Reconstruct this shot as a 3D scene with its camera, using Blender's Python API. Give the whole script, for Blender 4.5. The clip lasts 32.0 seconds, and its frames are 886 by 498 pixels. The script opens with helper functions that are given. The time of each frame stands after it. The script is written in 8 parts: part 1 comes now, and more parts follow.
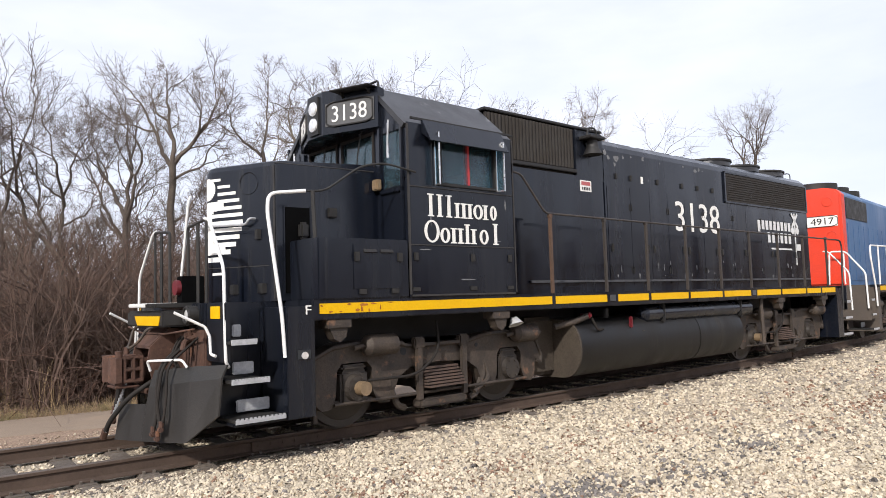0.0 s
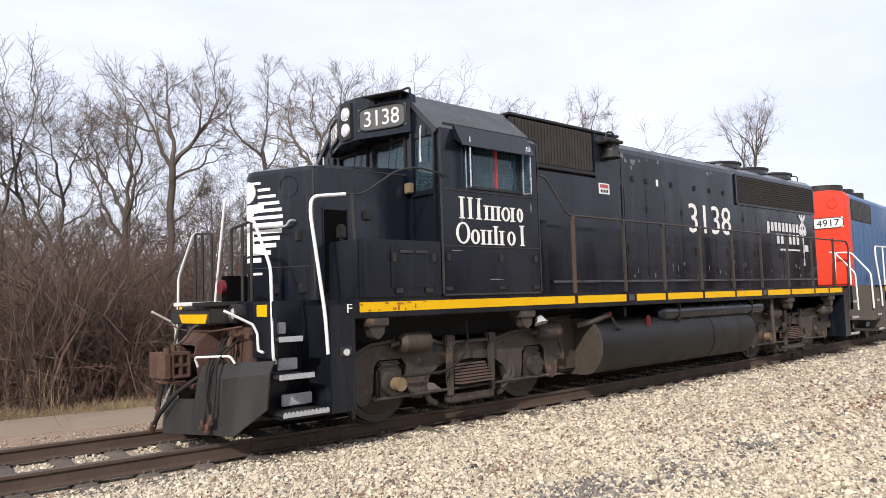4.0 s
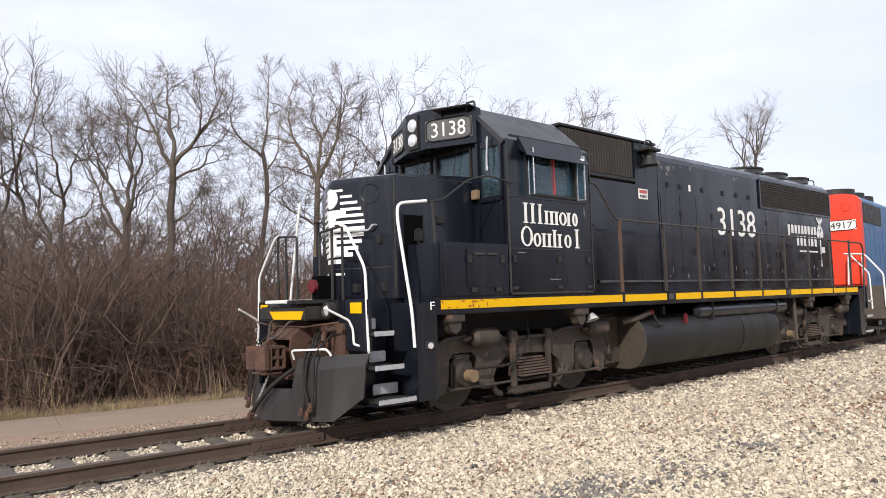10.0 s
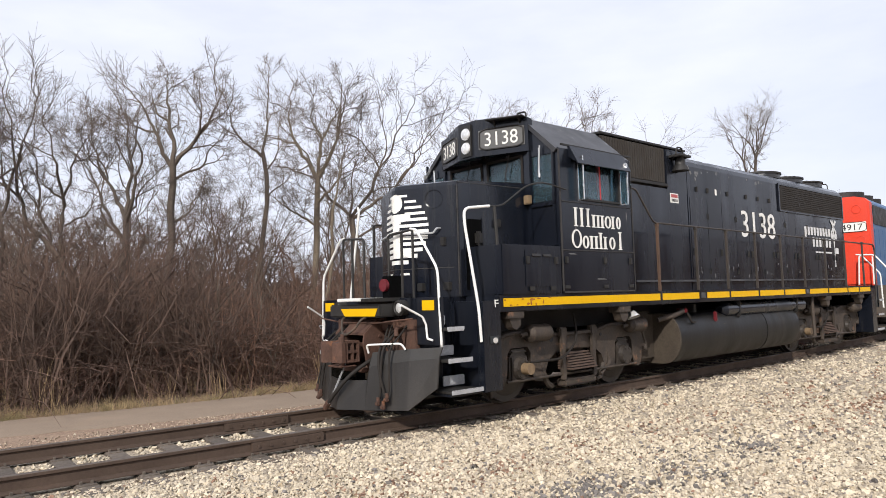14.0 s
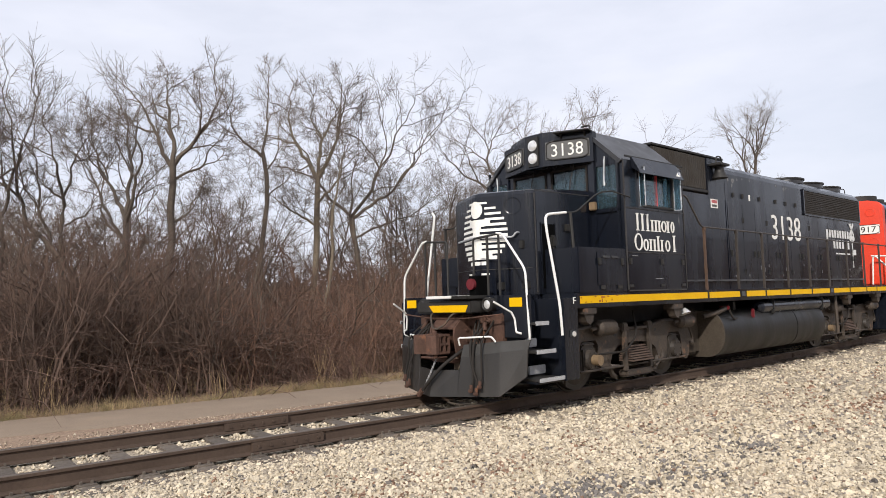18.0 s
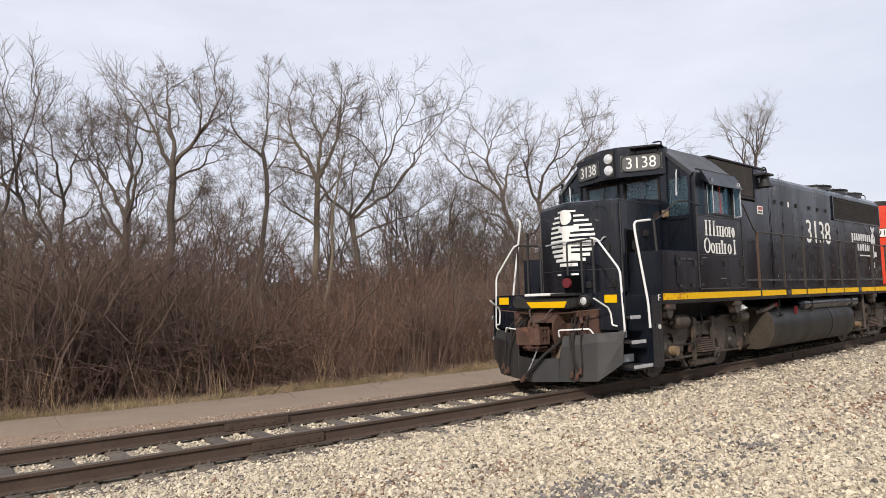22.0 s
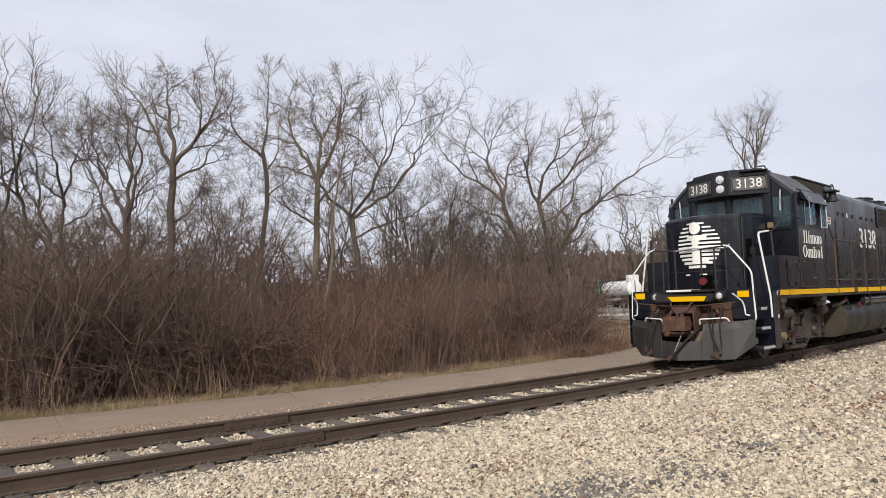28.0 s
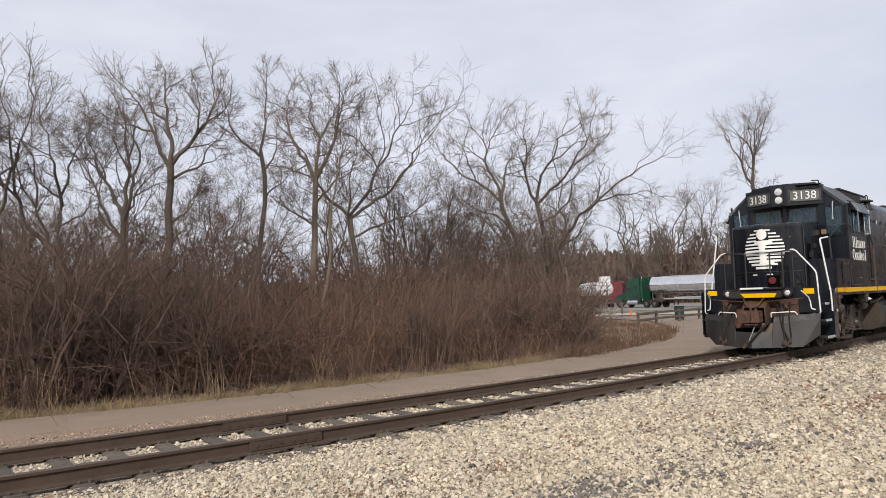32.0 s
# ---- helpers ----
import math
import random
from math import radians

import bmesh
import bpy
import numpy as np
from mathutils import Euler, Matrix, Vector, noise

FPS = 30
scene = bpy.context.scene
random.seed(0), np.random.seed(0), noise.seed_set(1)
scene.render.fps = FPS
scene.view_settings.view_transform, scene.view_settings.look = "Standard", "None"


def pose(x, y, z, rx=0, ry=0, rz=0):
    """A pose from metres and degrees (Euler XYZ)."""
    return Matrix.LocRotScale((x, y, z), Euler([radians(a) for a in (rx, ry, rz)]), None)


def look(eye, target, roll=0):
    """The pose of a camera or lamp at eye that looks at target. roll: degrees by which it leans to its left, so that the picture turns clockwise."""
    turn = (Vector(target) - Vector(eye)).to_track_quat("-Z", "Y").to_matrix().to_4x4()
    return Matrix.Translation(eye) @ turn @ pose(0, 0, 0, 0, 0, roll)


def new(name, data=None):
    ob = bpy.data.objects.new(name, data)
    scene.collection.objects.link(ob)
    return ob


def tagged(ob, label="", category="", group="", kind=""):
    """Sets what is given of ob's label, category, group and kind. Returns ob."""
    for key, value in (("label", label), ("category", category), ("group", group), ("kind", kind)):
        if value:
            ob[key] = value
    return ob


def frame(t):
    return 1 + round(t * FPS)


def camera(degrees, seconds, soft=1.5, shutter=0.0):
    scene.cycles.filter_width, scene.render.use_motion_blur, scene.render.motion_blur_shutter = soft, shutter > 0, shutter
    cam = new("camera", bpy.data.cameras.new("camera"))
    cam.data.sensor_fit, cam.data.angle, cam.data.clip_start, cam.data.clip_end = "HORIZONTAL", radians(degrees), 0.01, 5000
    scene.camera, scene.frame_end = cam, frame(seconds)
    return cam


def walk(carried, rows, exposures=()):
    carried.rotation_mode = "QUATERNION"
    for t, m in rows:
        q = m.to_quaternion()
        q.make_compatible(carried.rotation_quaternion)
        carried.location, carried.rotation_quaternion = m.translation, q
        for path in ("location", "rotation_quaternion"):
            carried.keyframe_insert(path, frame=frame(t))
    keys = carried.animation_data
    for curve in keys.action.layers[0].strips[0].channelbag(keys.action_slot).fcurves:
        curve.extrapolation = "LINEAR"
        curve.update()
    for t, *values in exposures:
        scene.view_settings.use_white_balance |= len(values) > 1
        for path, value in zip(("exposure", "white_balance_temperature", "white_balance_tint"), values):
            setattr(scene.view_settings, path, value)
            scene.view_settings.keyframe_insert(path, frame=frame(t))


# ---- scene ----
# ---- camera ----
EYE = (0.0, 0.0, 1.542)


def aim(turn=0.0, rise=0.0, lean=0.0):
    """The camera's pose: degrees to the right, up and to its left, away from its resting pose."""
    az, el = radians(turn), radians(4.098 + rise)
    way = Vector((math.sin(az) * math.cos(el), math.cos(az) * math.cos(el), math.sin(el)))
    return look(EYE, Vector(EYE) + way, -1.685 + lean)


cam = camera(64.94, 32.0, soft=0.7)
walk(cam, [(0.0, aim(0.012, -0.04, -0.035)), (0.5, aim(0.012, -0.04, -0.03)), (1.0, aim(0.01, -0.07, 0.0)), (1.5, aim(0.066, -0.096, -0.07)),
           (2.0, aim(0.079, -0.16, -0.08)), (2.5, aim(0.124, -0.156, -0.1)), (3.0, aim(0.073, -0.13, -0.02)), (3.5, aim(0.042, -0.07, 0.01)),
           (5.5, aim()), (31.6, aim()), (32.0, aim(0.157, -0.035, 0.013))],
     exposures=[(0.0, 0.28, 6300, 11), (6.0, 0.27, 6300, 11), (13.0, 0.21, 6380, 10.5), (19.0, 0.06, 6500, 10), (25.0, -0.04, 6500, 10), (32.0, -0.13, 6500, 10)])

# ---- world and sun ----
SUN_TURN, SUN_RISE = radians(-162.0), radians(33.0)  # azimuth of the sun (from +Y, to the right), and its height
world = bpy.data.worlds.new("sky")
scene.world = world
world.use_nodes = True


def make_sky():
    nt = world.node_tree
    nt.nodes.clear()
    sky = nt.nodes.new("ShaderNodeTexSky")
    sky.sky_type, sky.sun_disc = "NISHITA", False
    sky.sun_elevation, sky.sun_rotation = SUN_RISE, SUN_TURN
    sky.air_density, sky.dust_density = 1.0, 2.5
    co = nt.nodes.new("ShaderNodeTexCoord")
    mp = nt.nodes.new("ShaderNodeMapping")
    mp.inputs["Scale"].default_value = (1.0, 1.0, 3.2)
    no = nt.nodes.new("ShaderNodeTexNoise")
    no.inputs["Scale"].default_value, no.inputs["Detail"].default_value, no.inputs["Roughness"].default_value = 2.3, 6.0, 0.52
    ramp = nt.nodes.new("ShaderNodeMapRange")
    ramp.inputs["From Min"].default_value, ramp.inputs["From Max"].default_value = 0.3, 0.7
    ramp.inputs["To Min"].default_value, ramp.inputs["To Max"].default_value = 0.66, 1.0
    mix = nt.nodes.new("ShaderNodeMix")
    mix.data_type = "RGBA"
    cloud = nt.nodes.new("ShaderNodeRGB")
    cloud.outputs[0].default_value = (8.75, 8.98, 10.1, 1)
    bg = nt.nodes.new("ShaderNodeBackground")
    bg.inputs["Strength"].default_value = 0.1
    out = nt.nodes.new("ShaderNodeOutputWorld")
    ln = nt.links.new
    ln(co.outputs["Generated"], mp.inputs[0])
    ln(mp.outputs[0], no.inputs["Vector"])
    ln(no.outputs["Fac"], ramp.inputs["Value"])
    ln(ramp.outputs["Result"], mix.inputs["Factor"])
    ln(sky.outputs[0], mix.inputs["A"])
    ln(cloud.outputs[0], mix.inputs["B"])
    ln(mix.outputs["Result"], bg.inputs["Color"])
    ln(bg.outputs[0], out.inputs[0])


make_sky()
sun = new("sun", bpy.data.lights.new("sun", "SUN"))
sun.data.energy, sun.data.angle, sun.data.color = 3.4, radians(1.2), (1.0, 0.94, 0.86)
sun_way = Vector((math.sin(SUN_TURN) * math.cos(SUN_RISE), math.cos(SUN_TURN) * math.cos(SUN_RISE), math.sin(SUN_RISE)))
sun.matrix_world = look(sun_way * 50, (0, 0, 0))


# ---- materials ----
def material(name, color, rough=0.6, metal=0.0, second=None, scale=3.0, amount=0.5, grain=40.0, grain_amount=0.15, bump=0.1,
             bump_scale=None, third=None, third_scale=1.0, third_cut=0.62, streak=False, per_object=0.0, per_island=0.0, gloss_vary=0.15, coords="Object", spec=0.5, runs=None):
    """A worn surface: a base colour, patches of a second one, fine grain, stains of a third one with a cut-off, and relief."""
    m = bpy.data.materials.new(name)
    m.use_nodes = True
    nt = m.node_tree
    ln, mk = nt.links.new, nt.nodes.new
    b = nt.nodes["Principled BSDF"]
    b.inputs["Metallic"].default_value = metal
    b.inputs["Specular IOR Level"].default_value = spec
    co = mk("ShaderNodeTexCoord")
    vec = co.outputs[coords]
    if streak:
        mp = mk("ShaderNodeMapping")
        mp.inputs["Scale"].default_value = (1, 1, 0.12)
        ln(vec, mp.inputs[0])
        svec = mp.outputs[0]
    else:
        svec = vec

    def noise_node(s, v, detail=5.0, rough_=0.6):
        n = mk("ShaderNodeTexNoise")
        n.inputs["Scale"].default_value, n.inputs["Detail"].default_value, n.inputs["Roughness"].default_value = s, detail, rough_
        ln(v, n.inputs["Vector"])
        return n.outputs["Fac"]

    def mixed(fac, a, c, blend="MIX"):
        x = mk("ShaderNodeMix")
        x.data_type, x.blend_type = "RGBA", blend
        for socket, value in (("Factor", fac), ("A", a), ("B", c)):
            if hasattr(value, "is_linked"):
                ln(value, x.inputs[socket])
            else:
                x.inputs[socket].default_value = value
        return x.outputs["Result"]

    def ranged(v, lo, hi, a=0.0, c=1.0):
        r = mk("ShaderNodeMapRange")
        for socket, value in (("From Min", lo), ("From Max", hi), ("To Min", a), ("To Max", c)):
            r.inputs[socket].default_value = value
        ln(v, r.inputs["Value"])
        return r.outputs["Result"]

    col = (*color, 1.0)
    big = noise_node(scale, svec)
    if second:
        col = mixed(ranged(big, 0.5 - amount / 2, 0.5 + amount / 2 + 0.12), col, (*second, 1.0))
    fine = noise_node(grain, vec, 3.0)
    g = mk("ShaderNodeMix")
    g.data_type, g.blend_type = "RGBA", "MULTIPLY"
    g.inputs["Factor"].default_value = 1.0
    shade = ranged(fine, 0.25, 0.75, 1.0 - grain_amount, 1.0 + grain_amount)
    comb = mk("ShaderNodeCombineColor")
    for i in range(3):
        ln(shade, comb.inputs[i])
    if hasattr(col, "is_linked"):
        ln(col, g.inputs["A"])
    else:
        g.inputs["A"].default_value = col
    ln(comb.outputs[0], g.inputs["B"])
    col = g.outputs["Result"]
    if third:
        st = noise_node(third_scale, svec, 7.0, 0.65)
        col = mixed(ranged(st, third_cut, third_cut + 0.09), col, (*third, 1.0))
    if runs:  # narrow vertical runs of dirt
        mq = mk("ShaderNodeMapping")
        mq.inputs["Scale"].default_value = (1, 1, 0.05)
        ln(vec, mq.inputs[0])
        run = noise_node(11.0, mq.outputs[0], 3.0, 0.5)
        where = noise_node(0.9, vec, 3.0, 0.5)
        both = mk("ShaderNodeMath")
        both.operation = "MULTIPLY"
        ln(ranged(run, 0.52, 0.72), both.inputs[0]), ln(ranged(where, 0.4, 0.65, 0.1, 0.8), both.inputs[1])
        col = mixed(both.outputs[0], col, (*runs, 1.0))
    for amount_, node, out in ((per_object, "ShaderNodeObjectInfo", "Random"), (per_island, "ShaderNodeNewGeometry", "Random Per Island")):
        if amount_:
            o = mk(node)
            v = ranged(o.outputs[out], 0, 1, 1 - amount_, 1 + amount_)
            cc = mk("ShaderNodeCombineColor")
            for i in range(3):
                ln(v, cc.inputs[i])
            col = mixed(1.0, col, cc.outputs[0], "MULTIPLY")
    ln(col, b.inputs["Base Color"])
    ln(ranged(big, 0.3, 0.7, max(0.03, rough - gloss_vary), min(1.0, rough + gloss_vary)), b.inputs["Roughness"])
    if bump:
        bp = mk("ShaderNodeBump")
        bp.inputs["Strength"].default_value, bp.inputs["Distance"].default_value = bump, 0.02
        ln(noise_node(bump_scale or grain, vec, 4.0), bp.inputs["Height"])
        ln(bp.outputs[0], b.inputs["Normal"])
    return m


M = {}
M["black"] = material("black_paint", (0.0056, 0.0074, 0.0128), 0.25, second=(0.0098, 0.0115, 0.0164), scale=1.3, amount=0.4, grain=60, bump=0.16, bump_scale=1.7,
                      third=(0.029, 0.0288, 0.0295), third_scale=3.2, third_cut=0.64, streak=True, spec=0.45, gloss_vary=0.16, runs=(0.026, 0.026, 0.0265))
M["black_roof"] = material("faded_black_roof", (0.018, 0.018, 0.02), 0.4, second=(0.05, 0.05, 0.053), scale=1.6, amount=0.35, grain=50, bump=0.04,
                           third=(0.24, 0.24, 0.24), third_scale=2.2, third_cut=0.6)
M["black_dull"] = material("dull_black_metal", (0.011, 0.0105, 0.01), 0.6, second=(0.026, 0.023, 0.02), scale=4, grain=50, bump=0.15)
M["grime"] = material("grimy_steel", (0.023, 0.018, 0.0148), 0.65, second=(0.088, 0.066, 0.049), scale=3.5, amount=0.4, grain=35, grain_amount=0.3, bump=0.3,
                      third=(0.16, 0.088, 0.052), third_scale=4.0, third_cut=0.59)
M["tank"] = material("dusty_fuel_tank", (0.0058, 0.0055, 0.0055), 0.5, second=(0.0165, 0.0145, 0.012), scale=2.2, amount=0.3, grain=30, bump=0.08, third=(0.04, 0.032, 0.024), third_scale=2.6, third_cut=0.6, streak=True, spec=0.35)
M["rust"] = material("rusty_iron", (0.1, 0.048, 0.031), 0.85, second=(0.045, 0.027, 0.021), scale=5, amount=0.4, grain=40, grain_amount=0.35, bump=0.35,
                     third=(0.2, 0.085, 0.04), third_scale=3.0, third_cut=0.62)
M["plow"] = material("scuffed_plow_steel", (0.0185, 0.0174, 0.0165), 0.45, second=(0.042, 0.037, 0.033), scale=2.2, amount=0.4, grain=45, bump=0.08,
                     third=(0.075, 0.06, 0.048), third_scale=2.6, third_cut=0.62, streak=True)
M["white"] = material("white_paint", (0.78, 0.78, 0.76), 0.45, second=(0.62, 0.61, 0.58), scale=4, grain=60, bump=0.03, third=(0.3, 0.22, 0.16), third_scale=9, third_cut=0.7)
M["letter"] = material("white_lettering", (0.8, 0.78, 0.72), 0.5, second=(0.7, 0.7, 0.68), scale=5, grain=50, bump=0.0)
M["worn_letter"] = material("worn_white_lettering", (0.74, 0.74, 0.72), 0.5, second=(0.5, 0.5, 0.5), scale=7, grain=50, bump=0.0, third=(0.06, 0.06, 0.065), third_scale=4.5, third_cut=0.6)
M["yellow"] = material("yellow_stripe", (0.74, 0.44, 0.002), 0.45, second=(0.68, 0.37, 0.002), scale=2, grain=50, grain_amount=0.08, bump=0.0, spec=0.2, third=(0.25, 0.07, 0.01), third_scale=3.5, third_cut=0.8)
M["red"] = material("red_paint", (0.72, 0.055, 0.022), 0.45, second=(0.6, 0.045, 0.02), scale=1.5, grain=40, bump=0.02)
M["blue"] = material("blue_paint", (0.035, 0.1, 0.23), 0.45, second=(0.055, 0.13, 0.25), scale=1.4, grain=40, bump=0.02, third=(0.14, 0.2, 0.28), third_scale=2.0, third_cut=0.68, streak=True)
M["chrome"] = material("bright_metal", (0.7, 0.7, 0.7), 0.25, 0.9, grain=60, bump=0.0)
M["alloy"] = material("galvanised_grating", (0.48, 0.49, 0.5), 0.5, 0.3, second=(0.35, 0.35, 0.36), scale=6, grain=50, bump=0.1)
M["screen"] = material("dusty_brown_screen", (0.021, 0.0175, 0.0145), 0.85, second=(0.032, 0.026, 0.021), scale=2.5, grain=70, grain_amount=0.3, bump=0.2)
M["rubber"] = material("black_rubber", (0.017, 0.0155, 0.0145), 0.8, second=(0.03, 0.024, 0.02), scale=5, grain=40, bump=0.05, spec=0.25)
M["wheel"] = material("oily_dark_wheel", (0.022, 0.0185, 0.016), 0.55, second=(0.06, 0.048, 0.038), scale=4, grain=40, bump=0.1)
M["railing"] = material("worn_grey_brown_railing", (0.03, 0.026, 0.023), 0.6, second=(0.058, 0.044, 0.035), scale=5, grain=40, bump=0.05)
M["redglass"] = material("red_lens", (0.12, 0.012, 0.017), 0.3, grain=30, bump=0.0)
M["brass"] = material("tarnished_brass", (0.27, 0.19, 0.11), 0.6, 0.2, second=(0.16, 0.11, 0.065), scale=8, grain=40, bump=0.1)
M["lamp"] = material("lamp_lens", (0.9, 0.9, 0.88), 0.12, 0.5, second=(0.6, 0.6, 0.6), scale=16, amount=0.3, grain=20, bump=0.0)
M["spring"] = material("dull_spring_steel", (0.065, 0.046, 0.037), 0.8, second=(0.135, 0.082, 0.06), scale=5, grain=40, bump=0.2)
M["tan_steel"] = material("tan_painted_steel", (0.2, 0.155, 0.11), 0.8, second=(0.14, 0.1, 0.07), scale=4, grain=40, bump=0.1)
# near-black that stands in for shade in recesses, and colours the marker box
M["void"] = material("recess_shade_box_black", (0.003, 0.003, 0.0032), 0.9, grain=20, bump=0.0, spec=0.05)
M["inside"] = material("dark_interior", (0.02, 0.022, 0.024), 0.8, grain=20, bump=0.0)
M["seat_red"] = material("red_inner_frame", (0.5, 0.03, 0.03), 0.5, grain=20, bump=0.0)


def glass_material():
    m = bpy.data.materials.new("tinted_glass")
    m.use_nodes = True
    b = m.node_tree.nodes["Principled BSDF"]
    b.inputs["Base Color"].default_value = (0.3, 0.5, 0.6, 1)
    b.inputs["Roughness"].default_value = 0.03
    b.inputs["Transmission Weight"].default_value = 0.94
    b.inputs["IOR"].default_value = 1.45
    return m


M["glass"] = glass_material()


# ---- building helpers ----
def slab(bm, lo, hi, bevel=0.0, m=None):
    """A box from corner lo to corner hi, its edges rounded by bevel."""
    lo, hi = Vector(lo), Vector(hi)
    size, mid = hi - lo, (hi + lo) / 2
    vs = bmesh.ops.create_cube(bm, size=1.0, matrix=Matrix.Translation(mid) @ Matrix.Diagonal((*[max(abs(s), 1e-4) for s in size], 1)))["verts"]
    if bevel:
        es = list({e for v in vs for e in v.link_edges})
        vs = [v for v in bmesh.ops.bevel(bm, geom=es, offset=min(bevel, 0.45 * min(abs(s) for s in size)), segments=2, affect="EDGES")["verts"]]
    if m is not None:
        bmesh.ops.transform(bm, matrix=m, verts=vs)
    return vs


def rod(bm, a, b, r, r2=None, sides=10, caps=True):
    """A round bar from a to b."""
    a, b = Vector(a), Vector(b)
    d = b - a
    m = Matrix.Translation((a + b) / 2) @ d.to_track_quat("Z", "Y").to_matrix().to_4x4()
    return bmesh.ops.create_cone(bm, cap_ends=caps, segments=sides, radius1=r, radius2=r if r2 is None else r2, depth=d.length, matrix=m)["verts"]


def rounded(points, r=0.08, n=5):
    """The polyline with its inner corners turned into arcs."""
    ps = [Vector(p) for p in points]
    out = [ps[0]]
    for a, b, c in zip(ps, ps[1:], ps[2:]):
        u, v = (a - b), (c - b)
        k = min(r, 0.45 * u.length, 0.45 * v.length)
        p, q = b + u.normalized() * k, b + v.normalized() * k
        for i in range(n + 1):
            t = i / n
            out.append(p * (1 - t) ** 2 + b * 2 * t * (1 - t) + q * t ** 2)
    return out + [ps[-1]]


def pipe(bm, points, r, sides=8, bend=0.08):
    """A bent pipe along the points."""
    ps = rounded(points, bend) if len(points) > 2 else [Vector(p) for p in points]
    rings, side = [], None
    for i, p in enumerate(ps):
        d = (ps[min(i + 1, len(ps) - 1)] - ps[max(i - 1, 0)]).normalized()
        if side is None:
            side = d.orthogonal().normalized()
        side = (side - d * side.dot(d)).normalized()
        up = d.cross(side)
        rings.append([bm.verts.new(p + (side * math.cos(2 * math.pi * k / sides) + up * math.sin(2 * math.pi * k / sides)) * r) for k in range(sides)])
    for a, b in zip(rings, rings[1:]):
        for k in range(sides):
            bm.faces.new((a[k], a[(k + 1) % sides], b[(k + 1) % sides], b[k]))
    bm.faces.new(rings[0][::-1]), bm.faces.new(rings[-1])


def prism(bm, outline, axis, lo, hi):
    """The outline (pairs of the two other axes, in their order) drawn out along an axis from lo to hi."""
    def at(p, v):
        q = list(p)
        q.insert("xyz".index(axis), v)
        return bm.verts.new(q)
    a, b = [at(p, lo) for p in outline], [at(p, hi) for p in outline]
    n = len(outline)
    fs = [bm.faces.new(a), bm.faces.new(b)] + [bm.faces.new((a[i], a[(i + 1) % n], b[(i + 1) % n], b[i])) for i in range(n)]
    bmesh.ops.recalc_face_normals(bm, faces=fs)
    return a + b


def mesh_of(name, bm, mat, smooth=False):
    me = bpy.data.meshes.new(name)
    bm.to_mesh(me)
    bm.free()
    me.materials.append(mat)
    if smooth:
        for p in me.polygons:
            p.use_smooth = True
        me.set_sharp_from_angle(angle=radians(smooth if smooth > 1 else 40))
    return me


def part(name, bm, mat, parent, label="", smooth=False):
    ob = new(name, mesh_of(name, bm, mat, smooth))
    ob.parent = parent
    if label:
        ob["label"] = label
    return ob


def slab_part(name, lo, hi, mat, parent, label="", bevel=0.01):
    bm = bmesh.new()
    slab(bm, lo, hi, bevel)
    return part(name, bm, mat, parent, label)


def rod_part(name, a, b, r, mat, parent, label="", sides=12, r2=None):
    bm = bmesh.new()
    rod(bm, a, b, r, r2, sides)
    return part(name, bm, mat, parent, label, True)


def pipe_part(name, points, r, mat, parent, label="", sides=8, bend=0.08):
    bm = bmesh.new()
    pipe(bm, points, r, sides, bend)
    return part(name, bm, mat, parent, label, True)


def thing(name, m, label, category, group="", kind=""):
    ob = new(name)
    ob.matrix_world = m
    return tagged(ob, label, category, group, kind)


def raw_mesh(name, verts, faces, mat, smooth=False):
    me = bpy.data.meshes.new(name)
    me.from_pydata(verts if isinstance(verts, list) else verts.tolist(), [], faces if isinstance(faces, list) else faces.tolist())
    me.materials.append(mat)
    if smooth:
        me.polygons.foreach_set("use_smooth", [True] * len(me.polygons))
    me.update()
    return me


# ---- the track: one arc, on which the rail heads are at z = 0 ----
START_Y, HEADING, BEND = 10.902, 0.68204, 0.006112


def track(s, off=0.0):
    """The place at s metres along the track (to the right and away), off metres to the camera's side of it, and the direction."""
    a = HEADING + BEND * s
    x = (math.sin(a) - math.sin(HEADING)) / BEND
    y = START_Y - (math.cos(a) - math.cos(HEADING)) / BEND
    return x + off * math.sin(a), y - off * math.cos(a), a


def ribbon(s0, s1, step, profile, closed=True):
    """Vertices and faces of a profile (pairs of off, z) drawn along the track."""
    n = max(2, int(round((s1 - s0) / step)) + 1)
    vs, fs, k = [], [], len(profile)
    for s in np.linspace(s0, s1, n):
        for off, z in profile:
            x, y, _ = track(s, off)
            vs.append((x, y, z))
    for i in range(n - 1):
        for j in range(k if closed else k - 1):
            a, b = i * k + j, i * k + (j + 1) % k
            fs.append((a, b, b + k, a + k))
    if closed:
        fs += [tuple(range(k))[::-1], tuple(range((n - 1) * k, n * k))]
    return vs, fs


def riding(s, reach=5.182):
    """The pose of a vehicle whose bogies stand on the track reach metres either side of s; its front points back along the track."""
    xf, yf, _ = track(s - reach)
    xr, yr, _ = track(s + reach)
    return pose((xf + xr) / 2, (yf + yr) / 2, 0, 0, 0, math.degrees(math.atan2(yf - yr, xf - xr)))


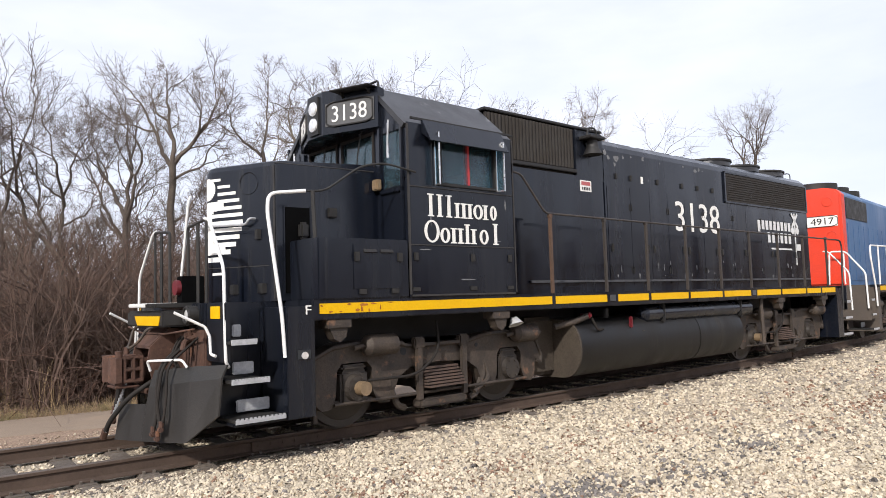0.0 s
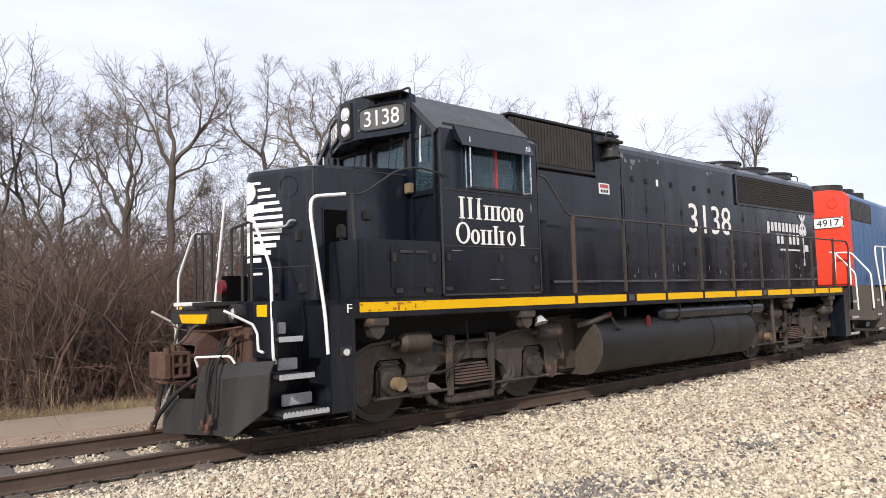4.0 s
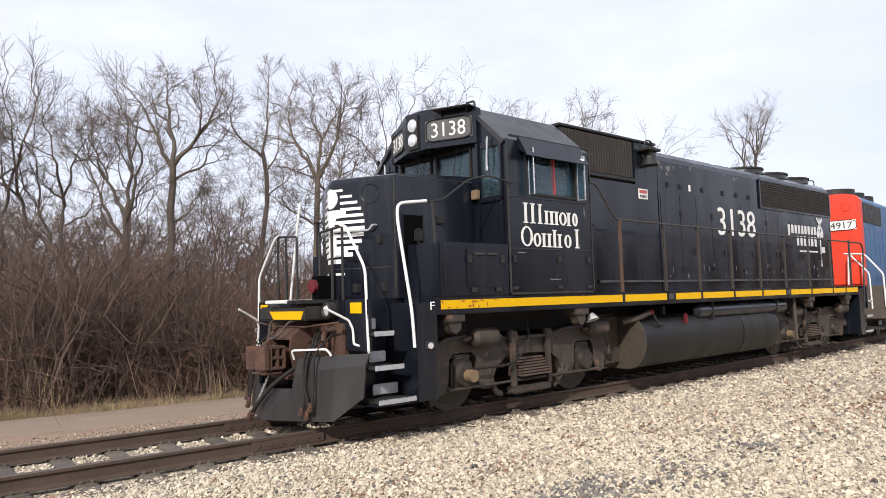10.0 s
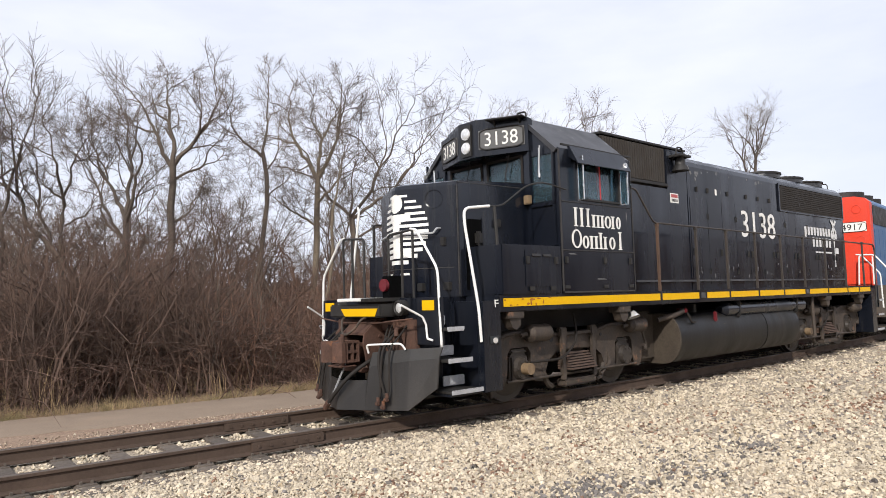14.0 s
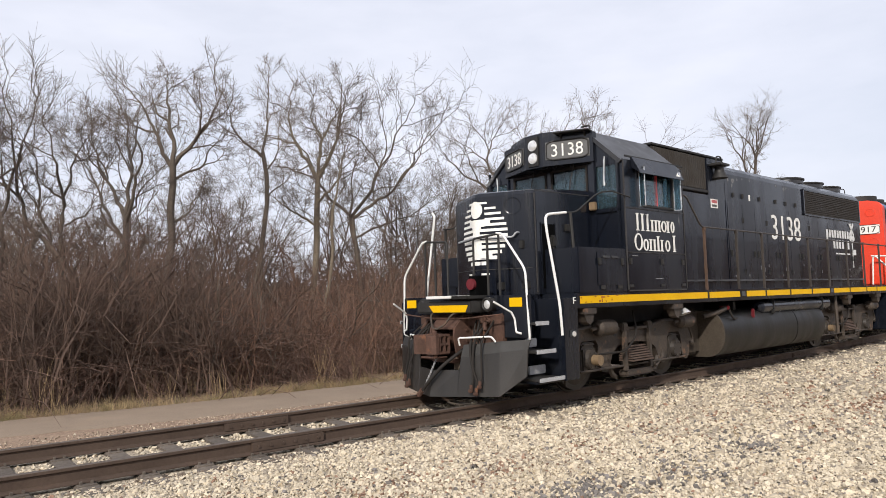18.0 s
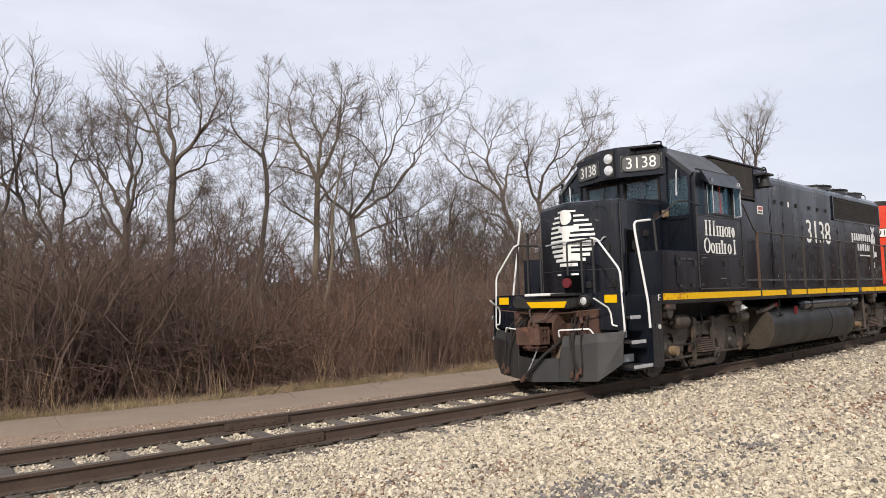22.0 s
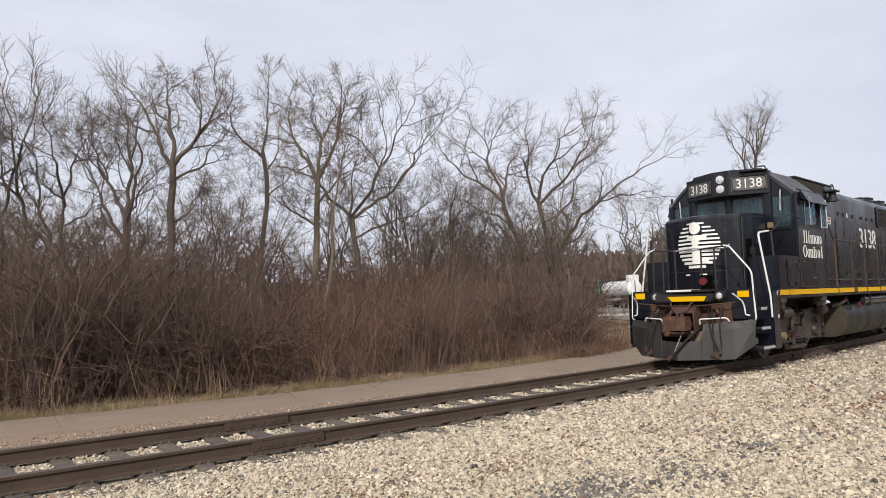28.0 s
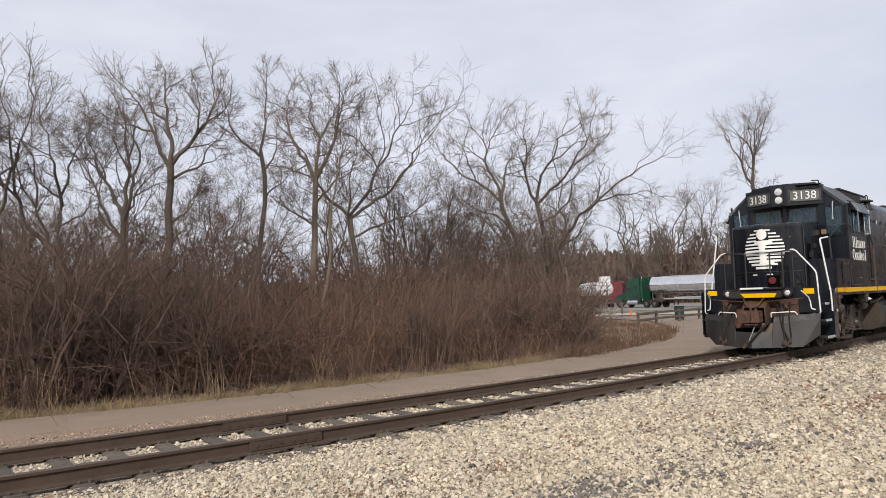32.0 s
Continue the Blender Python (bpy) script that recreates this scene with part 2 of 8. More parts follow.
# ---- the ground, the track bed and the trail ----
def pebble_material(name, pale, dark, stain, scale, stain_cut=0.6, relief=0.8):
    """Packed stones seen as cells of their own shade, with relief, in patches of stained ones."""
    m = bpy.data.materials.new(name)
    m.use_nodes = True
    nt = m.node_tree
    ln, mk = nt.links.new, nt.nodes.new
    b = nt.nodes["Principled BSDF"]
    b.inputs["Roughness"].default_value, b.inputs["Specular IOR Level"].default_value = 0.9, 0.25
    co = mk("ShaderNodeTexCoord").outputs["Object"]
    warp = mk("ShaderNodeTexNoise")
    warp.inputs["Scale"].default_value, warp.inputs["Detail"].default_value = scale * 0.8, 2.0
    ln(co, warp.inputs["Vector"])
    shift = mk("ShaderNodeMix")
    shift.data_type, shift.blend_type = "RGBA", "LINEAR_LIGHT"
    shift.inputs["Factor"].default_value = 0.012
    ln(co, shift.inputs["A"]), ln(warp.outputs["Color"], shift.inputs["B"])
    cell = mk("ShaderNodeTexVoronoi")
    cell.inputs["Scale"].default_value = scale
    ln(shift.outputs["Result"], cell.inputs["Vector"])
    one = mk("ShaderNodeSeparateColor")
    ln(cell.outputs["Color"], one.inputs[0])
    base = mk("ShaderNodeMix")
    base.data_type = "RGBA"
    base.inputs["A"].default_value, base.inputs["B"].default_value = (*dark, 1), (*pale, 1)
    ln(one.outputs[0], base.inputs["Factor"])
    patch = mk("ShaderNodeTexNoise")
    patch.inputs["Scale"].default_value, patch.inputs["Detail"].default_value, patch.inputs["Roughness"].default_value = 0.7, 6.0, 0.7
    ln(co, patch.inputs["Vector"])
    cut = mk("ShaderNodeMapRange")
    cut.inputs["From Min"].default_value, cut.inputs["From Max"].default_value, cut.inputs["To Max"].default_value = stain_cut - 0.12, stain_cut + 0.14, 0.75
    ln(patch.outputs["Fac"], cut.inputs["Value"])
    some = mk("ShaderNodeMath")
    some.operation = "MULTIPLY"
    ln(cut.outputs["Result"], some.inputs[0]), ln(one.outputs[1], some.inputs[1])
    stained = mk("ShaderNodeMix")
    stained.data_type = "RGBA"
    stained.inputs["B"].default_value = (*stain, 1)
    ln(some.outputs[0], stained.inputs["Factor"]), ln(base.outputs["Result"], stained.inputs["A"])
    ln(stained.outputs["Result"], b.inputs["Base Color"])
    bp = mk("ShaderNodeBump")
    bp.invert = True
    bp.inputs["Strength"].default_value, bp.inputs["Distance"].default_value = relief, 0.6 / scale
    ln(cell.outputs["Distance"], bp.inputs["Height"])
    ln(bp.outputs[0], b.inputs["Normal"])
    return m


M["gravel"] = pebble_material("limestone_gravel", (0.52, 0.448, 0.345), (0.22, 0.182, 0.136), (0.24, 0.165, 0.11), 40.0)
M["stone"] = material("crushed_limestone", (0.56, 0.484, 0.366), 0.9, second=(0.455, 0.386, 0.284), scale=0.8, amount=0.5, grain=60, grain_amount=0.2, bump=0.3,
                      third=(0.36, 0.26, 0.19), third_scale=0.9, third_cut=0.64, per_island=0.3)
M["verge_stone"] = material("tan_verge_stone", (0.4, 0.318, 0.24), 0.9, second=(0.28, 0.205, 0.148), scale=2, grain=50, bump=0.3, per_island=0.35)
M["dirty_stone"] = material("oily_brown_stone", (0.17, 0.13, 0.098), 0.9, second=(0.13, 0.1, 0.075), scale=2, grain=50, bump=0.3, per_island=0.4)
M["red_stone"] = material("rust_stained_stone", (0.27, 0.17, 0.115), 0.9, second=(0.18, 0.105, 0.07), scale=2, grain=50, bump=0.3, per_island=0.4)
M["dark_stone"] = material("dark_trap_rock", (0.135, 0.122, 0.112), 0.9, second=(0.2, 0.178, 0.158), scale=2, grain=50, bump=0.3, per_island=0.4)
M["asphalt"] = material("sun_bleached_asphalt", (0.275, 0.207, 0.148), 0.92, second=(0.205, 0.156, 0.114), scale=0.8, amount=0.5, grain=60, grain_amount=0.25, bump=0.25, bump_scale=120,
                        third=(0.27, 0.2, 0.14), third_scale=0.7, third_cut=0.6)
M["soil"] = material("leaf_litter_soil", (0.19, 0.125, 0.083), 0.95, second=(0.27, 0.195, 0.125), scale=0.8, amount=0.5, grain=18, grain_amount=0.5, bump=0.8, bump_scale=14,
                     third=(0.09, 0.085, 0.035), third_scale=0.6, third_cut=0.62)
M["verge"] = pebble_material("dirt_verge", (0.36, 0.265, 0.195), (0.21, 0.145, 0.1), (0.2, 0.125, 0.08), 46.0, 0.52, 0.6)
M["tie"] = material("weathered_tie", (0.085, 0.068, 0.054), 0.9, second=(0.15, 0.124, 0.1), scale=4, grain=30, grain_amount=0.4, bump=0.4, per_object=0.3)
M["rail"] = material("rusty_rail", (0.08, 0.051, 0.035), 0.85, second=(0.052, 0.035, 0.026), scale=3, grain=40, bump=0.15, streak=False)
M["railhead"] = material("worn_rail_head", (0.15, 0.122, 0.1), 0.5, 0.5, second=(0.12, 0.09, 0.07), scale=3, grain=40, bump=0.03)
M["bark"] = material("grey_brown_bark", (0.075, 0.058, 0.047), 0.95, second=(0.15, 0.12, 0.092), scale=4, amount=0.5, grain=30, grain_amount=0.35, bump=0.6, per_object=0.25)
# lighter copy of the bark: sunlight on two trunks put into the colour
M["sunlit_bark"] = material("sunlit_tan_bark", (0.19, 0.152, 0.105), 0.95, second=(0.11, 0.085, 0.062), scale=3, amount=0.5, grain=30, grain_amount=0.35, bump=0.6)
M["twig"] = material("bare_twigs", (0.115, 0.088, 0.07), 0.95, second=(0.165, 0.13, 0.104), scale=1.2, grain=10, bump=0.0, per_object=0.2, per_island=0.25)
# darker copy of the brush brown: shade deep in the wood put into the colour
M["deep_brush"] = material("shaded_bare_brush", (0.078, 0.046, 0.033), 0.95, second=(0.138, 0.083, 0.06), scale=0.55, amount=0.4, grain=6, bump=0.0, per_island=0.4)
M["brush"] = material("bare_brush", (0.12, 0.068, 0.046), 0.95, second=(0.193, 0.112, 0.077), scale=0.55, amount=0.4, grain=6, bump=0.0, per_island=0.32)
M["brush_red"] = material("reddish_brush", (0.15, 0.089, 0.066), 0.95, second=(0.098, 0.058, 0.044), scale=0.7, grain=6, bump=0.0, per_island=0.4)
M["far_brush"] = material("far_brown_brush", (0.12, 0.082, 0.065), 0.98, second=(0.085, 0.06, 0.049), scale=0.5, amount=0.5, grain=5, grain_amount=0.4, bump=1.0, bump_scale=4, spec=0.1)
# hazy_brush and far_haze: far browns paled, distance haze put into the colour
M["hazy_brush"] = material("haze_paled_far_brush", (0.14, 0.104, 0.084), 0.98, second=(0.09, 0.067, 0.056), scale=0.4, grain=5, bump=0.0, per_island=0.3, spec=0.1)
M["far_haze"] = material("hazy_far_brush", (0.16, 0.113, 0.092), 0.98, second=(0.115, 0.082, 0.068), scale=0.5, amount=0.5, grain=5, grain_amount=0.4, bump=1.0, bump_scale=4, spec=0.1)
M["stem"] = material("dark_bare_stems", (0.066, 0.042, 0.032), 0.95, second=(0.125, 0.081, 0.06), scale=0.9, amount=0.4, grain=6, bump=0.0, per_island=0.35)
M["sapling"] = material("pale_sapling_bark", (0.17, 0.135, 0.105), 0.9, second=(0.1, 0.08, 0.063), scale=1.5, grain=20, bump=0.1, per_island=0.3)
M["straw"] = material("dry_grass", (0.29, 0.21, 0.115), 0.9, second=(0.19, 0.13, 0.07), scale=0.5, grain=8, bump=0.0, per_island=0.4)
M["green_grass"] = material("winter_grass", (0.14, 0.125, 0.05), 0.9, second=(0.22, 0.175, 0.085), scale=0.6, grain=8, bump=0.0, per_island=0.35)


def sheet(name, outline, z, mat, label, category=""):
    bm = bmesh.new()
    f = bm.faces.new([bm.verts.new((x, y, z)) for x, y in outline])
    if f.normal.z < 0:
        bmesh.ops.reverse_faces(bm, faces=[f])
    return tagged(new(name, mesh_of(name, bm, mat)), label, category or name, kind="structure")


sheet("ground", [(-1500, -1500), (1500, -1500), (1500, 1500), (-1500, 1500)], -0.42, M["soil"], "brown soil under leaf litter and dry grass")


def strip(name, s0, s1, profile, mat, label, step=1.0, closed=True):
    vs, fs = ribbon(s0, s1, step, profile, closed)
    me = raw_mesh(name, vs, fs, mat)
    bm = bmesh.new()
    bm.from_mesh(me)
    bmesh.ops.recalc_face_normals(bm, faces=bm.faces)
    bm.to_mesh(me)
    bm.free()
    return tagged(new(name, me), label, name.split("_")[0], kind="structure")


# ballast: flush with the ties, running on as a gravel yard to the camera's side
strip("ballast", -26, 130, [(14.0, -0.6), (14.0, -0.17), (5.0, -0.2), (1.6, -0.196), (1.15, -0.188), (0.92, -0.215), (-0.9, -0.205), (-1.5, -0.24), (-2.6, -0.36), (-2.6, -0.6)], M["gravel"],
      "pale crushed limestone gravel of the track bed", 1.5)
strip("verge", -26, 40, [(-2.5, -0.39), (-2.5, -0.372), (-4.4, -0.375), (-4.4, -0.39)], M["verge"], "reddish dirt verge between track and trail", 2.0)


def trail_far(s):
    """How far beyond the track the trail's far edge lies."""
    return np.interp(s, [-26, -5.3, -2.8, 1.3, 6.0, 13.3, 18.0], [6.6, 6.0, 5.72, 5.36, 5.32, 5.71, 6.4])


def trail_near(s):
    return np.interp(s, [-26, -5.5, -3.4, -1.7, -0.3, 8.8, 18.0], [4.6, 4.1, 3.68, 3.5, 3.34, 2.95, 2.9])


def make_trail():
    """The trail: a crowned strip whose edges wander a little."""
    rng = np.random.default_rng(3)
    vs, fs, k = [], [], 7
    ss = np.linspace(-26, 17.5, 146)
    for s in ss:
        a, b = trail_near(s) + rng.normal(0, 0.03), trail_far(s) + rng.normal(0, 0.025)
        for j in range(k):
            u = (j - 1) / (k - 3)
            z = -0.41 if j in (0, k - 1) else -0.368 + 0.02 * math.sin(math.pi * u)
            x, y, _ = track(s, -(a + (b - a) * min(1, max(0, u))))
            vs.append((x, y, z))
    for i in range(len(ss) - 1):
        for j in range(k - 1):
            p = i * k + j
            fs.append((p, p + k, p + k + 1, p + 1))
    me = raw_mesh("trail_road", vs, fs, M["asphalt"])
    bm = bmesh.new()
    bm.from_mesh(me)
    bmesh.ops.recalc_face_normals(bm, faces=bm.faces)
    bm.to_mesh(me)
    bm.free()
    tagged(new("trail_road", me), "sun-bleached narrow asphalt trail beside the track", "trail", kind="structure")


make_trail()

RAIL = [(-0.076, -0.172), (0.076, -0.172), (0.076, -0.16), (0.012, -0.14), (0.01, -0.045), (0.036, -0.034), (0.0365, -0.006),
        (-0.0365, -0.006), (-0.036, -0.034), (-0.01, -0.045), (-0.012, -0.14), (-0.076, -0.16)]
HEAD = [(-0.0365, -0.0055), (0.0365, -0.0055), (0.034, 0.0), (-0.034, 0.0)]


def make_track():
    for side in (0.7525, -0.7525):
        rail = thing("rail", Matrix(), "rust-brown steel rail with a worn bright head", "rail", "rails of the track")
        for nm, prof, mat, lab in (("rail_body", RAIL, M["rail"], ""), ("rail_head", HEAD, M["railhead"], "worn running surface")):
            vs, fs = ribbon(-24, 120, 1.0, [(o + side, z) for o, z in prof])
            bm = bmesh.new()
            me = raw_mesh(nm, vs, fs, mat)
            bm.from_mesh(me)
            bmesh.ops.recalc_face_normals(bm, faces=bm.faces)
            part(nm, bm, mat, rail, lab)
        # bolted joint bars
        for s in (-3.04 if side > 0 else -2.79, 11.0 if side > 0 else 11.6):
            for d in (1, -1):
                bm = bmesh.new()
                x, y, a = track(s, side + d * 0.03)
                m = pose(x, y, -0.09, 0, 0, math.degrees(a))
                slab(bm, (-0.46, -0.016, -0.055), (0.46, 0.016, 0.05), 0.006, m)
                for i in range(6):
                    rod(bm, m @ Vector((-0.38 + 0.152 * i, -0.03 * d, 0)), m @ Vector((-0.38 + 0.152 * i, 0.012 * d, 0)), 0.018, sides=6)
                part("joint_bar", bm, M["rail"], rail, "bolted rusty joint bar")
    tie_mesh = None
    s = -13.995
    while s < 62:
        x, y, a = track(s)
        if tie_mesh is None:
            bm = bmesh.new()
            slab(bm, (-0.11, -1.3, -0.37), (0.11, 1.3, -0.182), 0.012)
            for o in (-0.7525, 0.7525):
                slab(bm, (-0.09, o - 0.17, -0.184), (0.09, o + 0.17, -0.172))
                for dx, dy in ((0.05, 0.1), (-0.05, -0.1), (0.05, -0.1), (-0.05, 0.1)):
                    slab(bm, (dx - 0.012, o + dy - 0.014, -0.174), (dx + 0.012, o + dy + 0.014, -0.142))
            tie_mesh = mesh_of("tie", bm, M["tie"])
        ob = new("railroad_tie", tie_mesh)
        ob.matrix_world = pose(x, y, random.uniform(-0.008, 0.004), 0, 0, math.degrees(a) + random.uniform(-0.8, 0.8))
        tagged(ob, "weathered dark wooden railroad tie under the rails", "railroad tie", "ties under the rails")
        s += 0.585


make_track()


# ---- stones ----
def stones(name, spots, sizes, mat, label, rng):
    """Angular stones, joined: a rough block at each spot."""
    n = len(spots)
    base = np.array([(-1, -1, -1), (1, -1, -1), (1, 1, -1), (-1, 1, -1), (-1, -1, 1), (1, -1, 1), (1, 1, 1), (-1, 1, 1)], float) * 0.5
    v = base[None] * (1 + rng.uniform(-0.45, 0.35, (n, 8, 3)))
    v[:, 4:, :2] *= rng.uniform(0.45, 0.9, (n, 1, 1))
    v *= sizes[:, None, None] * rng.uniform(0.65, 1.25, (n, 1, 3)) * np.array([1, 1, 0.75])
    q = rng.normal(size=(n, 4)) * np.array([1, 0.35, 0.35, 1])
    q /= np.linalg.norm(q, axis=1)[:, None]
    w, x, y, z = q.T
    R = np.stack([1 - 2 * (y * y + z * z), 2 * (x * y - z * w), 2 * (x * z + y * w), 2 * (x * y + z * w), 1 - 2 * (x * x + z * z), 2 * (y * z - x * w),
                  2 * (x * z - y * w), 2 * (y * z + x * w), 1 - 2 * (x * x + y * y)], 1).reshape(n, 3, 3)
    v = np.einsum("nij,nkj->nki", R, v) + spots[:, None]
    f = np.array([(4, 5, 6, 7), (0, 1, 5, 4), (1, 2, 6, 5), (2, 3, 7, 6), (3, 0, 4, 7)])
    faces = (f[None] + 8 * np.arange(n)[:, None, None]).reshape(-1, 4)
    return tagged(new(name, raw_mesh(name, v.reshape(-1, 3), faces, mat)), label, "gravel", kind="stuff")


def along(s, off, z):
    a = HEADING + BEND * s
    x = (np.sin(a) - math.sin(HEADING)) / BEND + off * np.sin(a)
    y = START_Y - (np.cos(a) - math.cos(HEADING)) / BEND - off * np.cos(a)
    return np.stack([x, y, z], 1)


def scatter_gravel():
    rng = np.random.default_rng(5)
    cx, cy = -math.sin(HEADING) / BEND, START_Y + math.cos(HEADING) / BEND
    groups = []
    # distance from the camera's foot, and stones to the square metre there
    for r0, r1, count, size in ((4.6, 6.6, 1150, 0.0245), (6.6, 9.0, 820, 0.0265), (9.0, 13.0, 340, 0.031), (13.0, 19.0, 150, 0.037), (19.0, 28.0, 40, 0.045)):
        n = int(count * 0.61 * (r1 * r1 - r0 * r0))
        r, az = np.sqrt(rng.uniform(r0 * r0, r1 * r1, n)), rng.uniform(-0.61, 0.61, n)
        groups.append(np.stack([r * np.sin(az), r * np.cos(az), size * np.exp(rng.normal(0, 0.3, n))], 1))
    x, y, size = np.concatenate(groups).T
    off = np.hypot(x - cx, y - cy) - 1 / BEND  # only the camera's side of the near rail
    ragged = 0.93 + 0.1 * np.sin(x * 5.1) * np.sin(y * 3.7 + 1) + rng.normal(0, 0.05, len(x))
    ok = off > np.maximum(ragged, 0.85)
    x, y, size, off = x[ok], y[ok], size[ok], off[ok]
    s = (np.arctan2(x - cx, cy - y) - HEADING) / BEND
    z = np.where(off < 1.15, -0.212 + 0.026 * np.clip((off - 0.92) / 0.23, 0, 1), -0.192) + rng.uniform(-0.006, 0.008, len(x))
    wave = 0.5 + 0.5 * np.sin(3.1 * s + 2 * np.sin(1.7 * off)) * np.sin(2.3 * off + 1.3 * s)
    band = np.exp(-((off - 4.42) / 0.36) ** 2)  # an old wheel track beside the rails
    kind = rng.random(len(x))
    p_dark = 0.035 + 0.75 * band * wave * np.clip((2.2 - s) / 2, 0, 1) * np.clip((s + 3.5) / 1.5, 0, 1)
    p_red = 0.015 + 0.85 * band * wave * np.clip((s - 1.5) / 2, 0, 1) + 0.24 * wave * np.exp(-((off - 3.1) / 0.5) ** 2)
    p_oil = 0.7 * np.clip(1.5 - 2.6 * (off - 0.75), 0, 1) * (0.35 + 0.65 * wave)
    spots = np.stack([x, y, z], 1)
    dark, red, oily = kind < p_dark, (kind >= p_dark) & (kind < p_dark + p_red), kind > 1 - p_oil
    oily &= ~dark & ~red
    size = np.where(dark, size * 1.15, size)
    for name, sel, mat, label in (("stained_gravel_stones", red, "red_stone", "rust-stained gravel stones in a long patch"), ("oily_gravel_stones", oily, "dirty_stone", "brown oil-stained gravel along the rail"),
                                  ("gravel_stones", ~dark & ~red & ~oily, "stone", "loose pale crushed limestone stones"), ("dark_gravel_stones", dark, "dark_stone", "scattered dark grey ballast stones")):
        stones(name, spots[sel], size[sel], M[mat], label, rng)
    # between the rails
    n = 11500
    s, o = -11 + 36 * rng.random(n) ** 1.3, rng.uniform(-0.67, 0.67, n)
    ok = np.abs(((s + 13.995) / 0.585 + 0.5) % 1 - 0.5) * 0.585 > 0.1 + 0.05 * rng.random(n) - 0.12 * (s > 2) * rng.random(n)
    s, o = s[ok], o[ok]
    stones("crib_stones", along(s, o, -0.2 + rng.uniform(-0.006, 0.012, len(s))), np.exp(rng.normal(np.log(0.03), 0.3, len(s))), M["stone"], "pale ballast stones between the ties", rng)
    # the far shoulder and the verge, thinning out towards the trail
    n = 14000
    s, o = -11 + 33 * rng.random(n) ** 1.2, -0.86 - (0.12 + 2.6 * rng.random(n) ** 1.25)
    ok = -o < trail_near(s) + 0.05
    s, o = s[ok], o[ok]
    z = np.interp(-o, [0.9, 1.5, 2.6, 4.4], [-0.205, -0.24, -0.362, -0.372]) + rng.uniform(-0.004, 0.01, len(s))
    pale = rng.random(len(s)) < np.clip(1.25 + o * 0.45, 0.15, 0.9)
    size = np.exp(rng.normal(np.log(0.0195), 0.33, len(s)))
    p = along(s, o, z)
    stones("verge_stones", p[pale], size[pale], M["stone"], "pale stones spilt over the dirt verge", rng)
    stones("verge_tan_stones", p[~pale], size[~pale], M["verge_stone"], "tan stones on the dirt verge", rng)


scatter_gravel()


# ---- plants ----
def tubes(P, R, sides):
    """Vertices and faces of thin tubes: P (count, points, 3), R (count, points)."""
    N, n, _ = P.shape
    d = np.empty_like(P)
    d[:, 1:-1] = P[:, 2:] - P[:, :-2]
    d[:, 0], d[:, -1] = P[:, 1] - P[:, 0], P[:, -1] - P[:, -2]
    d /= np.linalg.norm(d, axis=2, keepdims=True) + 1e-9
    ref = np.where(np.abs(d[:, :1, 2:3]) > 0.9, np.array([1.0, 0, 0]), np.array([0, 0, 1.0]))
    u = np.cross(d, np.broadcast_to(ref, d.shape))
    u /= np.linalg.norm(u, axis=2, keepdims=True) + 1e-9
    w = np.cross(d, u)
    ang = 2 * np.pi * np.arange(sides) / sides
    V = P[:, :, None] + R[:, :, None, None] * (u[:, :, None] * np.cos(ang)[:, None] + w[:, :, None] * np.sin(ang)[:, None])
    i, k = np.arange(n - 1)[:, None], np.arange(sides)[None]
    a, b = i * sides + k, i * sides + (k + 1) % sides
    F = np.stack([a, b, b + sides, a + sides], 2).reshape(-1, 4)
    return V.reshape(-1, 3), (F[None] + (np.arange(N) * n * sides)[:, None, None]).reshape(-1, 4)


def joined(groups):
    vs, fs, at = [], [], 0
    for v, f in groups:
        vs.append(v), fs.append(f + at)
        at += len(v)
    return np.concatenate(vs), np.concatenate(fs)


def shoot(rng, p, d, length, r0, r1, n, wobble, rise):
    """A wobbling twig from p along d."""
    pts, d = [p], d / np.linalg.norm(d)
    for _ in range(n - 1):
        d = d + rng.normal(0, wobble, 3) + np.array([0, 0, rise])
        d /= np.linalg.norm(d)
        pts.append(pts[-1] + d * length / (n - 1))
    return np.array(pts), np.linspace(r0, r1, n)


def sprout(rng, pts, rad, count, lo, angle, length, fade=0.6):
    """Starts for side shoots on a shoot: places, directions, lengths, radii."""
    out, n = [], len(pts)
    for i in range(count):
        t = lo + (1 - lo) * (i + rng.uniform(0.1, 0.9)) / count
        f = t * (n - 1)
        k = min(int(f), n - 2)
        p = pts[k] + (pts[k + 1] - pts[k]) * (f - k)
        d = pts[k + 1] - pts[k]
        d = d / np.linalg.norm(d)
        side = np.cross(d, rng.normal(size=3))
        side /= np.linalg.norm(side) + 1e-9
        a = radians(angle) * rng.uniform(0.6, 1.3)
        out.append((p, d * math.cos(a) + side * math.sin(a), length * (0.85 + fade / 2 - fade * t) * rng.uniform(0.65, 1.2), rad[k] * (0.56 if t < 0.95 else 0.8)))
    return out


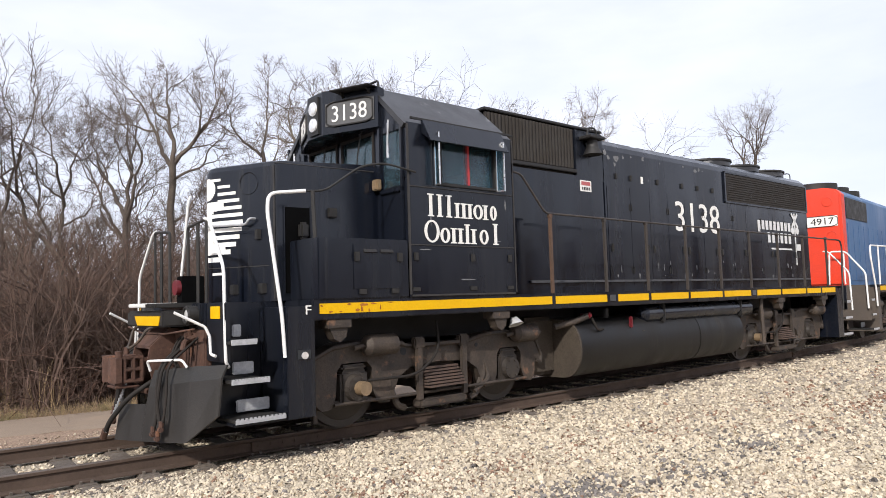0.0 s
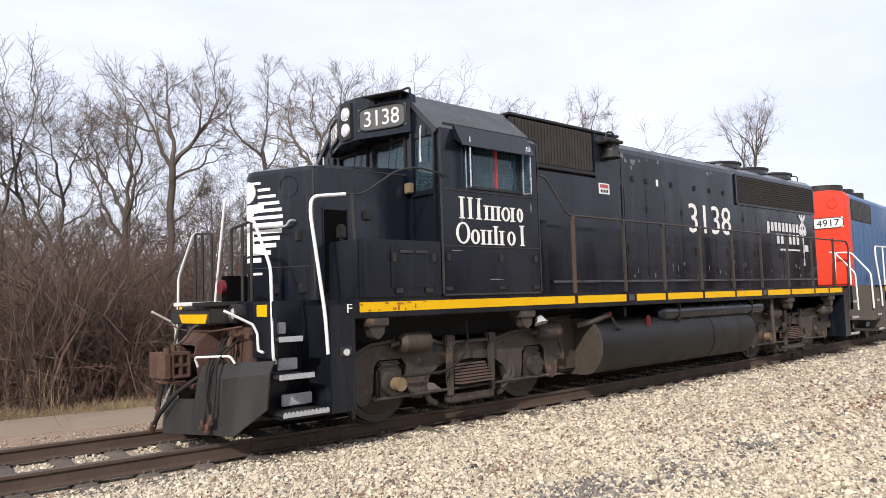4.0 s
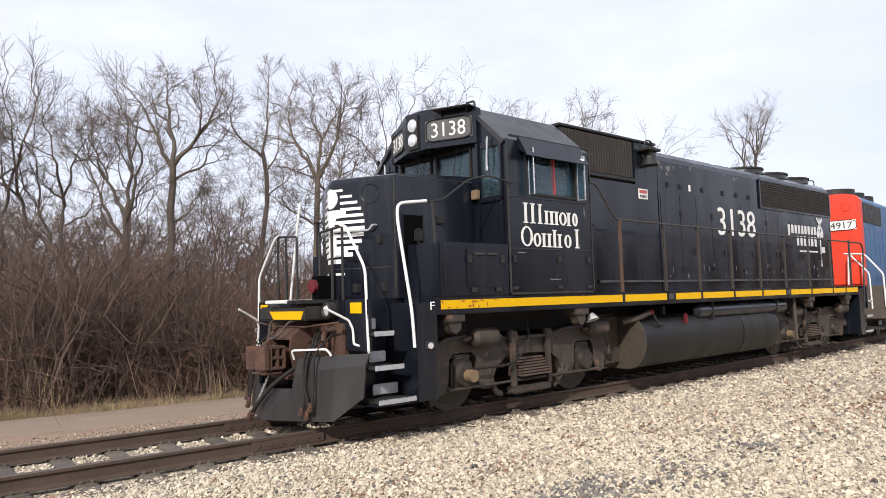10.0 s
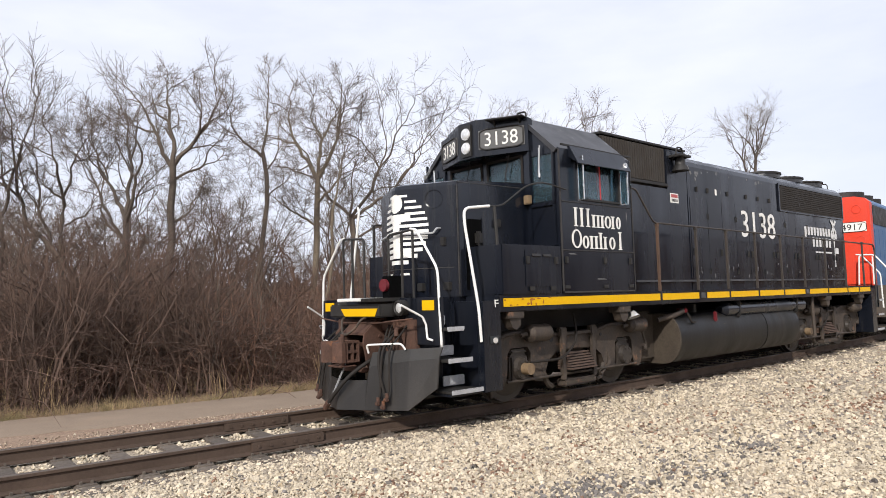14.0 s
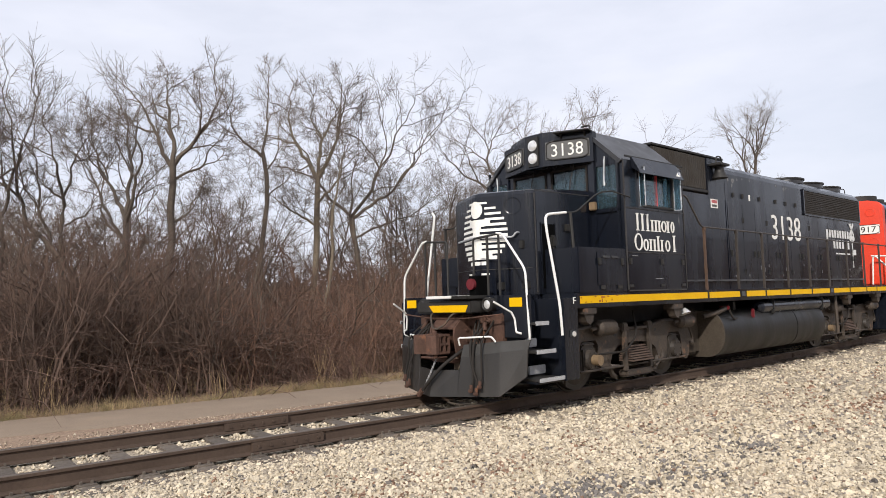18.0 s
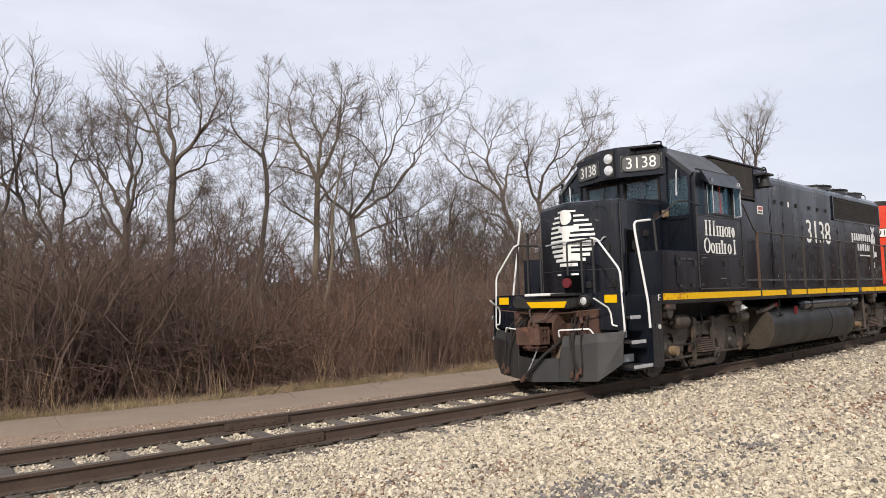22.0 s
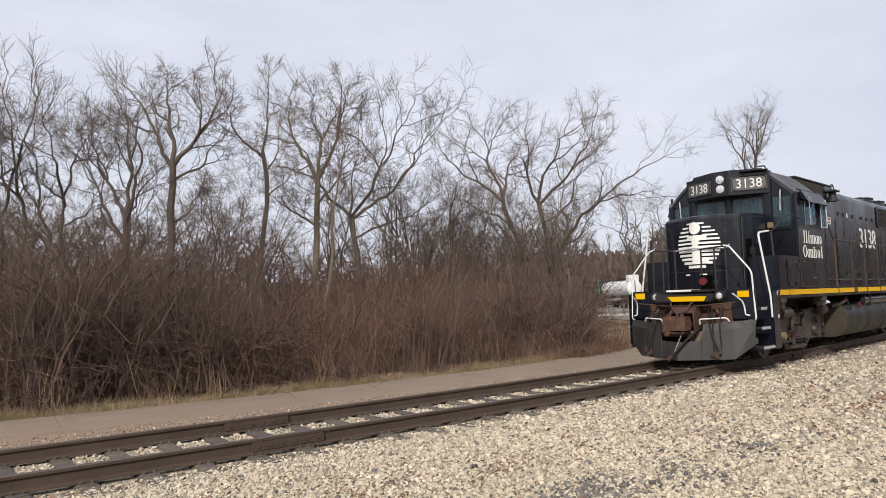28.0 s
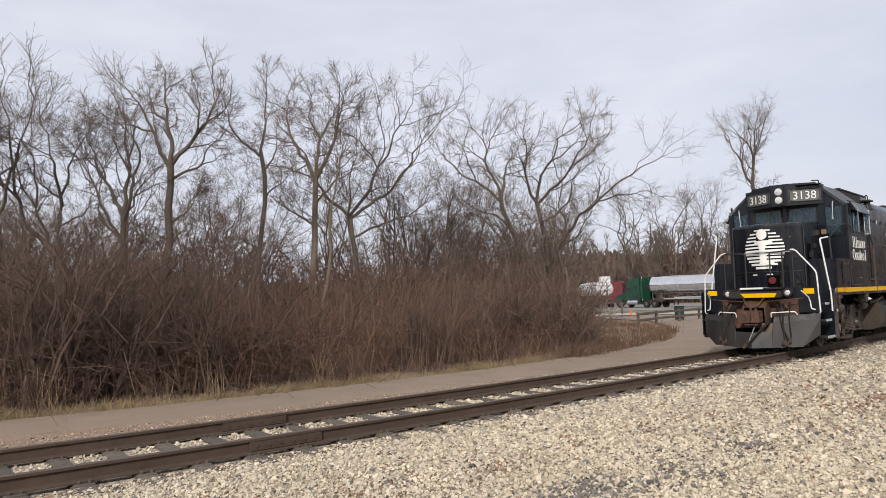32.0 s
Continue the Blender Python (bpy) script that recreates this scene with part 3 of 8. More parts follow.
def bent(rng, p, d, length, r0, r1, n, turn, wander, up=0.0):
    """A limb from p along d that turns by turn degrees to the right on its way and wanders in crooked steps."""
    pts, d = [p], d / np.linalg.norm(d)
    drift = np.zeros(3)
    c, s = math.cos(radians(turn) / (n - 1)), math.sin(radians(turn) / (n - 1))
    home = d
    for _ in range(n - 1):
        home = np.array([home[0] * c + home[2] * s, home[1], home[2] * c - home[0] * s + up])
        home /= np.linalg.norm(home)
        drift = 0.35 * drift + rng.normal(0, wander, 3)
        step = home + drift
        step /= np.linalg.norm(step)
        pts.append(pts[-1] + step * length / (n - 1) * rng.uniform(0.8, 1.2))
    return np.array(pts), r1 + (r0 - r1) * np.linspace(1, 0, n) ** 0.8


def turned(rng, d, lo, hi):
    """The direction d, swung aside by lo to hi degrees."""
    side = np.cross(d, rng.normal(size=3))
    side /= np.linalg.norm(side) + 1e-9
    a = radians(rng.uniform(lo, hi))
    return d * math.cos(a) + side * math.sin(a)


def grow(rng, fine, big, thin, p, d, length, r, level, turn, twigs, full, last):
    """A limb that forks at its end, with side branches and, at last, twigs."""
    pts, rad = bent(rng, p, d, length, r, max(r * 0.62, 0.0042), (8, 6, 5, 4, 3)[level], turn, 0.19 + 0.02 * level, 0.02 + 0.012 * level)
    (big if r > 0.03 else thin).append((pts, rad))
    if level == last:
        for q, d2, l2, _ in sprout(fine, pts, rad, twigs, 0.05, 46, length * 0.95):
            thin.append(bent(fine, q, d2, l2, 0.005, 0.003, 2, 0, 0.2, 0.05))
        return
    nxt = rng if level == 0 else fine
    end = (pts[-1] - pts[-2]) / np.linalg.norm(pts[-1] - pts[-2])
    grow(nxt, fine, big, thin, pts[-1], turned(nxt, end, 4, 16), length * nxt.uniform(0.7, 0.85), rad[-1] * 0.92, level + 1, turn * 0.6, twigs, full, last)
    for _ in range(1 + (nxt.random() < 0.55 * full)):
        grow(nxt, fine, big, thin, pts[-1], turned(nxt, end, 26, 48), length * nxt.uniform(0.55, 0.78), rad[-1] * 0.78, level + 1, nxt.normal(0, 14), twigs, full, last)
    for q, d2, l2, r2 in sprout(nxt, pts, rad, 2 if level < 2 else 1 + (nxt.random() < 0.5 * full), 0.3, 50, length * 0.6, 0.2):
        grow(nxt, fine, big, thin, q, d2, l2, r2 * 0.8, min(last, level + 1 + (level < 2)), nxt.normal(0, 20), twigs, full, last)


def tree_shoots(rng, height, r0, limbs, fork, lean=0.0, twigs=4, bushy=1.0, reach=1.0, last=4):
    """Shoots of a bare tree, big ones and thin ones. limbs: (share of the trunk, lean to the right in degrees, turn on the way, share of the height)."""
    big, thin = [], []
    n = 9
    fine = np.random.default_rng(int(rng.integers(1, 10 ** 6)))  # the twigs draw on numbers of their own
    pts, rad = bent(rng, np.array([0, 0, -0.25]), np.array([math.sin(radians(lean)), 0, math.cos(radians(lean))]), height * fork + 0.25, r0 * 0.9, r0 * 0.66, n, rng.uniform(-5, 5), 0.08)
    rad[0] *= 1.3
    big.append((pts, rad))
    for share, side, turn, size in limbs:
        size *= reach
        f = min(share, 0.999) * (n - 1)
        k = int(f)
        p = pts[k] + (pts[k + 1] - pts[k]) * (f - k)
        a = radians(side)
        d = np.array([math.sin(a), rng.uniform(-0.3, 0.3), math.cos(a)])
        r = rad[k] * (0.74 if share > 0.9 else 0.5) * min(1.0, 0.6 + size)
        grow(rng, fine, big, thin, p, d, height * size * 0.36, r, 0, turn * 0.5, twigs, bushy, last)
    return big, thin


def packed(shoots, sides):
    by = {}
    for p, r in shoots:
        by.setdefault(len(p), []).append((p, r))
    return joined([tubes(np.array([p for p, _ in g]), np.array([r for _, r in g]), sides) for g in by.values()])


def spot(bearing, off):
    """The place off metres beyond the track that is seen at this bearing (tangent, to the right)."""
    lo, hi = -20.0, 110.0
    for _ in range(50):
        s = (lo + hi) / 2
        x, y, _ = track(s, -off)
        if x / max(y, 0.1) < bearing:
            lo = s
        else:
            hi = s
    return x, y


def far_spot(bearing, depth):
    return bearing * depth, depth


def make_tree(u, off, rise, r0, fork, limbs, lean=0, seed=0, bushy=1.0, pale=False, label="tall bare deciduous tree with grey-brown bark"):
    """A tree at the bearing u, whose top stands at the tangent rise over the eye."""
    x, y = spot(u, off) if off < 25 else far_spot(u, off)
    height = EYE[2] + rise * y + 0.4
    big, thin = tree_shoots(np.random.default_rng(seed), height, r0, limbs, fork, lean, 4, bushy)
    top, base = np.percentile(np.concatenate([p for p, _ in thin])[:, 2], 99.95), big[0][0][-1][2]
    big, thin = tree_shoots(np.random.default_rng(seed), height, r0, limbs, fork, lean, 4, bushy, (height - base) / (top - base))
    tree = thing("tree", pose(x, y, -0.42), label, "tree", "bare trees of the wood")
    for nm, sh, sides, mat in (("trunk", big, 7, M["sunlit_bark"] if pale else M["bark"]), ("crown", thin, 3, M["twig"])):
        v, f = packed(sh, sides)
        ob = new(nm, raw_mesh(nm, v, f, mat, nm == "trunk"))
        ob.parent = tree
    return tree


def make_trees():
    T4 = [(0.7, -48, 12, 0.36), (0.97, -20, 8, 0.5), (1.0, 14, -10, 0.52), (0.85, 42, -14, 0.36)]
    spread = [(0.55, -56, 14, 0.36), (0.95, -34, 10, 0.48), (1.0, 3, 4, 0.52), (1.0, 32, -12, 0.5), (0.7, 54, -8, 0.38)]
    rows = [(-0.645, 15, 0.392, 0.12, 0.36, [(0.5, 40, -8, 0.36), (1.0, -10, 12, 0.55), (1.0, 14, -14, 0.62), (0.8, 44, -10, 0.36)], 0, 11, 1.0),
            (-0.548, 14, 0.385, 0.15, 0.36, [(0.97, -50, 20, 0.62), (0.9, -32, 44, 0.62), (1.0, 16, -34, 0.58), (0.75, 58, -20, 0.3), (0.6, -64, 10, 0.3)], -2, 12, 0.95),
            (-0.49, 19, 0.33, 0.09, 0.4, [(0.7, 34, -16, 0.42), (1.0, -24, 14, 0.5), (1.0, 12, -6, 0.5)], 5, 13, 1.0),
            (-0.446, 17, 0.385, 0.14, 0.46, [(0.98, -52, 26, 0.46), (0.85, -40, 44, 0.5), (1.0, 8, -18, 0.55), (0.95, 32, -22, 0.5)], 0, 14, 1.05),
            (-0.4, 16, 0.39, 0.17, 0.6, [(0.97, -34, 24, 0.42), (1.0, 6, -4, 0.44), (0.98, 40, -16, 0.42), (0.9, 62, -10, 0.36), (0.7, 70, -20, 0.24)], 1, 15, 1.25),
            (-0.31, 16, 0.24, 0.07, 0.3, T4, 2, 16, 0.9),
            (-0.27, 17, 0.36, 0.12, 0.66, [(0.55, -66, 16, 0.26), (0.78, 60, -18, 0.24), (0.97, -46, 40, 0.4), (1.0, 8, -14, 0.36), (0.9, 48, -26, 0.3)], 5, 17, 0.9),
            (-0.262, 18, 0.26, 0.08, 0.2, [(0.7, -50, 20, 0.5), (0.95, 26, -12, 0.62), (1.0, 12, 10, 0.5), (0.8, -16, 10, 0.55)], 3, 33, 0.9),
            (-0.188, 17, 0.378, 0.17, 0.56, [(0.72, -62, 30, 0.3), (0.97, -36, 22, 0.5), (1.0, 2, 10, 0.42), (0.98, 34, -20, 0.44), (0.85, 56, -20, 0.38)], 1, 18, 1.25),
            (-0.175, 13, 0.3, 0.08, 0.55, [(0.9, -14, 10, 0.4), (1.0, 16, -14, 0.45), (0.7, 40, -20, 0.25)], 1, 19, 0.8),
            (-0.117, 17, 0.345, 0.15, 0.5, [(0.97, -44, 12, 0.42), (1.0, 26, 14, 0.42), (0.98, 52, 4, 0.42), (0.85, 70, 0, 0.36), (0.8, -20, 24, 0.36)], 0, 20, 1.1),
            (0.02, 17, 0.2, 0.07, 0.3, spread, 3, 21, 1.1), (0.055, 16, 0.19, 0.06, 0.3, spread, -3, 22, 1.1), (-0.045, 18, 0.2, 0.07, 0.35, T4, 0, 23, 1.1),
            (0.142, 40, 0.3, 0.18, 0.56, [(0.78, -64, 8, 0.36), (0.94, -48, -8, 0.42), (1.0, -16, -4, 0.46), (0.95, 12, 16, 0.4), (0.6, 40, -16, 0.22)], -13, 24, 1.15),
            (0.15, 41, 0.3, 0.18, 0.54, [(0.98, -34, 22, 0.4), (1.0, 20, 6, 0.46), (0.97, 46, 16, 0.52), (0.85, 62, -18, 0.4), (0.6, -44, 10, 0.2)], 2, 25, 1.2),
            (0.108, 43, 0.245, 0.2, 0.5, [(0.72, -4, 8, 0.4), (1.0, 44, 30, 0.68), (0.62, 76, 8, 0.34), (0.95, 26, -20, 0.36), (0.85, 60, 10, 0.36)], 33, 26, 1.0),
            (0.335, 122, 0.17, 0.26, 0.42, spread, 0, 27, 1.1), (0.37, 126, 0.165, 0.26, 0.4, T4, 3, 28, 1.1),
            (0.449, 66, 0.285, 0.24, 0.62, [(0.8, -26, 20, 0.26), (0.97, -17, 10, 0.4), (1.0, -2, 2, 0.4), (1.0, 15, -14, 0.4), (0.7, 30, -20, 0.22)], 0, 29, 0.95),
            (0.515, 110, 0.15, 0.26, 0.4, T4, 0, 30, 1.0), (0.58, 110, 0.14, 0.26, 0.4, spread, 0, 31, 1.0), (0.262, 120, 0.17, 0.26, 0.4, spread, 0, 32, 1.1)]
    for u, off, rise, r0, fork, limbs, lean, seed, bushy in rows:
        # the two trunks near this bearing get the bark with sunlight painted in
        make_tree(u, off, rise, r0, fork, limbs, lean, seed, bushy, abs(u + 0.18) < 0.01)


make_trees()


def shrub_shoots(rng, stems, height, spread, twigs, thick=1.0):
    """Shoots of a bare shrub in three sizes, each as (points, radii)."""
    out = [[], [], []]
    for _ in range(stems):
        a = rng.uniform(0, 2 * math.pi)
        d = np.array([math.cos(a) * spread * rng.random(), math.sin(a) * spread * rng.random(), 1.0])
        p = np.array([math.cos(a), math.sin(a), 0]) * rng.uniform(0, 0.4)
        h = height * rng.uniform(0.5, 1.1)
        sp, sr = shoot(rng, p, d, h, thick * (0.012 * height / 3 + 0.004), thick * 0.005, 5, 0.36, 0.03)
        out[0].append((sp, sr))
        for q, d2, l2, r2 in sprout(rng, sp, sr, twigs, 0.12, 58, h * 0.5):
            tp, tr_ = shoot(rng, q, d2, l2, min(r2, thick * 0.008), thick * 0.004, 3, 0.5, 0.02)
            out[1].append((tp, tr_))
            for q3, d3, l3, r3 in sprout(rng, tp, tr_, 4, 0.15, 54, l2 * 0.64):
                out[2].append(shoot(rng, q3, d3, l3, thick * 0.0036, thick * 0.002, 2, 0.16, 0.06))
    return [(np.array([p for p, _ in o]), np.array([r for _, r in o])) for o in out]


def planted(name, kinds, places, mat, label, category, sides=3):
    """One mesh of many plants. kinds: lists of (points, radii); places: rows x, y, z, turn, size, kind."""
    groups = []
    for k, sizes in enumerate(kinds):
        sel = places[places[:, 5].astype(int) == k]
        if not len(sel):
            continue
        c, s = np.cos(sel[:, 3]), np.sin(sel[:, 3])
        Z = np.zeros_like(c)
        rot = np.stack([c, -s, Z, s, c, Z, Z, Z, Z + 1], 1).reshape(-1, 3, 3)
        for P, R in sizes:
            Q = np.einsum("aij,npj->anpi", rot, P) * sel[:, 4][:, None, None, None] + sel[:, :3][:, None, None]
            RR = np.broadcast_to(R[None], (len(sel), *R.shape)) * sel[:, 4][:, None, None]
            groups.append(tubes(Q.reshape(-1, P.shape[1], 3), RR.reshape(-1, R.shape[1]), sides))
    v, f = joined(groups)
    return tagged(new(name, raw_mesh(name, v, f, mat)), label, category, kind="stuff")


def plant_rows(rng, n, s0, s1, o0, o1, size, pick):
    s = rng.uniform(s0, s1, n)
    o = rng.uniform(o0, o1, n) + trail_far(s) - 6.0
    p = along(s, -o, np.full(n, -0.44))
    out = np.concatenate([p, rng.uniform(0, 6.28, (n, 1)), size * rng.uniform(0.7, 1.25, (n, 1)), rng.choice(pick, (n, 1)).astype(float)], 1)
    return out[out[:, 0] < 0.2 * out[:, 1] - 0.9 * size]  # the thicket ends at the bend of the trail


def make_brush():
    rng = np.random.default_rng(9)
    kinds = [shrub_shoots(rng, 7, 3.0, 0.6, 5, 0.9) for _ in range(4)] + [shrub_shoots(rng, 8, 2.0, 0.9, 4, 0.85) for _ in range(3)]
    back = [shrub_shoots(rng, 8, 3.6, 0.5, 5, 1.15) for _ in range(4)]
    planted("brush_thicket", kinds, np.concatenate([plant_rows(rng, 160, -16, 14, 7.6, 12, 0.95, [0, 1, 2, 3]), plant_rows(rng, 76, -18, 17, 11, 15, 1.1, [0, 1, 2, 3])]), M["brush"],
            "dense thicket of bare grey-brown brush", "brush")
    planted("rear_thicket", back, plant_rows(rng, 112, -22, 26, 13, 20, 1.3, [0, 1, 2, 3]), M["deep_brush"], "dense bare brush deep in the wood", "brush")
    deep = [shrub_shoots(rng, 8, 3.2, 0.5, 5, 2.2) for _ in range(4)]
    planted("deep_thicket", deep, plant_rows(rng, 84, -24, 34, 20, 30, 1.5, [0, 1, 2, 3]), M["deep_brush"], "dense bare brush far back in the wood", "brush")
    # tall round dark bushes in front of the wood
    high = [shrub_shoots(rng, 10, 4.3, 0.45, 6, 1.3) for _ in range(2)]
    for u, off, n, wide, tall in ((-0.46, 9.3, 13, 1.0, 1.0), (-0.565, 8.6, 13, 0.9, 0.95)):
        hx, hy = spot(u, off)
        planted("tall_bush", high, np.stack([hx + wide * rng.normal(0, 1.0, n), hy + rng.normal(0, 0.7, n), np.full(n, -0.44), rng.uniform(0, 6.28, n), tall * rng.uniform(0.7, 1.1, n), rng.integers(0, 2, n)], 1),
                M["stem"], "tall dense dark brown bare bush", "bush")
    # clumps of dark upright stems that stand out of the thicket
    for u, off, n, h in ((-0.578, 7.6, 26, 3.6), (-0.545, 7.9, 22, 3.2), (-0.352, 7.4, 24, 2.9), (-0.225, 8.0, 12, 2.6), (-0.05, 6.9, 18, 2.7), (-0.02, 7.1, 16, 2.9), (0.075, 7.6, 14, 2.6)):
        px, py = spot(u, off)
        bush = thing("bush", pose(px, py, -0.42), "clump of dark upright bare stems at the thicket's edge", "bush", "stem clumps along the trail")
        for _ in range(n):
            base = np.array([*rng.normal(0, 0.32, 2), -0.05])
            sp, sr = bent(rng, base, np.array([*(base[:2] * 0.35 + rng.normal(0, 0.12, 2)), 1]), h * rng.uniform(0.55, 1.15), rng.uniform(0.014, 0.03), 0.006, 8, rng.normal(0, 14), 0.13, 0.03)
            shoots = [(sp, sr)]
            for q, d2, l2, r2 in sprout(rng, sp, sr, 7, 0.2, 40, h * 0.3):
                tp, tr_ = bent(rng, q, d2, l2, min(r2, 0.009), 0.004, 4, 0, 0.25, 0.06)
                shoots.append((tp, tr_))
                shoots += [bent(rng, q3, d3, l3, 0.004, 0.0022, 2, 0, 0.2, 0.04) for q3, d3, l3, _ in sprout(rng, tp, tr_, 4, 0.1, 45, l2 * 0.55)]
            v, f = packed(shoots, 3)
            ob = new("stem", raw_mesh("stem", v, f, M["stem"]))
            ob.parent = bush
    planted("low_brush", kinds, np.concatenate([plant_rows(rng, 100, -15, 14, 6.9, 8.8, 0.55, [4, 5, 6]), plant_rows(rng, 40, -15, 15, 8.5, 13, 0.9, [4, 5, 6])]), M["brush_red"],
            "low reddish-brown bare brush along the trail", "brush")
    # arching brambles low down, and single leaning saplings
    def canes(n, length, rise, tilt, r):
        return [(np.array([shoot(rng, np.array([*rng.normal(0, 0.5, 2), 0]), np.array([*rng.normal(0, tilt, 2), 1]), length * rng.uniform(0.6, 1.2), r, r * 0.4, 6, 0.12, rise)[0] for _ in range(n)]),
                 np.tile(np.linspace(r, r * 0.4, 6), (n, 1)))]
    planted("bramble_canes", [canes(14, 2.2, -0.28, 0.6, 0.007) for _ in range(4)], plant_rows(rng, 110, -15, 15, 6.8, 9.5, 1.0, [0, 1, 2, 3]), M["brush_red"], "arching brown bramble canes", "brambles")
    poles = []
    for _ in range(5):
        p, r = bent(rng, np.array([0, 0, 0]), np.array([*rng.normal(0, 0.35, 2), 1]), rng.uniform(2.2, 4.2), 0.024, 0.007, 6, rng.normal(0, 30), 0.2)
        side = [shoot(rng, q, d, l, min(r2, 0.014), 0.005, 6, 0.14, 0.05) for q, d, l, r2 in sprout(rng, p, r, 7, 0.3, 40, 1.1)]
        poles.append([(np.array([p] + [q for q, _ in side]), np.array([r] + [q for _, q in side]))])
    planted("pale_saplings", poles, plant_rows(rng, 14, -14, 14, 7.0, 11, 0.9, [0, 1, 2, 3, 4]), M["sapling"], "slender pale saplings in the thicket", "saplings")
    planted("dark_saplings", poles, plant_rows(rng, 64, -15, 15, 7.5, 13, 1.0, [0, 1, 2, 3, 4]), M["bark"], "slender dark saplings in the thicket", "saplings")
    # dry grass and weeds on the edge of the trail
    tuft = [[(np.array([shoot(rng, np.array([*rng.normal(0, 0.09, 2), 0]), np.array([*rng.normal(0, 0.45, 2), 1]), rng.uniform(0.1, 0.32), 0.004, 0.0015, 3, 0.2, -0.08)[0] for _ in range(14)]),
              np.tile([0.004, 0.003, 0.0012], (14, 1)))] for _ in range(4)]
    weeds = [[(np.array([shoot(rng, np.array([*rng.normal(0, 0.12, 2), 0]), np.array([*rng.normal(0, 0.2, 2), 1]), rng.uniform(0.4, 1.0), 0.006, 0.002, 3, 0.1, 0)[0] for _ in range(9)]),
               np.tile([0.006, 0.004, 0.002], (9, 1)))] for _ in range(3)]
    def clumped(rows):
        return rows[np.sin(rows[:, 0] * 2.7 + 1.3 * np.sin(rows[:, 1] * 1.9)) + np.sin(rows[:, 0] * 0.83 + rows[:, 1]) > rng.uniform(-1.9, 0.9, len(rows))]
    planted("dry_grass", tuft, clumped(plant_rows(rng, 900, -13, 16, 5.95, 7.0, 0.85, [0, 1, 2, 3])), M["straw"], "dry straw-coloured grass along the trail", "grass")
    planted("green_grass", tuft, clumped(plant_rows(rng, 520, -13, 16, 5.95, 6.6, 0.72, [0, 1, 2, 3])), M["green_grass"], "tufts of winter-green grass along the trail", "grass")
    planted("dry_weeds", weeds, plant_rows(rng, 70, -13, 16, 6.6, 8.5, 1.0, [0, 1, 2]), M["straw"], "pale dry weed stalks at the edge of the thicket", "weeds")


make_brush()


def make_far_woods():
    rng = np.random.default_rng(21)

    def tree_kinds(count, bushy, twigs, thick, points):
        kinds = []
        for _ in range(count):
            big, thin = tree_shoots(rng, 9.0, 0.1, [(0.5, -42, 10, 0.36), (0.95, -20, 8, 0.48), (1.0, 14, -8, 0.48), (0.75, 40, -12, 0.36)], 0.38, 0, twigs, bushy, 1.15, 3)
            sizes = []
            for group, n, k in ((big, 4, 1.0), (thin, points, thick)):
                at = [np.linspace(0, len(p) - 1, n).astype(int) for p, _ in group]
                sizes.append((np.array([p[i] for (p, _), i in zip(group, at)]), np.array([k * r[i] for (_, r), i in zip(group, at)])))
            kinds.append(sizes)
        return kinds

    def rows(n, u0, u1, y0, y1, h0, h1, kinds):
        u, y = rng.uniform(u0, u1, n), rng.uniform(y0, y1, n)
        return np.stack([u * y, y, np.full(n, -0.44), rng.uniform(0, 6.28, n), rng.uniform(h0, h1, n), rng.integers(0, kinds, n)], 1)
    planted("far_woods", tree_kinds(6, 0.8, 4, 1.55, 2), np.concatenate([rows(50, -0.75, 0.0, 30, 48, 0.6, 1.05, 6), rows(14, -0.7, -0.3, 27, 38, 0.7, 1.0, 6), rows(30, 0.0, 0.2, 36, 55, 0.75, 1.0, 6)]), M["twig"],
            "leafless woods behind the thicket", "woods")
    planted("distant_woods", tree_kinds(4, 0.4, 2, 3.2, 2), np.concatenate([rows(72, 0.14, 0.85, 122, 155, 1.5, 2.2, 4), rows(26, 0.14, 0.85, 114, 125, 0.8, 1.3, 4)]), M["twig"],
            "leafless woods far beyond the road", "woods")
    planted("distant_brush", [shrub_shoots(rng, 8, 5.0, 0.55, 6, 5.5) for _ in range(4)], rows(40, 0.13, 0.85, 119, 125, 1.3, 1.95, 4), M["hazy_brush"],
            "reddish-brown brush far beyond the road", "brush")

    def bank(name, u0, u1, y0, y1, h0, h1, n, mat, label):
        """A rough mass of brush too dense and far to be told apart, with a ragged crest."""
        vs, fs, m = [], [], 9
        crest = np.convolve(rng.normal(0, 1, n + 8), np.ones(5) / 5, "valid")[:n] + 0.5 * rng.normal(0, 1, n)
        for i in range(n):
            u = u0 + (u1 - u0) * i / (n - 1)
            top = (h0 + h1) / 2 + (h1 - h0) / 2 * np.clip(crest[i], -1.6, 1.6)
            for k in range(m):
                f = k / (m - 1)
                y = y0 + (y1 - y0) * f ** 2 + rng.normal(0, 0.5)
                vs.append((u * y + rng.normal(0, 0.25), y, -0.5 + top * f + rng.normal(0, 0.18) * (k > 0)))
        for i in range(n - 1):
            for k in range(m - 1):
                a = i * m + k
                fs.append((a, a + m, a + m + 1, a + 1))
        tagged(new(name, raw_mesh(name, np.array(vs), np.array(fs), mat)), label, "brush", kind="stuff")
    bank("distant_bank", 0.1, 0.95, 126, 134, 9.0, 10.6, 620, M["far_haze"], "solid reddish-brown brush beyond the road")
    # unseen ring of woods round the yard, added to darken the black paint's reflections
    vs, fs, m, n = [], [], 6, 300
    crest = 13.0 + np.convolve(rng.normal(0, 2.6, n + 4), np.ones(5) / 5, "valid") + rng.normal(0, 0.9, n)
    for i in range(n):
        a = radians(42 + 276 * i / (n - 1))
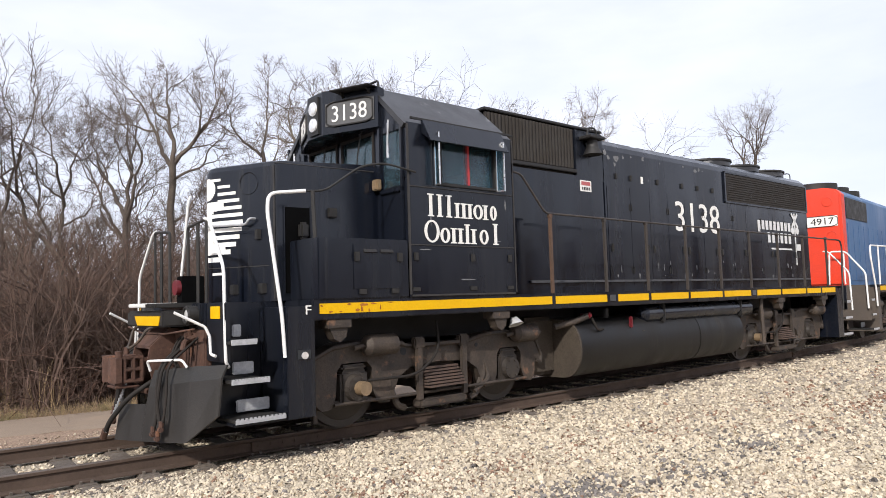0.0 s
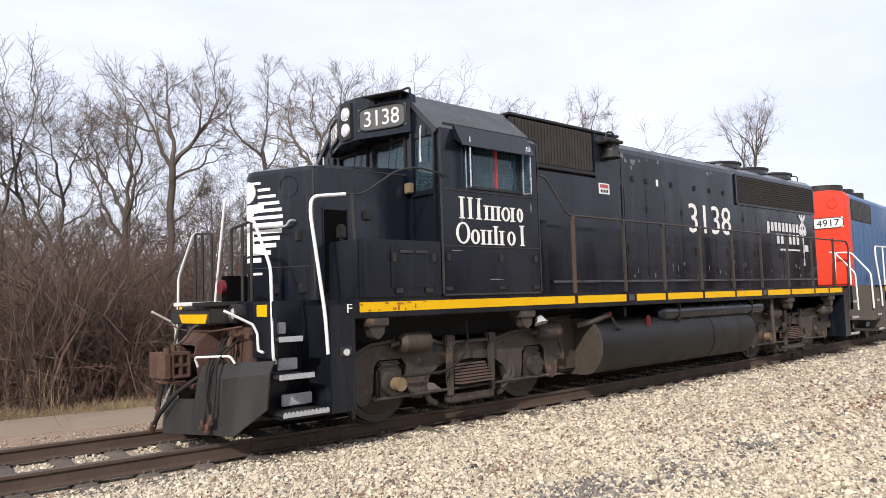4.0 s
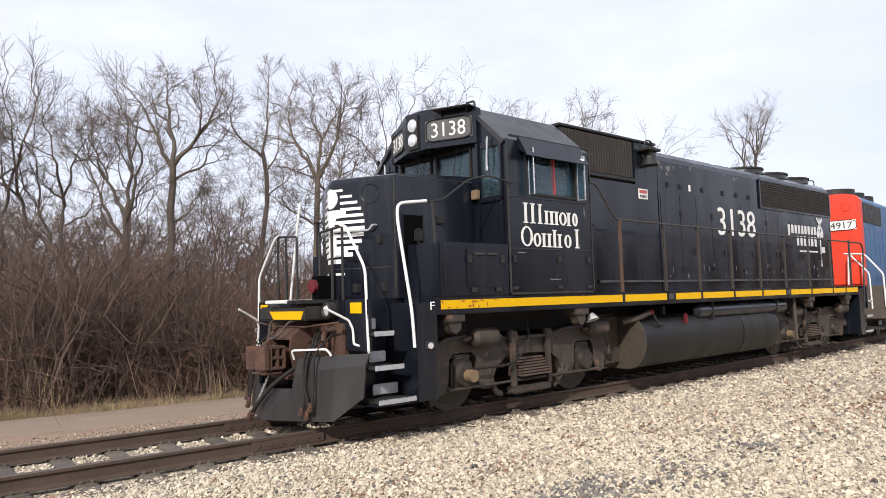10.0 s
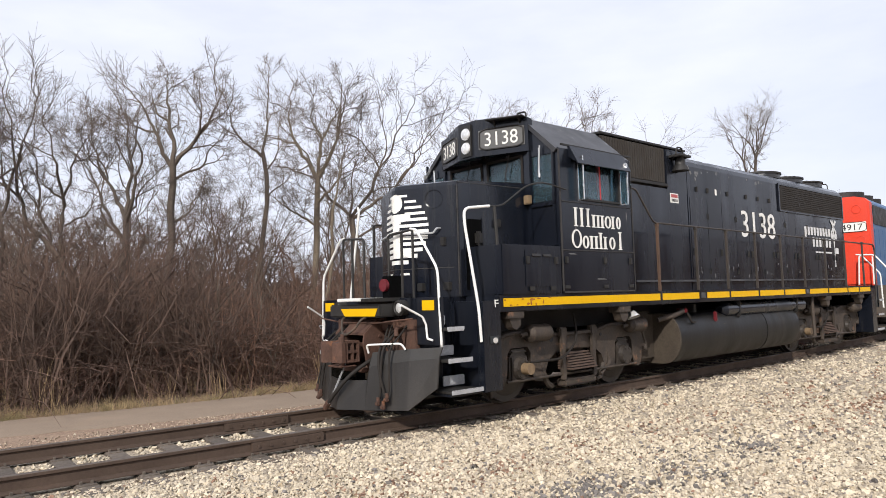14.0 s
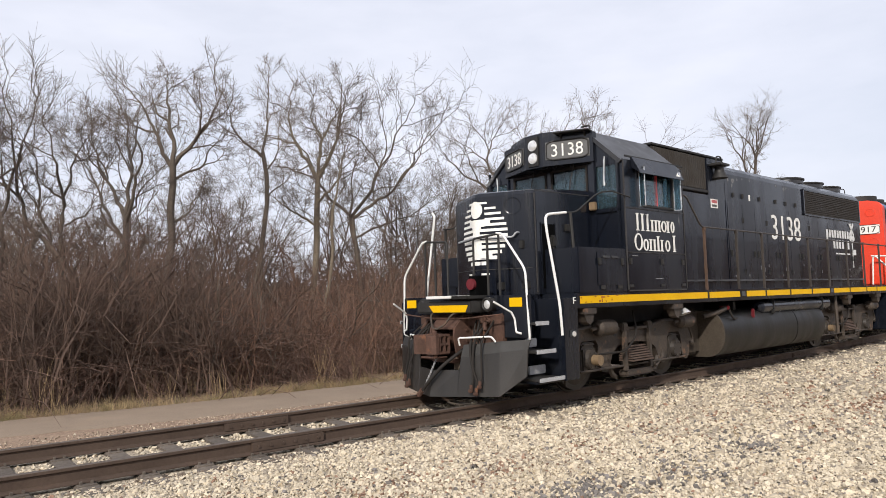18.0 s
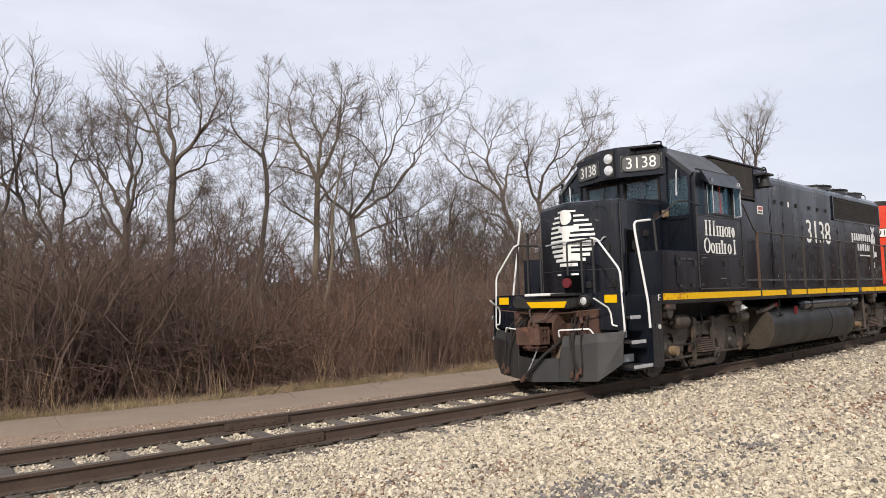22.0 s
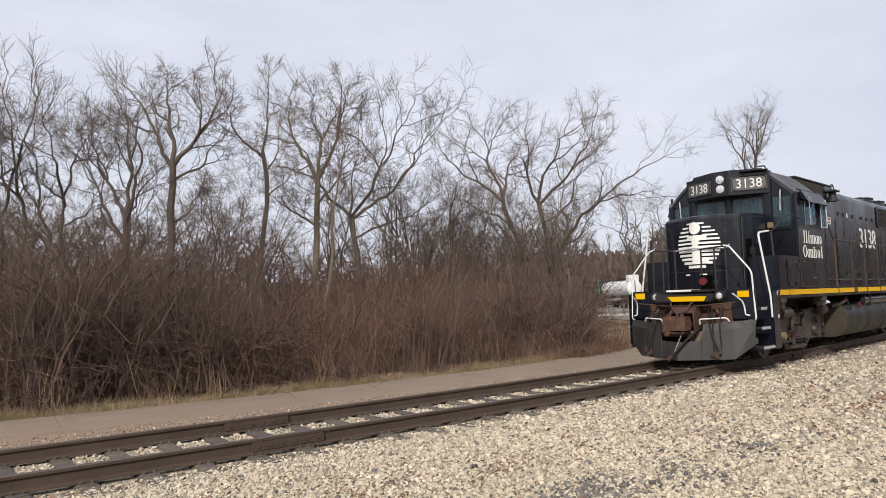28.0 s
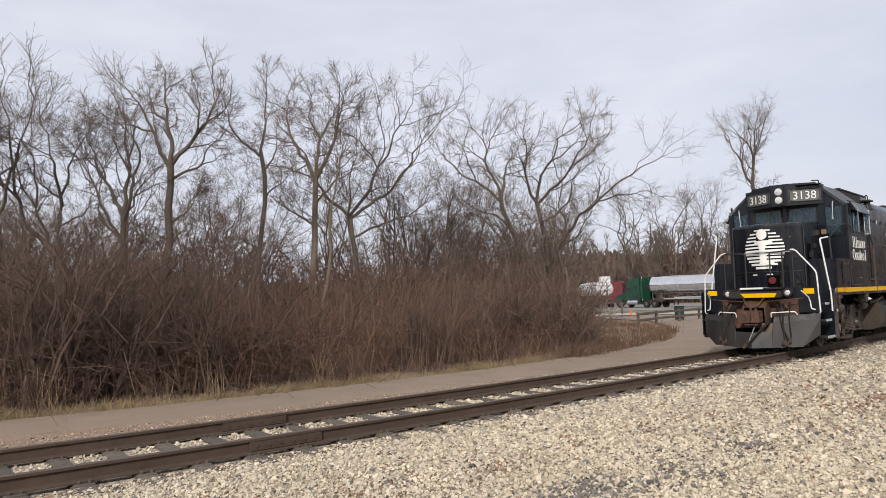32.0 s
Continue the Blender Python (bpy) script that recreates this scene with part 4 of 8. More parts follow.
        for k in range(m):
            q = 118 + 9 * (k / (m - 1)) ** 2 + rng.normal(0, 0.8)
            vs.append((q * math.sin(a), q * math.cos(a), -0.6 + crest[i] * k / (m - 1)))
    for i in range(n - 1):
        for k in range(m - 1):
            a = i * m + k
            fs.append((a, a + m, a + m + 1, a + 1))
    tagged(new("backdrop_woods", raw_mesh("backdrop_woods", np.array(vs), np.array(fs), M["far_brush"])), "unseen brown ring of woods, added to darken reflections in the black paint", "woods", kind="structure")
    bank("wood_bank", -0.9, 0.19, 52, 57, 3.0, 4.2, 420, M["far_brush"], "solid brown undergrowth deep in the wood")


make_far_woods()


# ---- locomotives ----
def lettering(parent, text, x, y, z, height, width, mat, label, side=1, turn=None, name="number", depth=0.004):
    """Characters in the built-in font on a plane, fitted into height and width, their middle at (x, y, z); on the side of a body unless turned."""
    cu = bpy.data.curves.new(name, "FONT")
    cu.body, cu.align_x, cu.extrude, cu.resolution_u = text, "LEFT", depth, 3
    tmp = bpy.data.objects.new("tmp", cu)
    me = bpy.data.meshes.new_from_object(tmp)
    bpy.data.objects.remove(tmp)
    co = np.empty(len(me.vertices) * 3)
    me.vertices.foreach_get("co", co)
    co = co.reshape(-1, 3)
    lo, hi = co.min(0), co.max(0)
    co[:, 0] = (co[:, 0] - (lo[0] + hi[0]) / 2) * width / (hi[0] - lo[0])
    co[:, 1] = (co[:, 1] - (lo[1] + hi[1]) / 2) * height / (hi[1] - lo[1])
    me.vertices.foreach_set("co", co.ravel())
    me.materials.clear()
    me.materials.append(mat)
    ob = new(name, me)
    ob.parent = parent
    ob.matrix_local = turn if turn is not None else pose(x, y, z, 90, 0, 180 if side > 0 else 0)
    ob["label"] = label
    return ob


def wheelset(parent, x, mats):
    """An axle with its two wheels, turning about y, at x on its bogie."""
    bm = bmesh.new()
    rod(bm, (0, -1.05, 0), (0, 1.05, 0), 0.09, sides=12)
    for sy in (1, -1):
        rod(bm, (0, sy * 0.69, 0), (0, sy * 0.72, 0), 0.538, sides=40)
        rod(bm, (0, sy * 0.72, 0), (0, sy * 0.82, 0), 0.508, 0.502, sides=40) if sy > 0 else rod(bm, (0, -0.82, 0), (0, -0.72, 0), 0.502, 0.508, sides=40)
        rod(bm, (0, sy * 0.82, 0), (0, sy * 0.835, 0), 0.42, 0.4, sides=28)
        rod(bm, (0, sy * 0.83, 0), (0, sy * 0.9, 0), 0.17, 0.15, sides=16)
    ob = part("wheelset", bm, mats["wheel"], parent, "pair of steel wheels on an axle", True)
    ob.location = (x, 0, 0.508)
    return ob


def bogie(parent, x, turn, mats):
    """A two-axle bogie with its frame, springs, brakes and wheelsets."""
    g = mats["grime"]
    bm = bmesh.new()
    for sy in (1, -1):
        y0, y1 = (0.93, 1.1) if sy > 0 else (-1.1, -0.93)
        # side frame: an arched beam with pedestal legs round the journal boxes
        half = [(0.0, 0.96), (0.55, 0.98), (0.9, 1.05), (1.3, 1.06), (1.7, 1.02), (1.98, 0.9), (2.1, 0.66), (2.08, 0.56), (1.98, 0.6)]
        arch = [(1.92, 0.34), (1.84, 0.27), (1.72, 0.28), (1.65, 0.42), (1.63, 0.72), (1.56, 0.8), (1.19, 0.8), (1.12, 0.72), (1.1, 0.42), (1.03, 0.28), (0.86, 0.27), (0.8, 0.36), (0.7, 0.56), (0.5, 0.68), (0.0, 0.71)]
        top = [(-x, z) for x, z in half[::-1]] + half[1:]
        under = arch + [(-x, z) for x, z in arch[::-1]][1:]
        prism(bm, top + under, "y", y0, y1)
        # raised flange along the top edge of the frame
        for a, b in zip(top, top[1:]):
            pipe(bm, [(a[0], sy * 1.1, a[1] - 0.03), (b[0], sy * 1.1, b[1] - 0.03)], 0.03, 6)
    slab(bm, (-0.45, -0.93, 0.5), (0.45, 0.93, 0.85), 0.03)
    for sx in (-1.95, 1.95):
        slab(bm, (sx - 0.06, -0.93, 0.72), (sx + 0.06, 0.93, 0.92), 0.02)
    frame_ = part("bogie_frame", bm, g, parent, "grimy cast steel bogie frame")
    frame_.matrix_local = pose(x, 0, 0, 0, 0, turn)
    for sy in (1, -1):
        for ax in (-1.372, 1.372):
            bm = bmesh.new()
            slab(bm, (ax - 0.2, sy * 0.98 - 0.12, 0.3), (ax + 0.2, sy * 0.98 + 0.12, 0.7), 0.03)
            rod(bm, (ax, sy * 1.08, 0.5), (ax, sy * 1.17, 0.5), 0.17, 0.15, 18)
            for k in range(6):
                a = k * math.pi / 3
                rod(bm, (ax + 0.12 * math.cos(a), sy * 1.15, 0.5 + 0.12 * math.sin(a)), (ax + 0.12 * math.cos(a), sy * 1.185, 0.5 + 0.12 * math.sin(a)), 0.02, sides=6)
            slab(bm, (ax - 0.18, sy * 1.0 - 0.1, 0.7), (ax + 0.18, sy * 1.0 + 0.1, 0.78), 0.03)
            part("journal_box", bm, mats["wheel"], frame_, "greasy axle box with a round cap")
            if ax > 0:
                rod_part("speed_sensor", (ax - 0.02, sy * 1.16, 0.5), (ax - 0.02, sy * 1.3, 0.5), 0.085, mats["brass"], frame_, "tan cylinder on the axle box")
            # pedestal tie bar
            slab_part("tie_bar", (ax - 0.5, sy * 1.02 - 0.04, 0.3), (ax + 0.5, sy * 1.02 + 0.04, 0.36), g, frame_)
        for sx in (-1, 1):
            bm = bmesh.new()
            c = (1.05 if sx > 0 else -1.62, sy * 1.2, 1.0)
            rod(bm, (c[0] - 0.2, c[1], c[2]), (c[0] + 0.2, c[1], c[2]), 0.13, sides=20)
            rod(bm, (c[0] + 0.2, c[1], c[2]), (c[0] + 0.26, c[1], c[2]), 0.13, 0.07, 20)
            rod(bm, (c[0] - 0.24, c[1], c[2]), (c[0] - 0.2, c[1], c[2]), 0.08, 0.13, 20)
            rod(bm, (c[0] - 0.34, c[1], c[2] - 0.01), (c[0] - 0.2, c[1], c[2]), 0.035)
            rod(bm, (c[0] + 0.26, c[1], c[2]), (c[0] + 0.4, c[1], c[2] - 0.02), 0.03)
            slab(bm, (c[0] - 0.1, sy * 1.04 - 0.08, c[2] - 0.12), (c[0] + 0.1, sy * 1.04 + 0.08, c[2] - 0.02), 0.01)
            part("brake_cylinder", bm, g, frame_, "round brake cylinder", True)
            # swing hangers at the bolster
            bm = bmesh.new()
            slab(bm, (sx * 0.4 - 0.05, sy * 1.15 - 0.03, 0.24), (sx * 0.4 + 0.05, sy * 1.15 + 0.03, 1.02), 0.012, None)
            slab(bm, (sx * 0.4 - 0.09, sy * 1.14 - 0.05, 0.9), (sx * 0.4 + 0.09, sy * 1.14 + 0.05, 1.05), 0.02)
            part("swing_hanger", bm, g, frame_)
            bm = bmesh.new()
            pipe(bm, [(sx * 0.78, sy * 1.05, 0.75), (sx * 0.86, sy * 1.07, 0.5), (sx * 0.7, sy * 1.07, 0.2), (sx * 0.58, sy * 1.05, 0.16)], 0.045, 6)
            part("brake_lever", bm, g, frame_)
            bm = bmesh.new()
            slab(bm, (sx * 0.84 - 0.05, sy * 0.76 - 0.06, 0.3), (sx * 0.84 + 0.03, sy * 0.76 + 0.06, 0.6), 0.015)
            part("brake_shoe", bm, mats["rust"], frame_)
        bm = bmesh.new()
        for k in range(7):
            z = 0.62 - k * 0.038
            y0, y1 = sorted((sy * 0.98, sy * (1.12 + 0.026 * k)))
            slab(bm, (-0.33, y0, z), (0.33, y1, z + 0.026), 0.005)
        part("leaf_spring", bm, mats["spring"], frame_, "stack of dull rusty spring leaves")
        bm = bmesh.new()
        slab(bm, (-0.42, sy * 1.1 - 0.09, 0.14), (0.42, sy * 1.1 + 0.09, 0.25), 0.025)
        part("spring_plank", bm, g, frame_)
        pipe_part("air_hose", [(0.05, sy * 1.12, 1.25), (0.1, sy * 1.22, 0.85), (0.5, sy * 1.24, 0.58), (1.25, sy * 1.2, 0.58)], 0.018, mats["rubber"], frame_, bend=0.2)
        pipe_part("brake_rod", [(-1.7, sy * 1.14, 0.33), (1.7, sy * 1.14, 0.33)], 0.02, g, frame_)
        # the frame's lightening holes as dark discs, their inner shade put into the colour
        for hx, r in ((0.62, 0.05), (0.84, 0.03), (-0.7, 0.03)):
            rod_part("lightening_hole", (hx, sy * 1.095, 0.88), (hx, sy * 1.104, 0.88), r, mats["inside"], frame_, "", 14)
        slab_part("hanger_tie", (-0.4, sy * 1.16 - 0.012, 0.93), (0.4, sy * 1.16 + 0.012, 0.97), g, frame_, "", 0.004)
        pipe_part("brake_link", [(-0.86, sy * 1.08, 0.66), (-0.92, sy * 1.12, 0.4), (-0.62, sy * 1.12, 0.24)], 0.03, g, frame_, "", 6)
        slab_part("sand_pipe", (1.84, sy * 0.98 - 0.02, 0.12), (1.9, sy * 0.98 + 0.02, 0.72), g, frame_, "", 0.008)
    for ax in (-1, 1):
        bm = bmesh.new()
        slab(bm, (min(ax * 0.35, ax * 1.3), -0.62, 0.24), (max(ax * 0.35, ax * 1.3), 0.62, 0.86), 0.08)
        part("traction_motor", bm, mats["black_dull"], frame_, "dark traction motor between the wheels")
    wheels = [wheelset(frame_, ax, mats) for ax in (-1.372, 1.372)]
    return frame_, wheels


def end_steps(loco, sx, sy, paint):
    """The stairwell at one corner of the body: its side plates, three treads and risers."""
    y0, y1 = sorted((sy * 0.86, sy * 1.53))
    for nm, x0, x1, ya, yb, za, zb in (("side_plate", 7.28, 7.62, y0, y1, 0.3, 1.5), ("step_back", 7.62, 8.2, y0, y0 + 0.03, 0.34, 1.5), ("step_floor", 7.62, 8.2, y0 + 0.03, y1 - 0.03, 0.3, 0.33)):
        slab_part(nm, (min(sx * x0, sx * x1), ya, za), (max(sx * x0, sx * x1), yb, zb), paint, loco, "", 0.008)
    for z, x0, x1 in ((0.37, 7.64, 8.2), (0.77, 7.82, 8.24), (1.17, 7.96, 8.24)):
        bm = bmesh.new()
        a, b = sorted((sx * x0, sx * x1))
        e0, e1 = (y1 - 0.014, y1) if sy > 0 else (y0, y0 + 0.014)
        slab(bm, (a, y0 + 0.04, z - 0.035), (b, y1 - 0.014, z), 0.006) if sy > 0 else slab(bm, (a, y0 + 0.014, z - 0.035), (b, y1 - 0.04, z), 0.006)
        tread = part("step_tread", bm, M["black_dull"], loco, "dark metal step tread")
        bm = bmesh.new()
        slab(bm, (a, e0, z - 0.042), (b, e1, z + 0.002), 0.003)
        n = 12
        for i in range(n):
            xx = a + (b - a) * (i + 0.5) / n
            slab(bm, (xx - 0.012, e0 - 0.002, z - 0.02), (xx + 0.012, e1 + 0.002, z + 0.016))
        part("tread_edge", bm, M["alloy"], tread, "bright galvanised toothed edge")
        slab_part("riser", (a + 0.02, y0 + 0.3, z + 0.03), (b - 0.16, y0 + 0.33, z + 0.16), M["alloy"], tread, "bare metal kick plate")


M["primer"] = material("bare_primer", (0.2, 0.2, 0.2), 0.8, second=(0.1, 0.1, 0.105), scale=9, grain=40, grain_amount=0.4, bump=0.1)
M["stain"] = material("rust_stain", (0.4, 0.14, 0.012), 0.85, second=(0.25, 0.085, 0.012), scale=9, grain=40, grain_amount=0.4, bump=0.1)


def worn_spot(loco, rng, x, z, w, h, y, mat, name):
    """A thin ragged flake of other colour on a side wall."""
    n = 11
    ang = np.linspace(0, 2 * math.pi, n, endpoint=False)
    k = rng.uniform(0.45, 1.0, n)
    pts = [(x + w * 0.5 * r * math.cos(a), z + h * 0.5 * r * math.sin(a)) for a, r in zip(ang, k)]
    bm = bmesh.new()
    prism(bm, pts, "y", min(y, y * 1.0012), max(y, y * 1.0012))
    part(name, bm, mat, loco)


def paint_wear(loco):
    rng = np.random.default_rng(44)
    for sy in (1, -1):
        # flaked paint high on the hood behind the bell
        for x, z, s in ((1.0, 4.06, 0.16), (0.9, 3.97, 0.1), (0.66, 3.98, 0.17), (0.72, 3.86, 0.09), (0.45, 4.02, 0.08), (0.2, 4.05, 0.06), (-0.18, 4.06, 0.1), (-0.75, 4.03, 0.05),
                        (-1.6, 4.06, 0.06), (-2.06, 4.02, 0.12), (-2.2, 4.05, 0.1), (-2.35, 4.03, 0.05), (-0.33, 3.66, 0.05)):
            worn_spot(loco, rng, x, z, s * rng.uniform(0.8, 1.3), s * rng.uniform(0.7, 1.2), sy * 0.9005, M["primer"], "flaked_spot")
        # scuffs low on the doors
        for _ in range(26):
            x = rng.uniform(-6.6, 0.9)
            worn_spot(loco, rng, x, rng.uniform(1.8, 2.15), rng.uniform(0.03, 0.08), rng.uniform(0.02, 0.2), sy * 0.9085, M["primer"], "scuffed_spot")
        for x, z, w, h in ((5.0, 1.78, 0.5, 0.02), (5.6, 2.6, 0.03, 0.3), (4.4, 2.3, 0.2, 0.015), (5.7, 2.16, 0.25, 0.02), (4.25, 2.8, 0.04, 0.2)):
            worn_spot(loco, rng, x, z, w, h, sy * 1.551, M["primer"], "scuffed_spot")
        # rust at the front of the stripe
        for x, z, w, h in ((6.62, 1.5, 0.16, 0.04), (6.66, 1.45, 0.05, 0.09), (6.5, 1.51, 0.12, 0.025), (6.72, 1.44, 0.08, 0.04), (6.84, 1.51, 0.07, 0.03), (6.56, 1.43, 0.03, 0.05), (7.08, 1.43, 0.07, 0.03), (6.4, 1.46, 0.025, 0.08),
                           (7.2, 1.5, 0.05, 0.03), (6.95, 1.43, 0.06, 0.02), (6.25, 1.515, 0.08, 0.015)):
            worn_spot(loco, rng, x, z, w, h, sy * 1.5365, M["stain"], "rust_spot")


def build_locomotive():
    """The black lead unit: x forward, y to its left, z up from the rail heads."""
    loco = thing("locomotive", riding(4.114), "black diesel locomotive with white lettering and yellow sill stripe", "locomotive")
    K, D = M["black"], M["black_dull"]
    # -- underframe
    for sx in (1, -1):
        slab_part("end_platform", (min(sx * 7.3, sx * 8.3), -0.86, 1.36), (max(sx * 7.3, sx * 8.3), 0.86, 1.57), K, loco, "", 0.012)
    slab_part("centre_sill", (-7.0, -0.55, 1.0), (7.0, 0.55, 1.34), D, loco, "", 0.02)
    bm = bmesh.new()
    slab(bm, (-7.3, -1.53, 1.34), (7.3, 1.53, 1.57), 0.012)
    part("underframe", bm, K, loco, "black frame and walkway sill")
    cuts = [7.26, 3.27, 1.94, 1.72, 0.77, -0.5, -1.74, -2.9, -3.1, -4.27, -5.56, -6.4, -7.26]
    for sy in (1, -1):
        for a, b in zip(cuts, cuts[1:]):
            if (a, b) in ((1.94, 1.72), (-2.9, -3.1)):
                continue
            slab_part("sill_stripe", (b + 0.04, sy * 1.532 - (0.003 if sy < 0 else 0), 1.41), (a - 0.04, sy * 1.532 + (0.003 if sy > 0 else 0), 1.525), M["yellow"], loco, "yellow reflective stripe", 0.0)
        for x in (1.83, -3.0):
            slab_part("jack_plate", (x - 0.07, sy * 1.536 - 0.008, 1.42), (x + 0.07, sy * 1.536 + 0.008, 1.52), M["grey_line"], loco, "", 0.003)
        for x in (6.95, 4.35, -4.3, -6.6):
            bm = bmesh.new()
            y0, y1 = sorted((sy * 1.3, sy * 1.52))
            slab(bm, (x - 0.16, y0, 1.24), (x + 0.16, y1, 1.34), 0.01)
            prism(bm, [(x - 0.12, 1.24), (x + 0.12, 1.24), (x + 0.06, 1.12), (x - 0.02, 1.08), (x - 0.1, 1.14)], "y", y0 + 0.04, y1 - 0.03)
            part("jacking_bracket", bm, M["grime"], loco)
    # -- long hood
    bm = bmesh.new()
    prof = [(-0.9, 1.57), (0.9, 1.57), (0.9, 4.1), (0.86, 4.2), (0.74, 4.3), (0.5, 4.37), (-0.5, 4.37), (-0.74, 4.3), (-0.86, 4.2), (-0.9, 4.1)]
    prism(bm, prof, "x", -7.42, 1.05)
    hood = part("long_hood", bm, K, loco, "black painted engine hood")
    bm = bmesh.new()
    prism(bm, [(-0.84, 1.57), (0.84, 1.57), (0.84, 4.3), (0.7, 4.4), (-0.7, 4.4), (-0.84, 4.3)], "x", 1.0, 4.1)
    slab(bm, (1.05, -0.9, 4.38), (3.95, 0.9, 4.425), 0.01)
    part("air_intake_housing", bm, D, loco, "dark housing of the air intake")
    for sy in (1, -1):
        yo = sy * 0.9
        # blower housing with a rounded shoulder, and the step of the hood behind it
        bm = bmesh.new()
        arc_ = [(3.42 + 0.5 * (1 - math.cos(a)), 2.95 + 0.61 * math.sin(a)) for a in np.linspace(0, math.pi / 2, 9)]
        prism(bm, [(1.1, 1.57), (3.42, 1.57)] + arc_ + [(1.1, 3.56)], "y", min(sy * 0.8, sy * 0.905), max(sy * 0.8, sy * 0.905))
        part("blower_housing", bm, K, loco)
        slab_part("lower_locker", (3.44, min(sy * 0.84, sy * 1.16), 1.57), (4.06, max(sy * 0.84, sy * 1.16), 2.72), K, loco, "black locker behind the cab", 0.02)
        slab_part("hood_panel", (1.06, min(sy * 0.82, sy * 0.9), 3.5), (1.82, max(sy * 0.82, sy * 0.9), 4.36), K, loco, "", 0.01)
        # corrugated intake screen
        grille = slab_part("intake_screen", (1.84, min(sy * 0.84, sy * 0.88), 3.66), (3.92, max(sy * 0.84, sy * 0.88), 4.36), M["screen"], loco, "brown corrugated air intake screen")
        for i in range(26):
            x = 1.9 + i * 0.078
            bm = bmesh.new()
            prism(bm, [(x - 0.026, sy * 0.872), (x + 0.026, sy * 0.872), (x + 0.012, sy * 0.905), (x - 0.012, sy * 0.905)], "z", 3.68, 4.35)
            part("slat", bm, M["screen"], grille)
        slab_part("screen_ledge", (1.82, min(sy * 0.84, sy * 0.93), 3.6), (3.95, max(sy * 0.84, sy * 0.93), 3.66), D, loco)
        # engine room doors in pairs
        x = 1.0
        k = 0
        while x > -6.9:
            w = 0.62 if k % 4 else 0.7
            z1 = 3.46 if x - w > -3.2 else 3.3
            door = slab_part("hood_door", (x - w + 0.005, min(yo, yo + sy * 0.008), 1.68), (x - 0.005, max(yo, yo + sy * 0.008), z1), K, loco, "", 0.003)
            for zz in (1.95, 3.1):
                slab_part("hinge", (x - (0.04 if k % 2 else w - 0.02), yo - 0.02, zz - 0.06), (x - (0.02 if k % 2 else w - 0.04), yo + sy * 0.02 + (0.02 if sy < 0 else 0), zz + 0.06), D, door, "", 0.003)
            slab_part("latch", (x - (w - 0.09 if k % 2 else 0.11), min(yo, yo + sy * 0.04), 2.28), (x - (w - 0.13 if k % 2 else 0.07), max(yo, yo + sy * 0.04), 2.42), D, door, "", 0.004)
            x -= w
            k += 1
        for x in (0.7, 0.25, -0.62, -1.5, -2.1, -2.7, -4.4, -5.6):
            slab_part("lifting_lug", (x - 0.03, min(yo, yo + sy * 0.03), 3.6), (x + 0.03, max(yo, yo + sy * 0.03), 3.7), D, loco, "", 0.004)
        slab_part("door_plate", (-0.15, min(yo, yo + sy * 0.006), 3.58), (-0.08, max(yo, yo + sy * 0.006), 3.71), M["letter"], loco, "small white plate", 0.0)
        # radiator screens at the back
        grille = slab_part("radiator_screen", (-7.36, min(yo, yo + sy * 0.02), 3.47), (-3.25, max(yo, yo + sy * 0.02), 4.08), M["screen"], loco, "brown radiator intake screen", 0.006)
        for i in range(11):
            z = 3.52 + i * 0.05
            slab_part("slat", (-7.33, min(yo, yo + sy * 0.032), z), (-3.28, max(yo, yo + sy * 0.032), z + 0.016), M["screen"], grille, "", 0.0)
        for a, b, c, d in ((-7.4, -3.2, 4.08, 4.12), (-7.4, -3.2, 3.43, 3.47), (-7.4, -7.34, 3.43, 4.12), (-3.26, -3.2, 3.43, 4.12)):
            slab_part("screen_frame", (a, min(yo, yo + sy * 0.035), c), (b, max(yo, yo + sy * 0.035), d), K, loco, "", 0.004)
        # lettering
        lettering(loco, "3138", -2.06, yo + sy * 0.014, 3.03, 0.6, 1.72, M["letter"], "white road number", sy)
        plain_block_writing(loco, sy)
        slab_part("warning_sign", (1.44, min(yo, yo + sy * 0.012), 3.3), (1.74, max(yo, yo + sy * 0.012), 3.49), M["letter"], loco, "small white notice with dark lines", 0.0)
        slab_part("notice_line", (1.47, min(yo + sy * 0.012, yo + sy * 0.015), 3.405), (1.71, max(yo + sy * 0.012, yo + sy * 0.015), 3.47), M["notice_red"], loco, "", 0.0)
        for i in range(5):
            slab_part("notice_line", (1.485 + i * 0.045, min(yo + sy * 0.012, yo + sy * 0.015), 3.325), (1.515 + i * 0.045, max(yo + sy * 0.012, yo + sy * 0.015), 3.375), D, loco, "", 0.0)
    paint_wear(loco)
    for x in (-3.95, -5.35, -6.7):
        fan = rod_part("radiator_fan", (x, 0, 4.36), (x, 0, 4.49), 0.64, M["black_roof"], loco, "round roof fan with a mesh top", 36)
        rod_part("fan_rim", (x, 0, 4.475), (x, 0, 4.515), 0.67, D, fan, "", 36)
        for i in range(7):
            rod_part("fan_bar", (x - 0.6 + i * 0.2, -0.6 * math.sqrt(max(0.05, 1 - (i / 3 - 1) ** 2)), 4.525), (x - 0.6 + i * 0.2, 0.6 * math.sqrt(max(0.05, 1 - (i / 3 - 1) ** 2)), 4.525), 0.012, D, fan, "", 6)
    pipe_part("roof_handle", [(-7.3, 0.6, 4.33), (-7.3, 0.6, 4.5), (-7.3, 0.2, 4.52), (-7.3, 0.2, 4.37)], 0.014, D, loco)
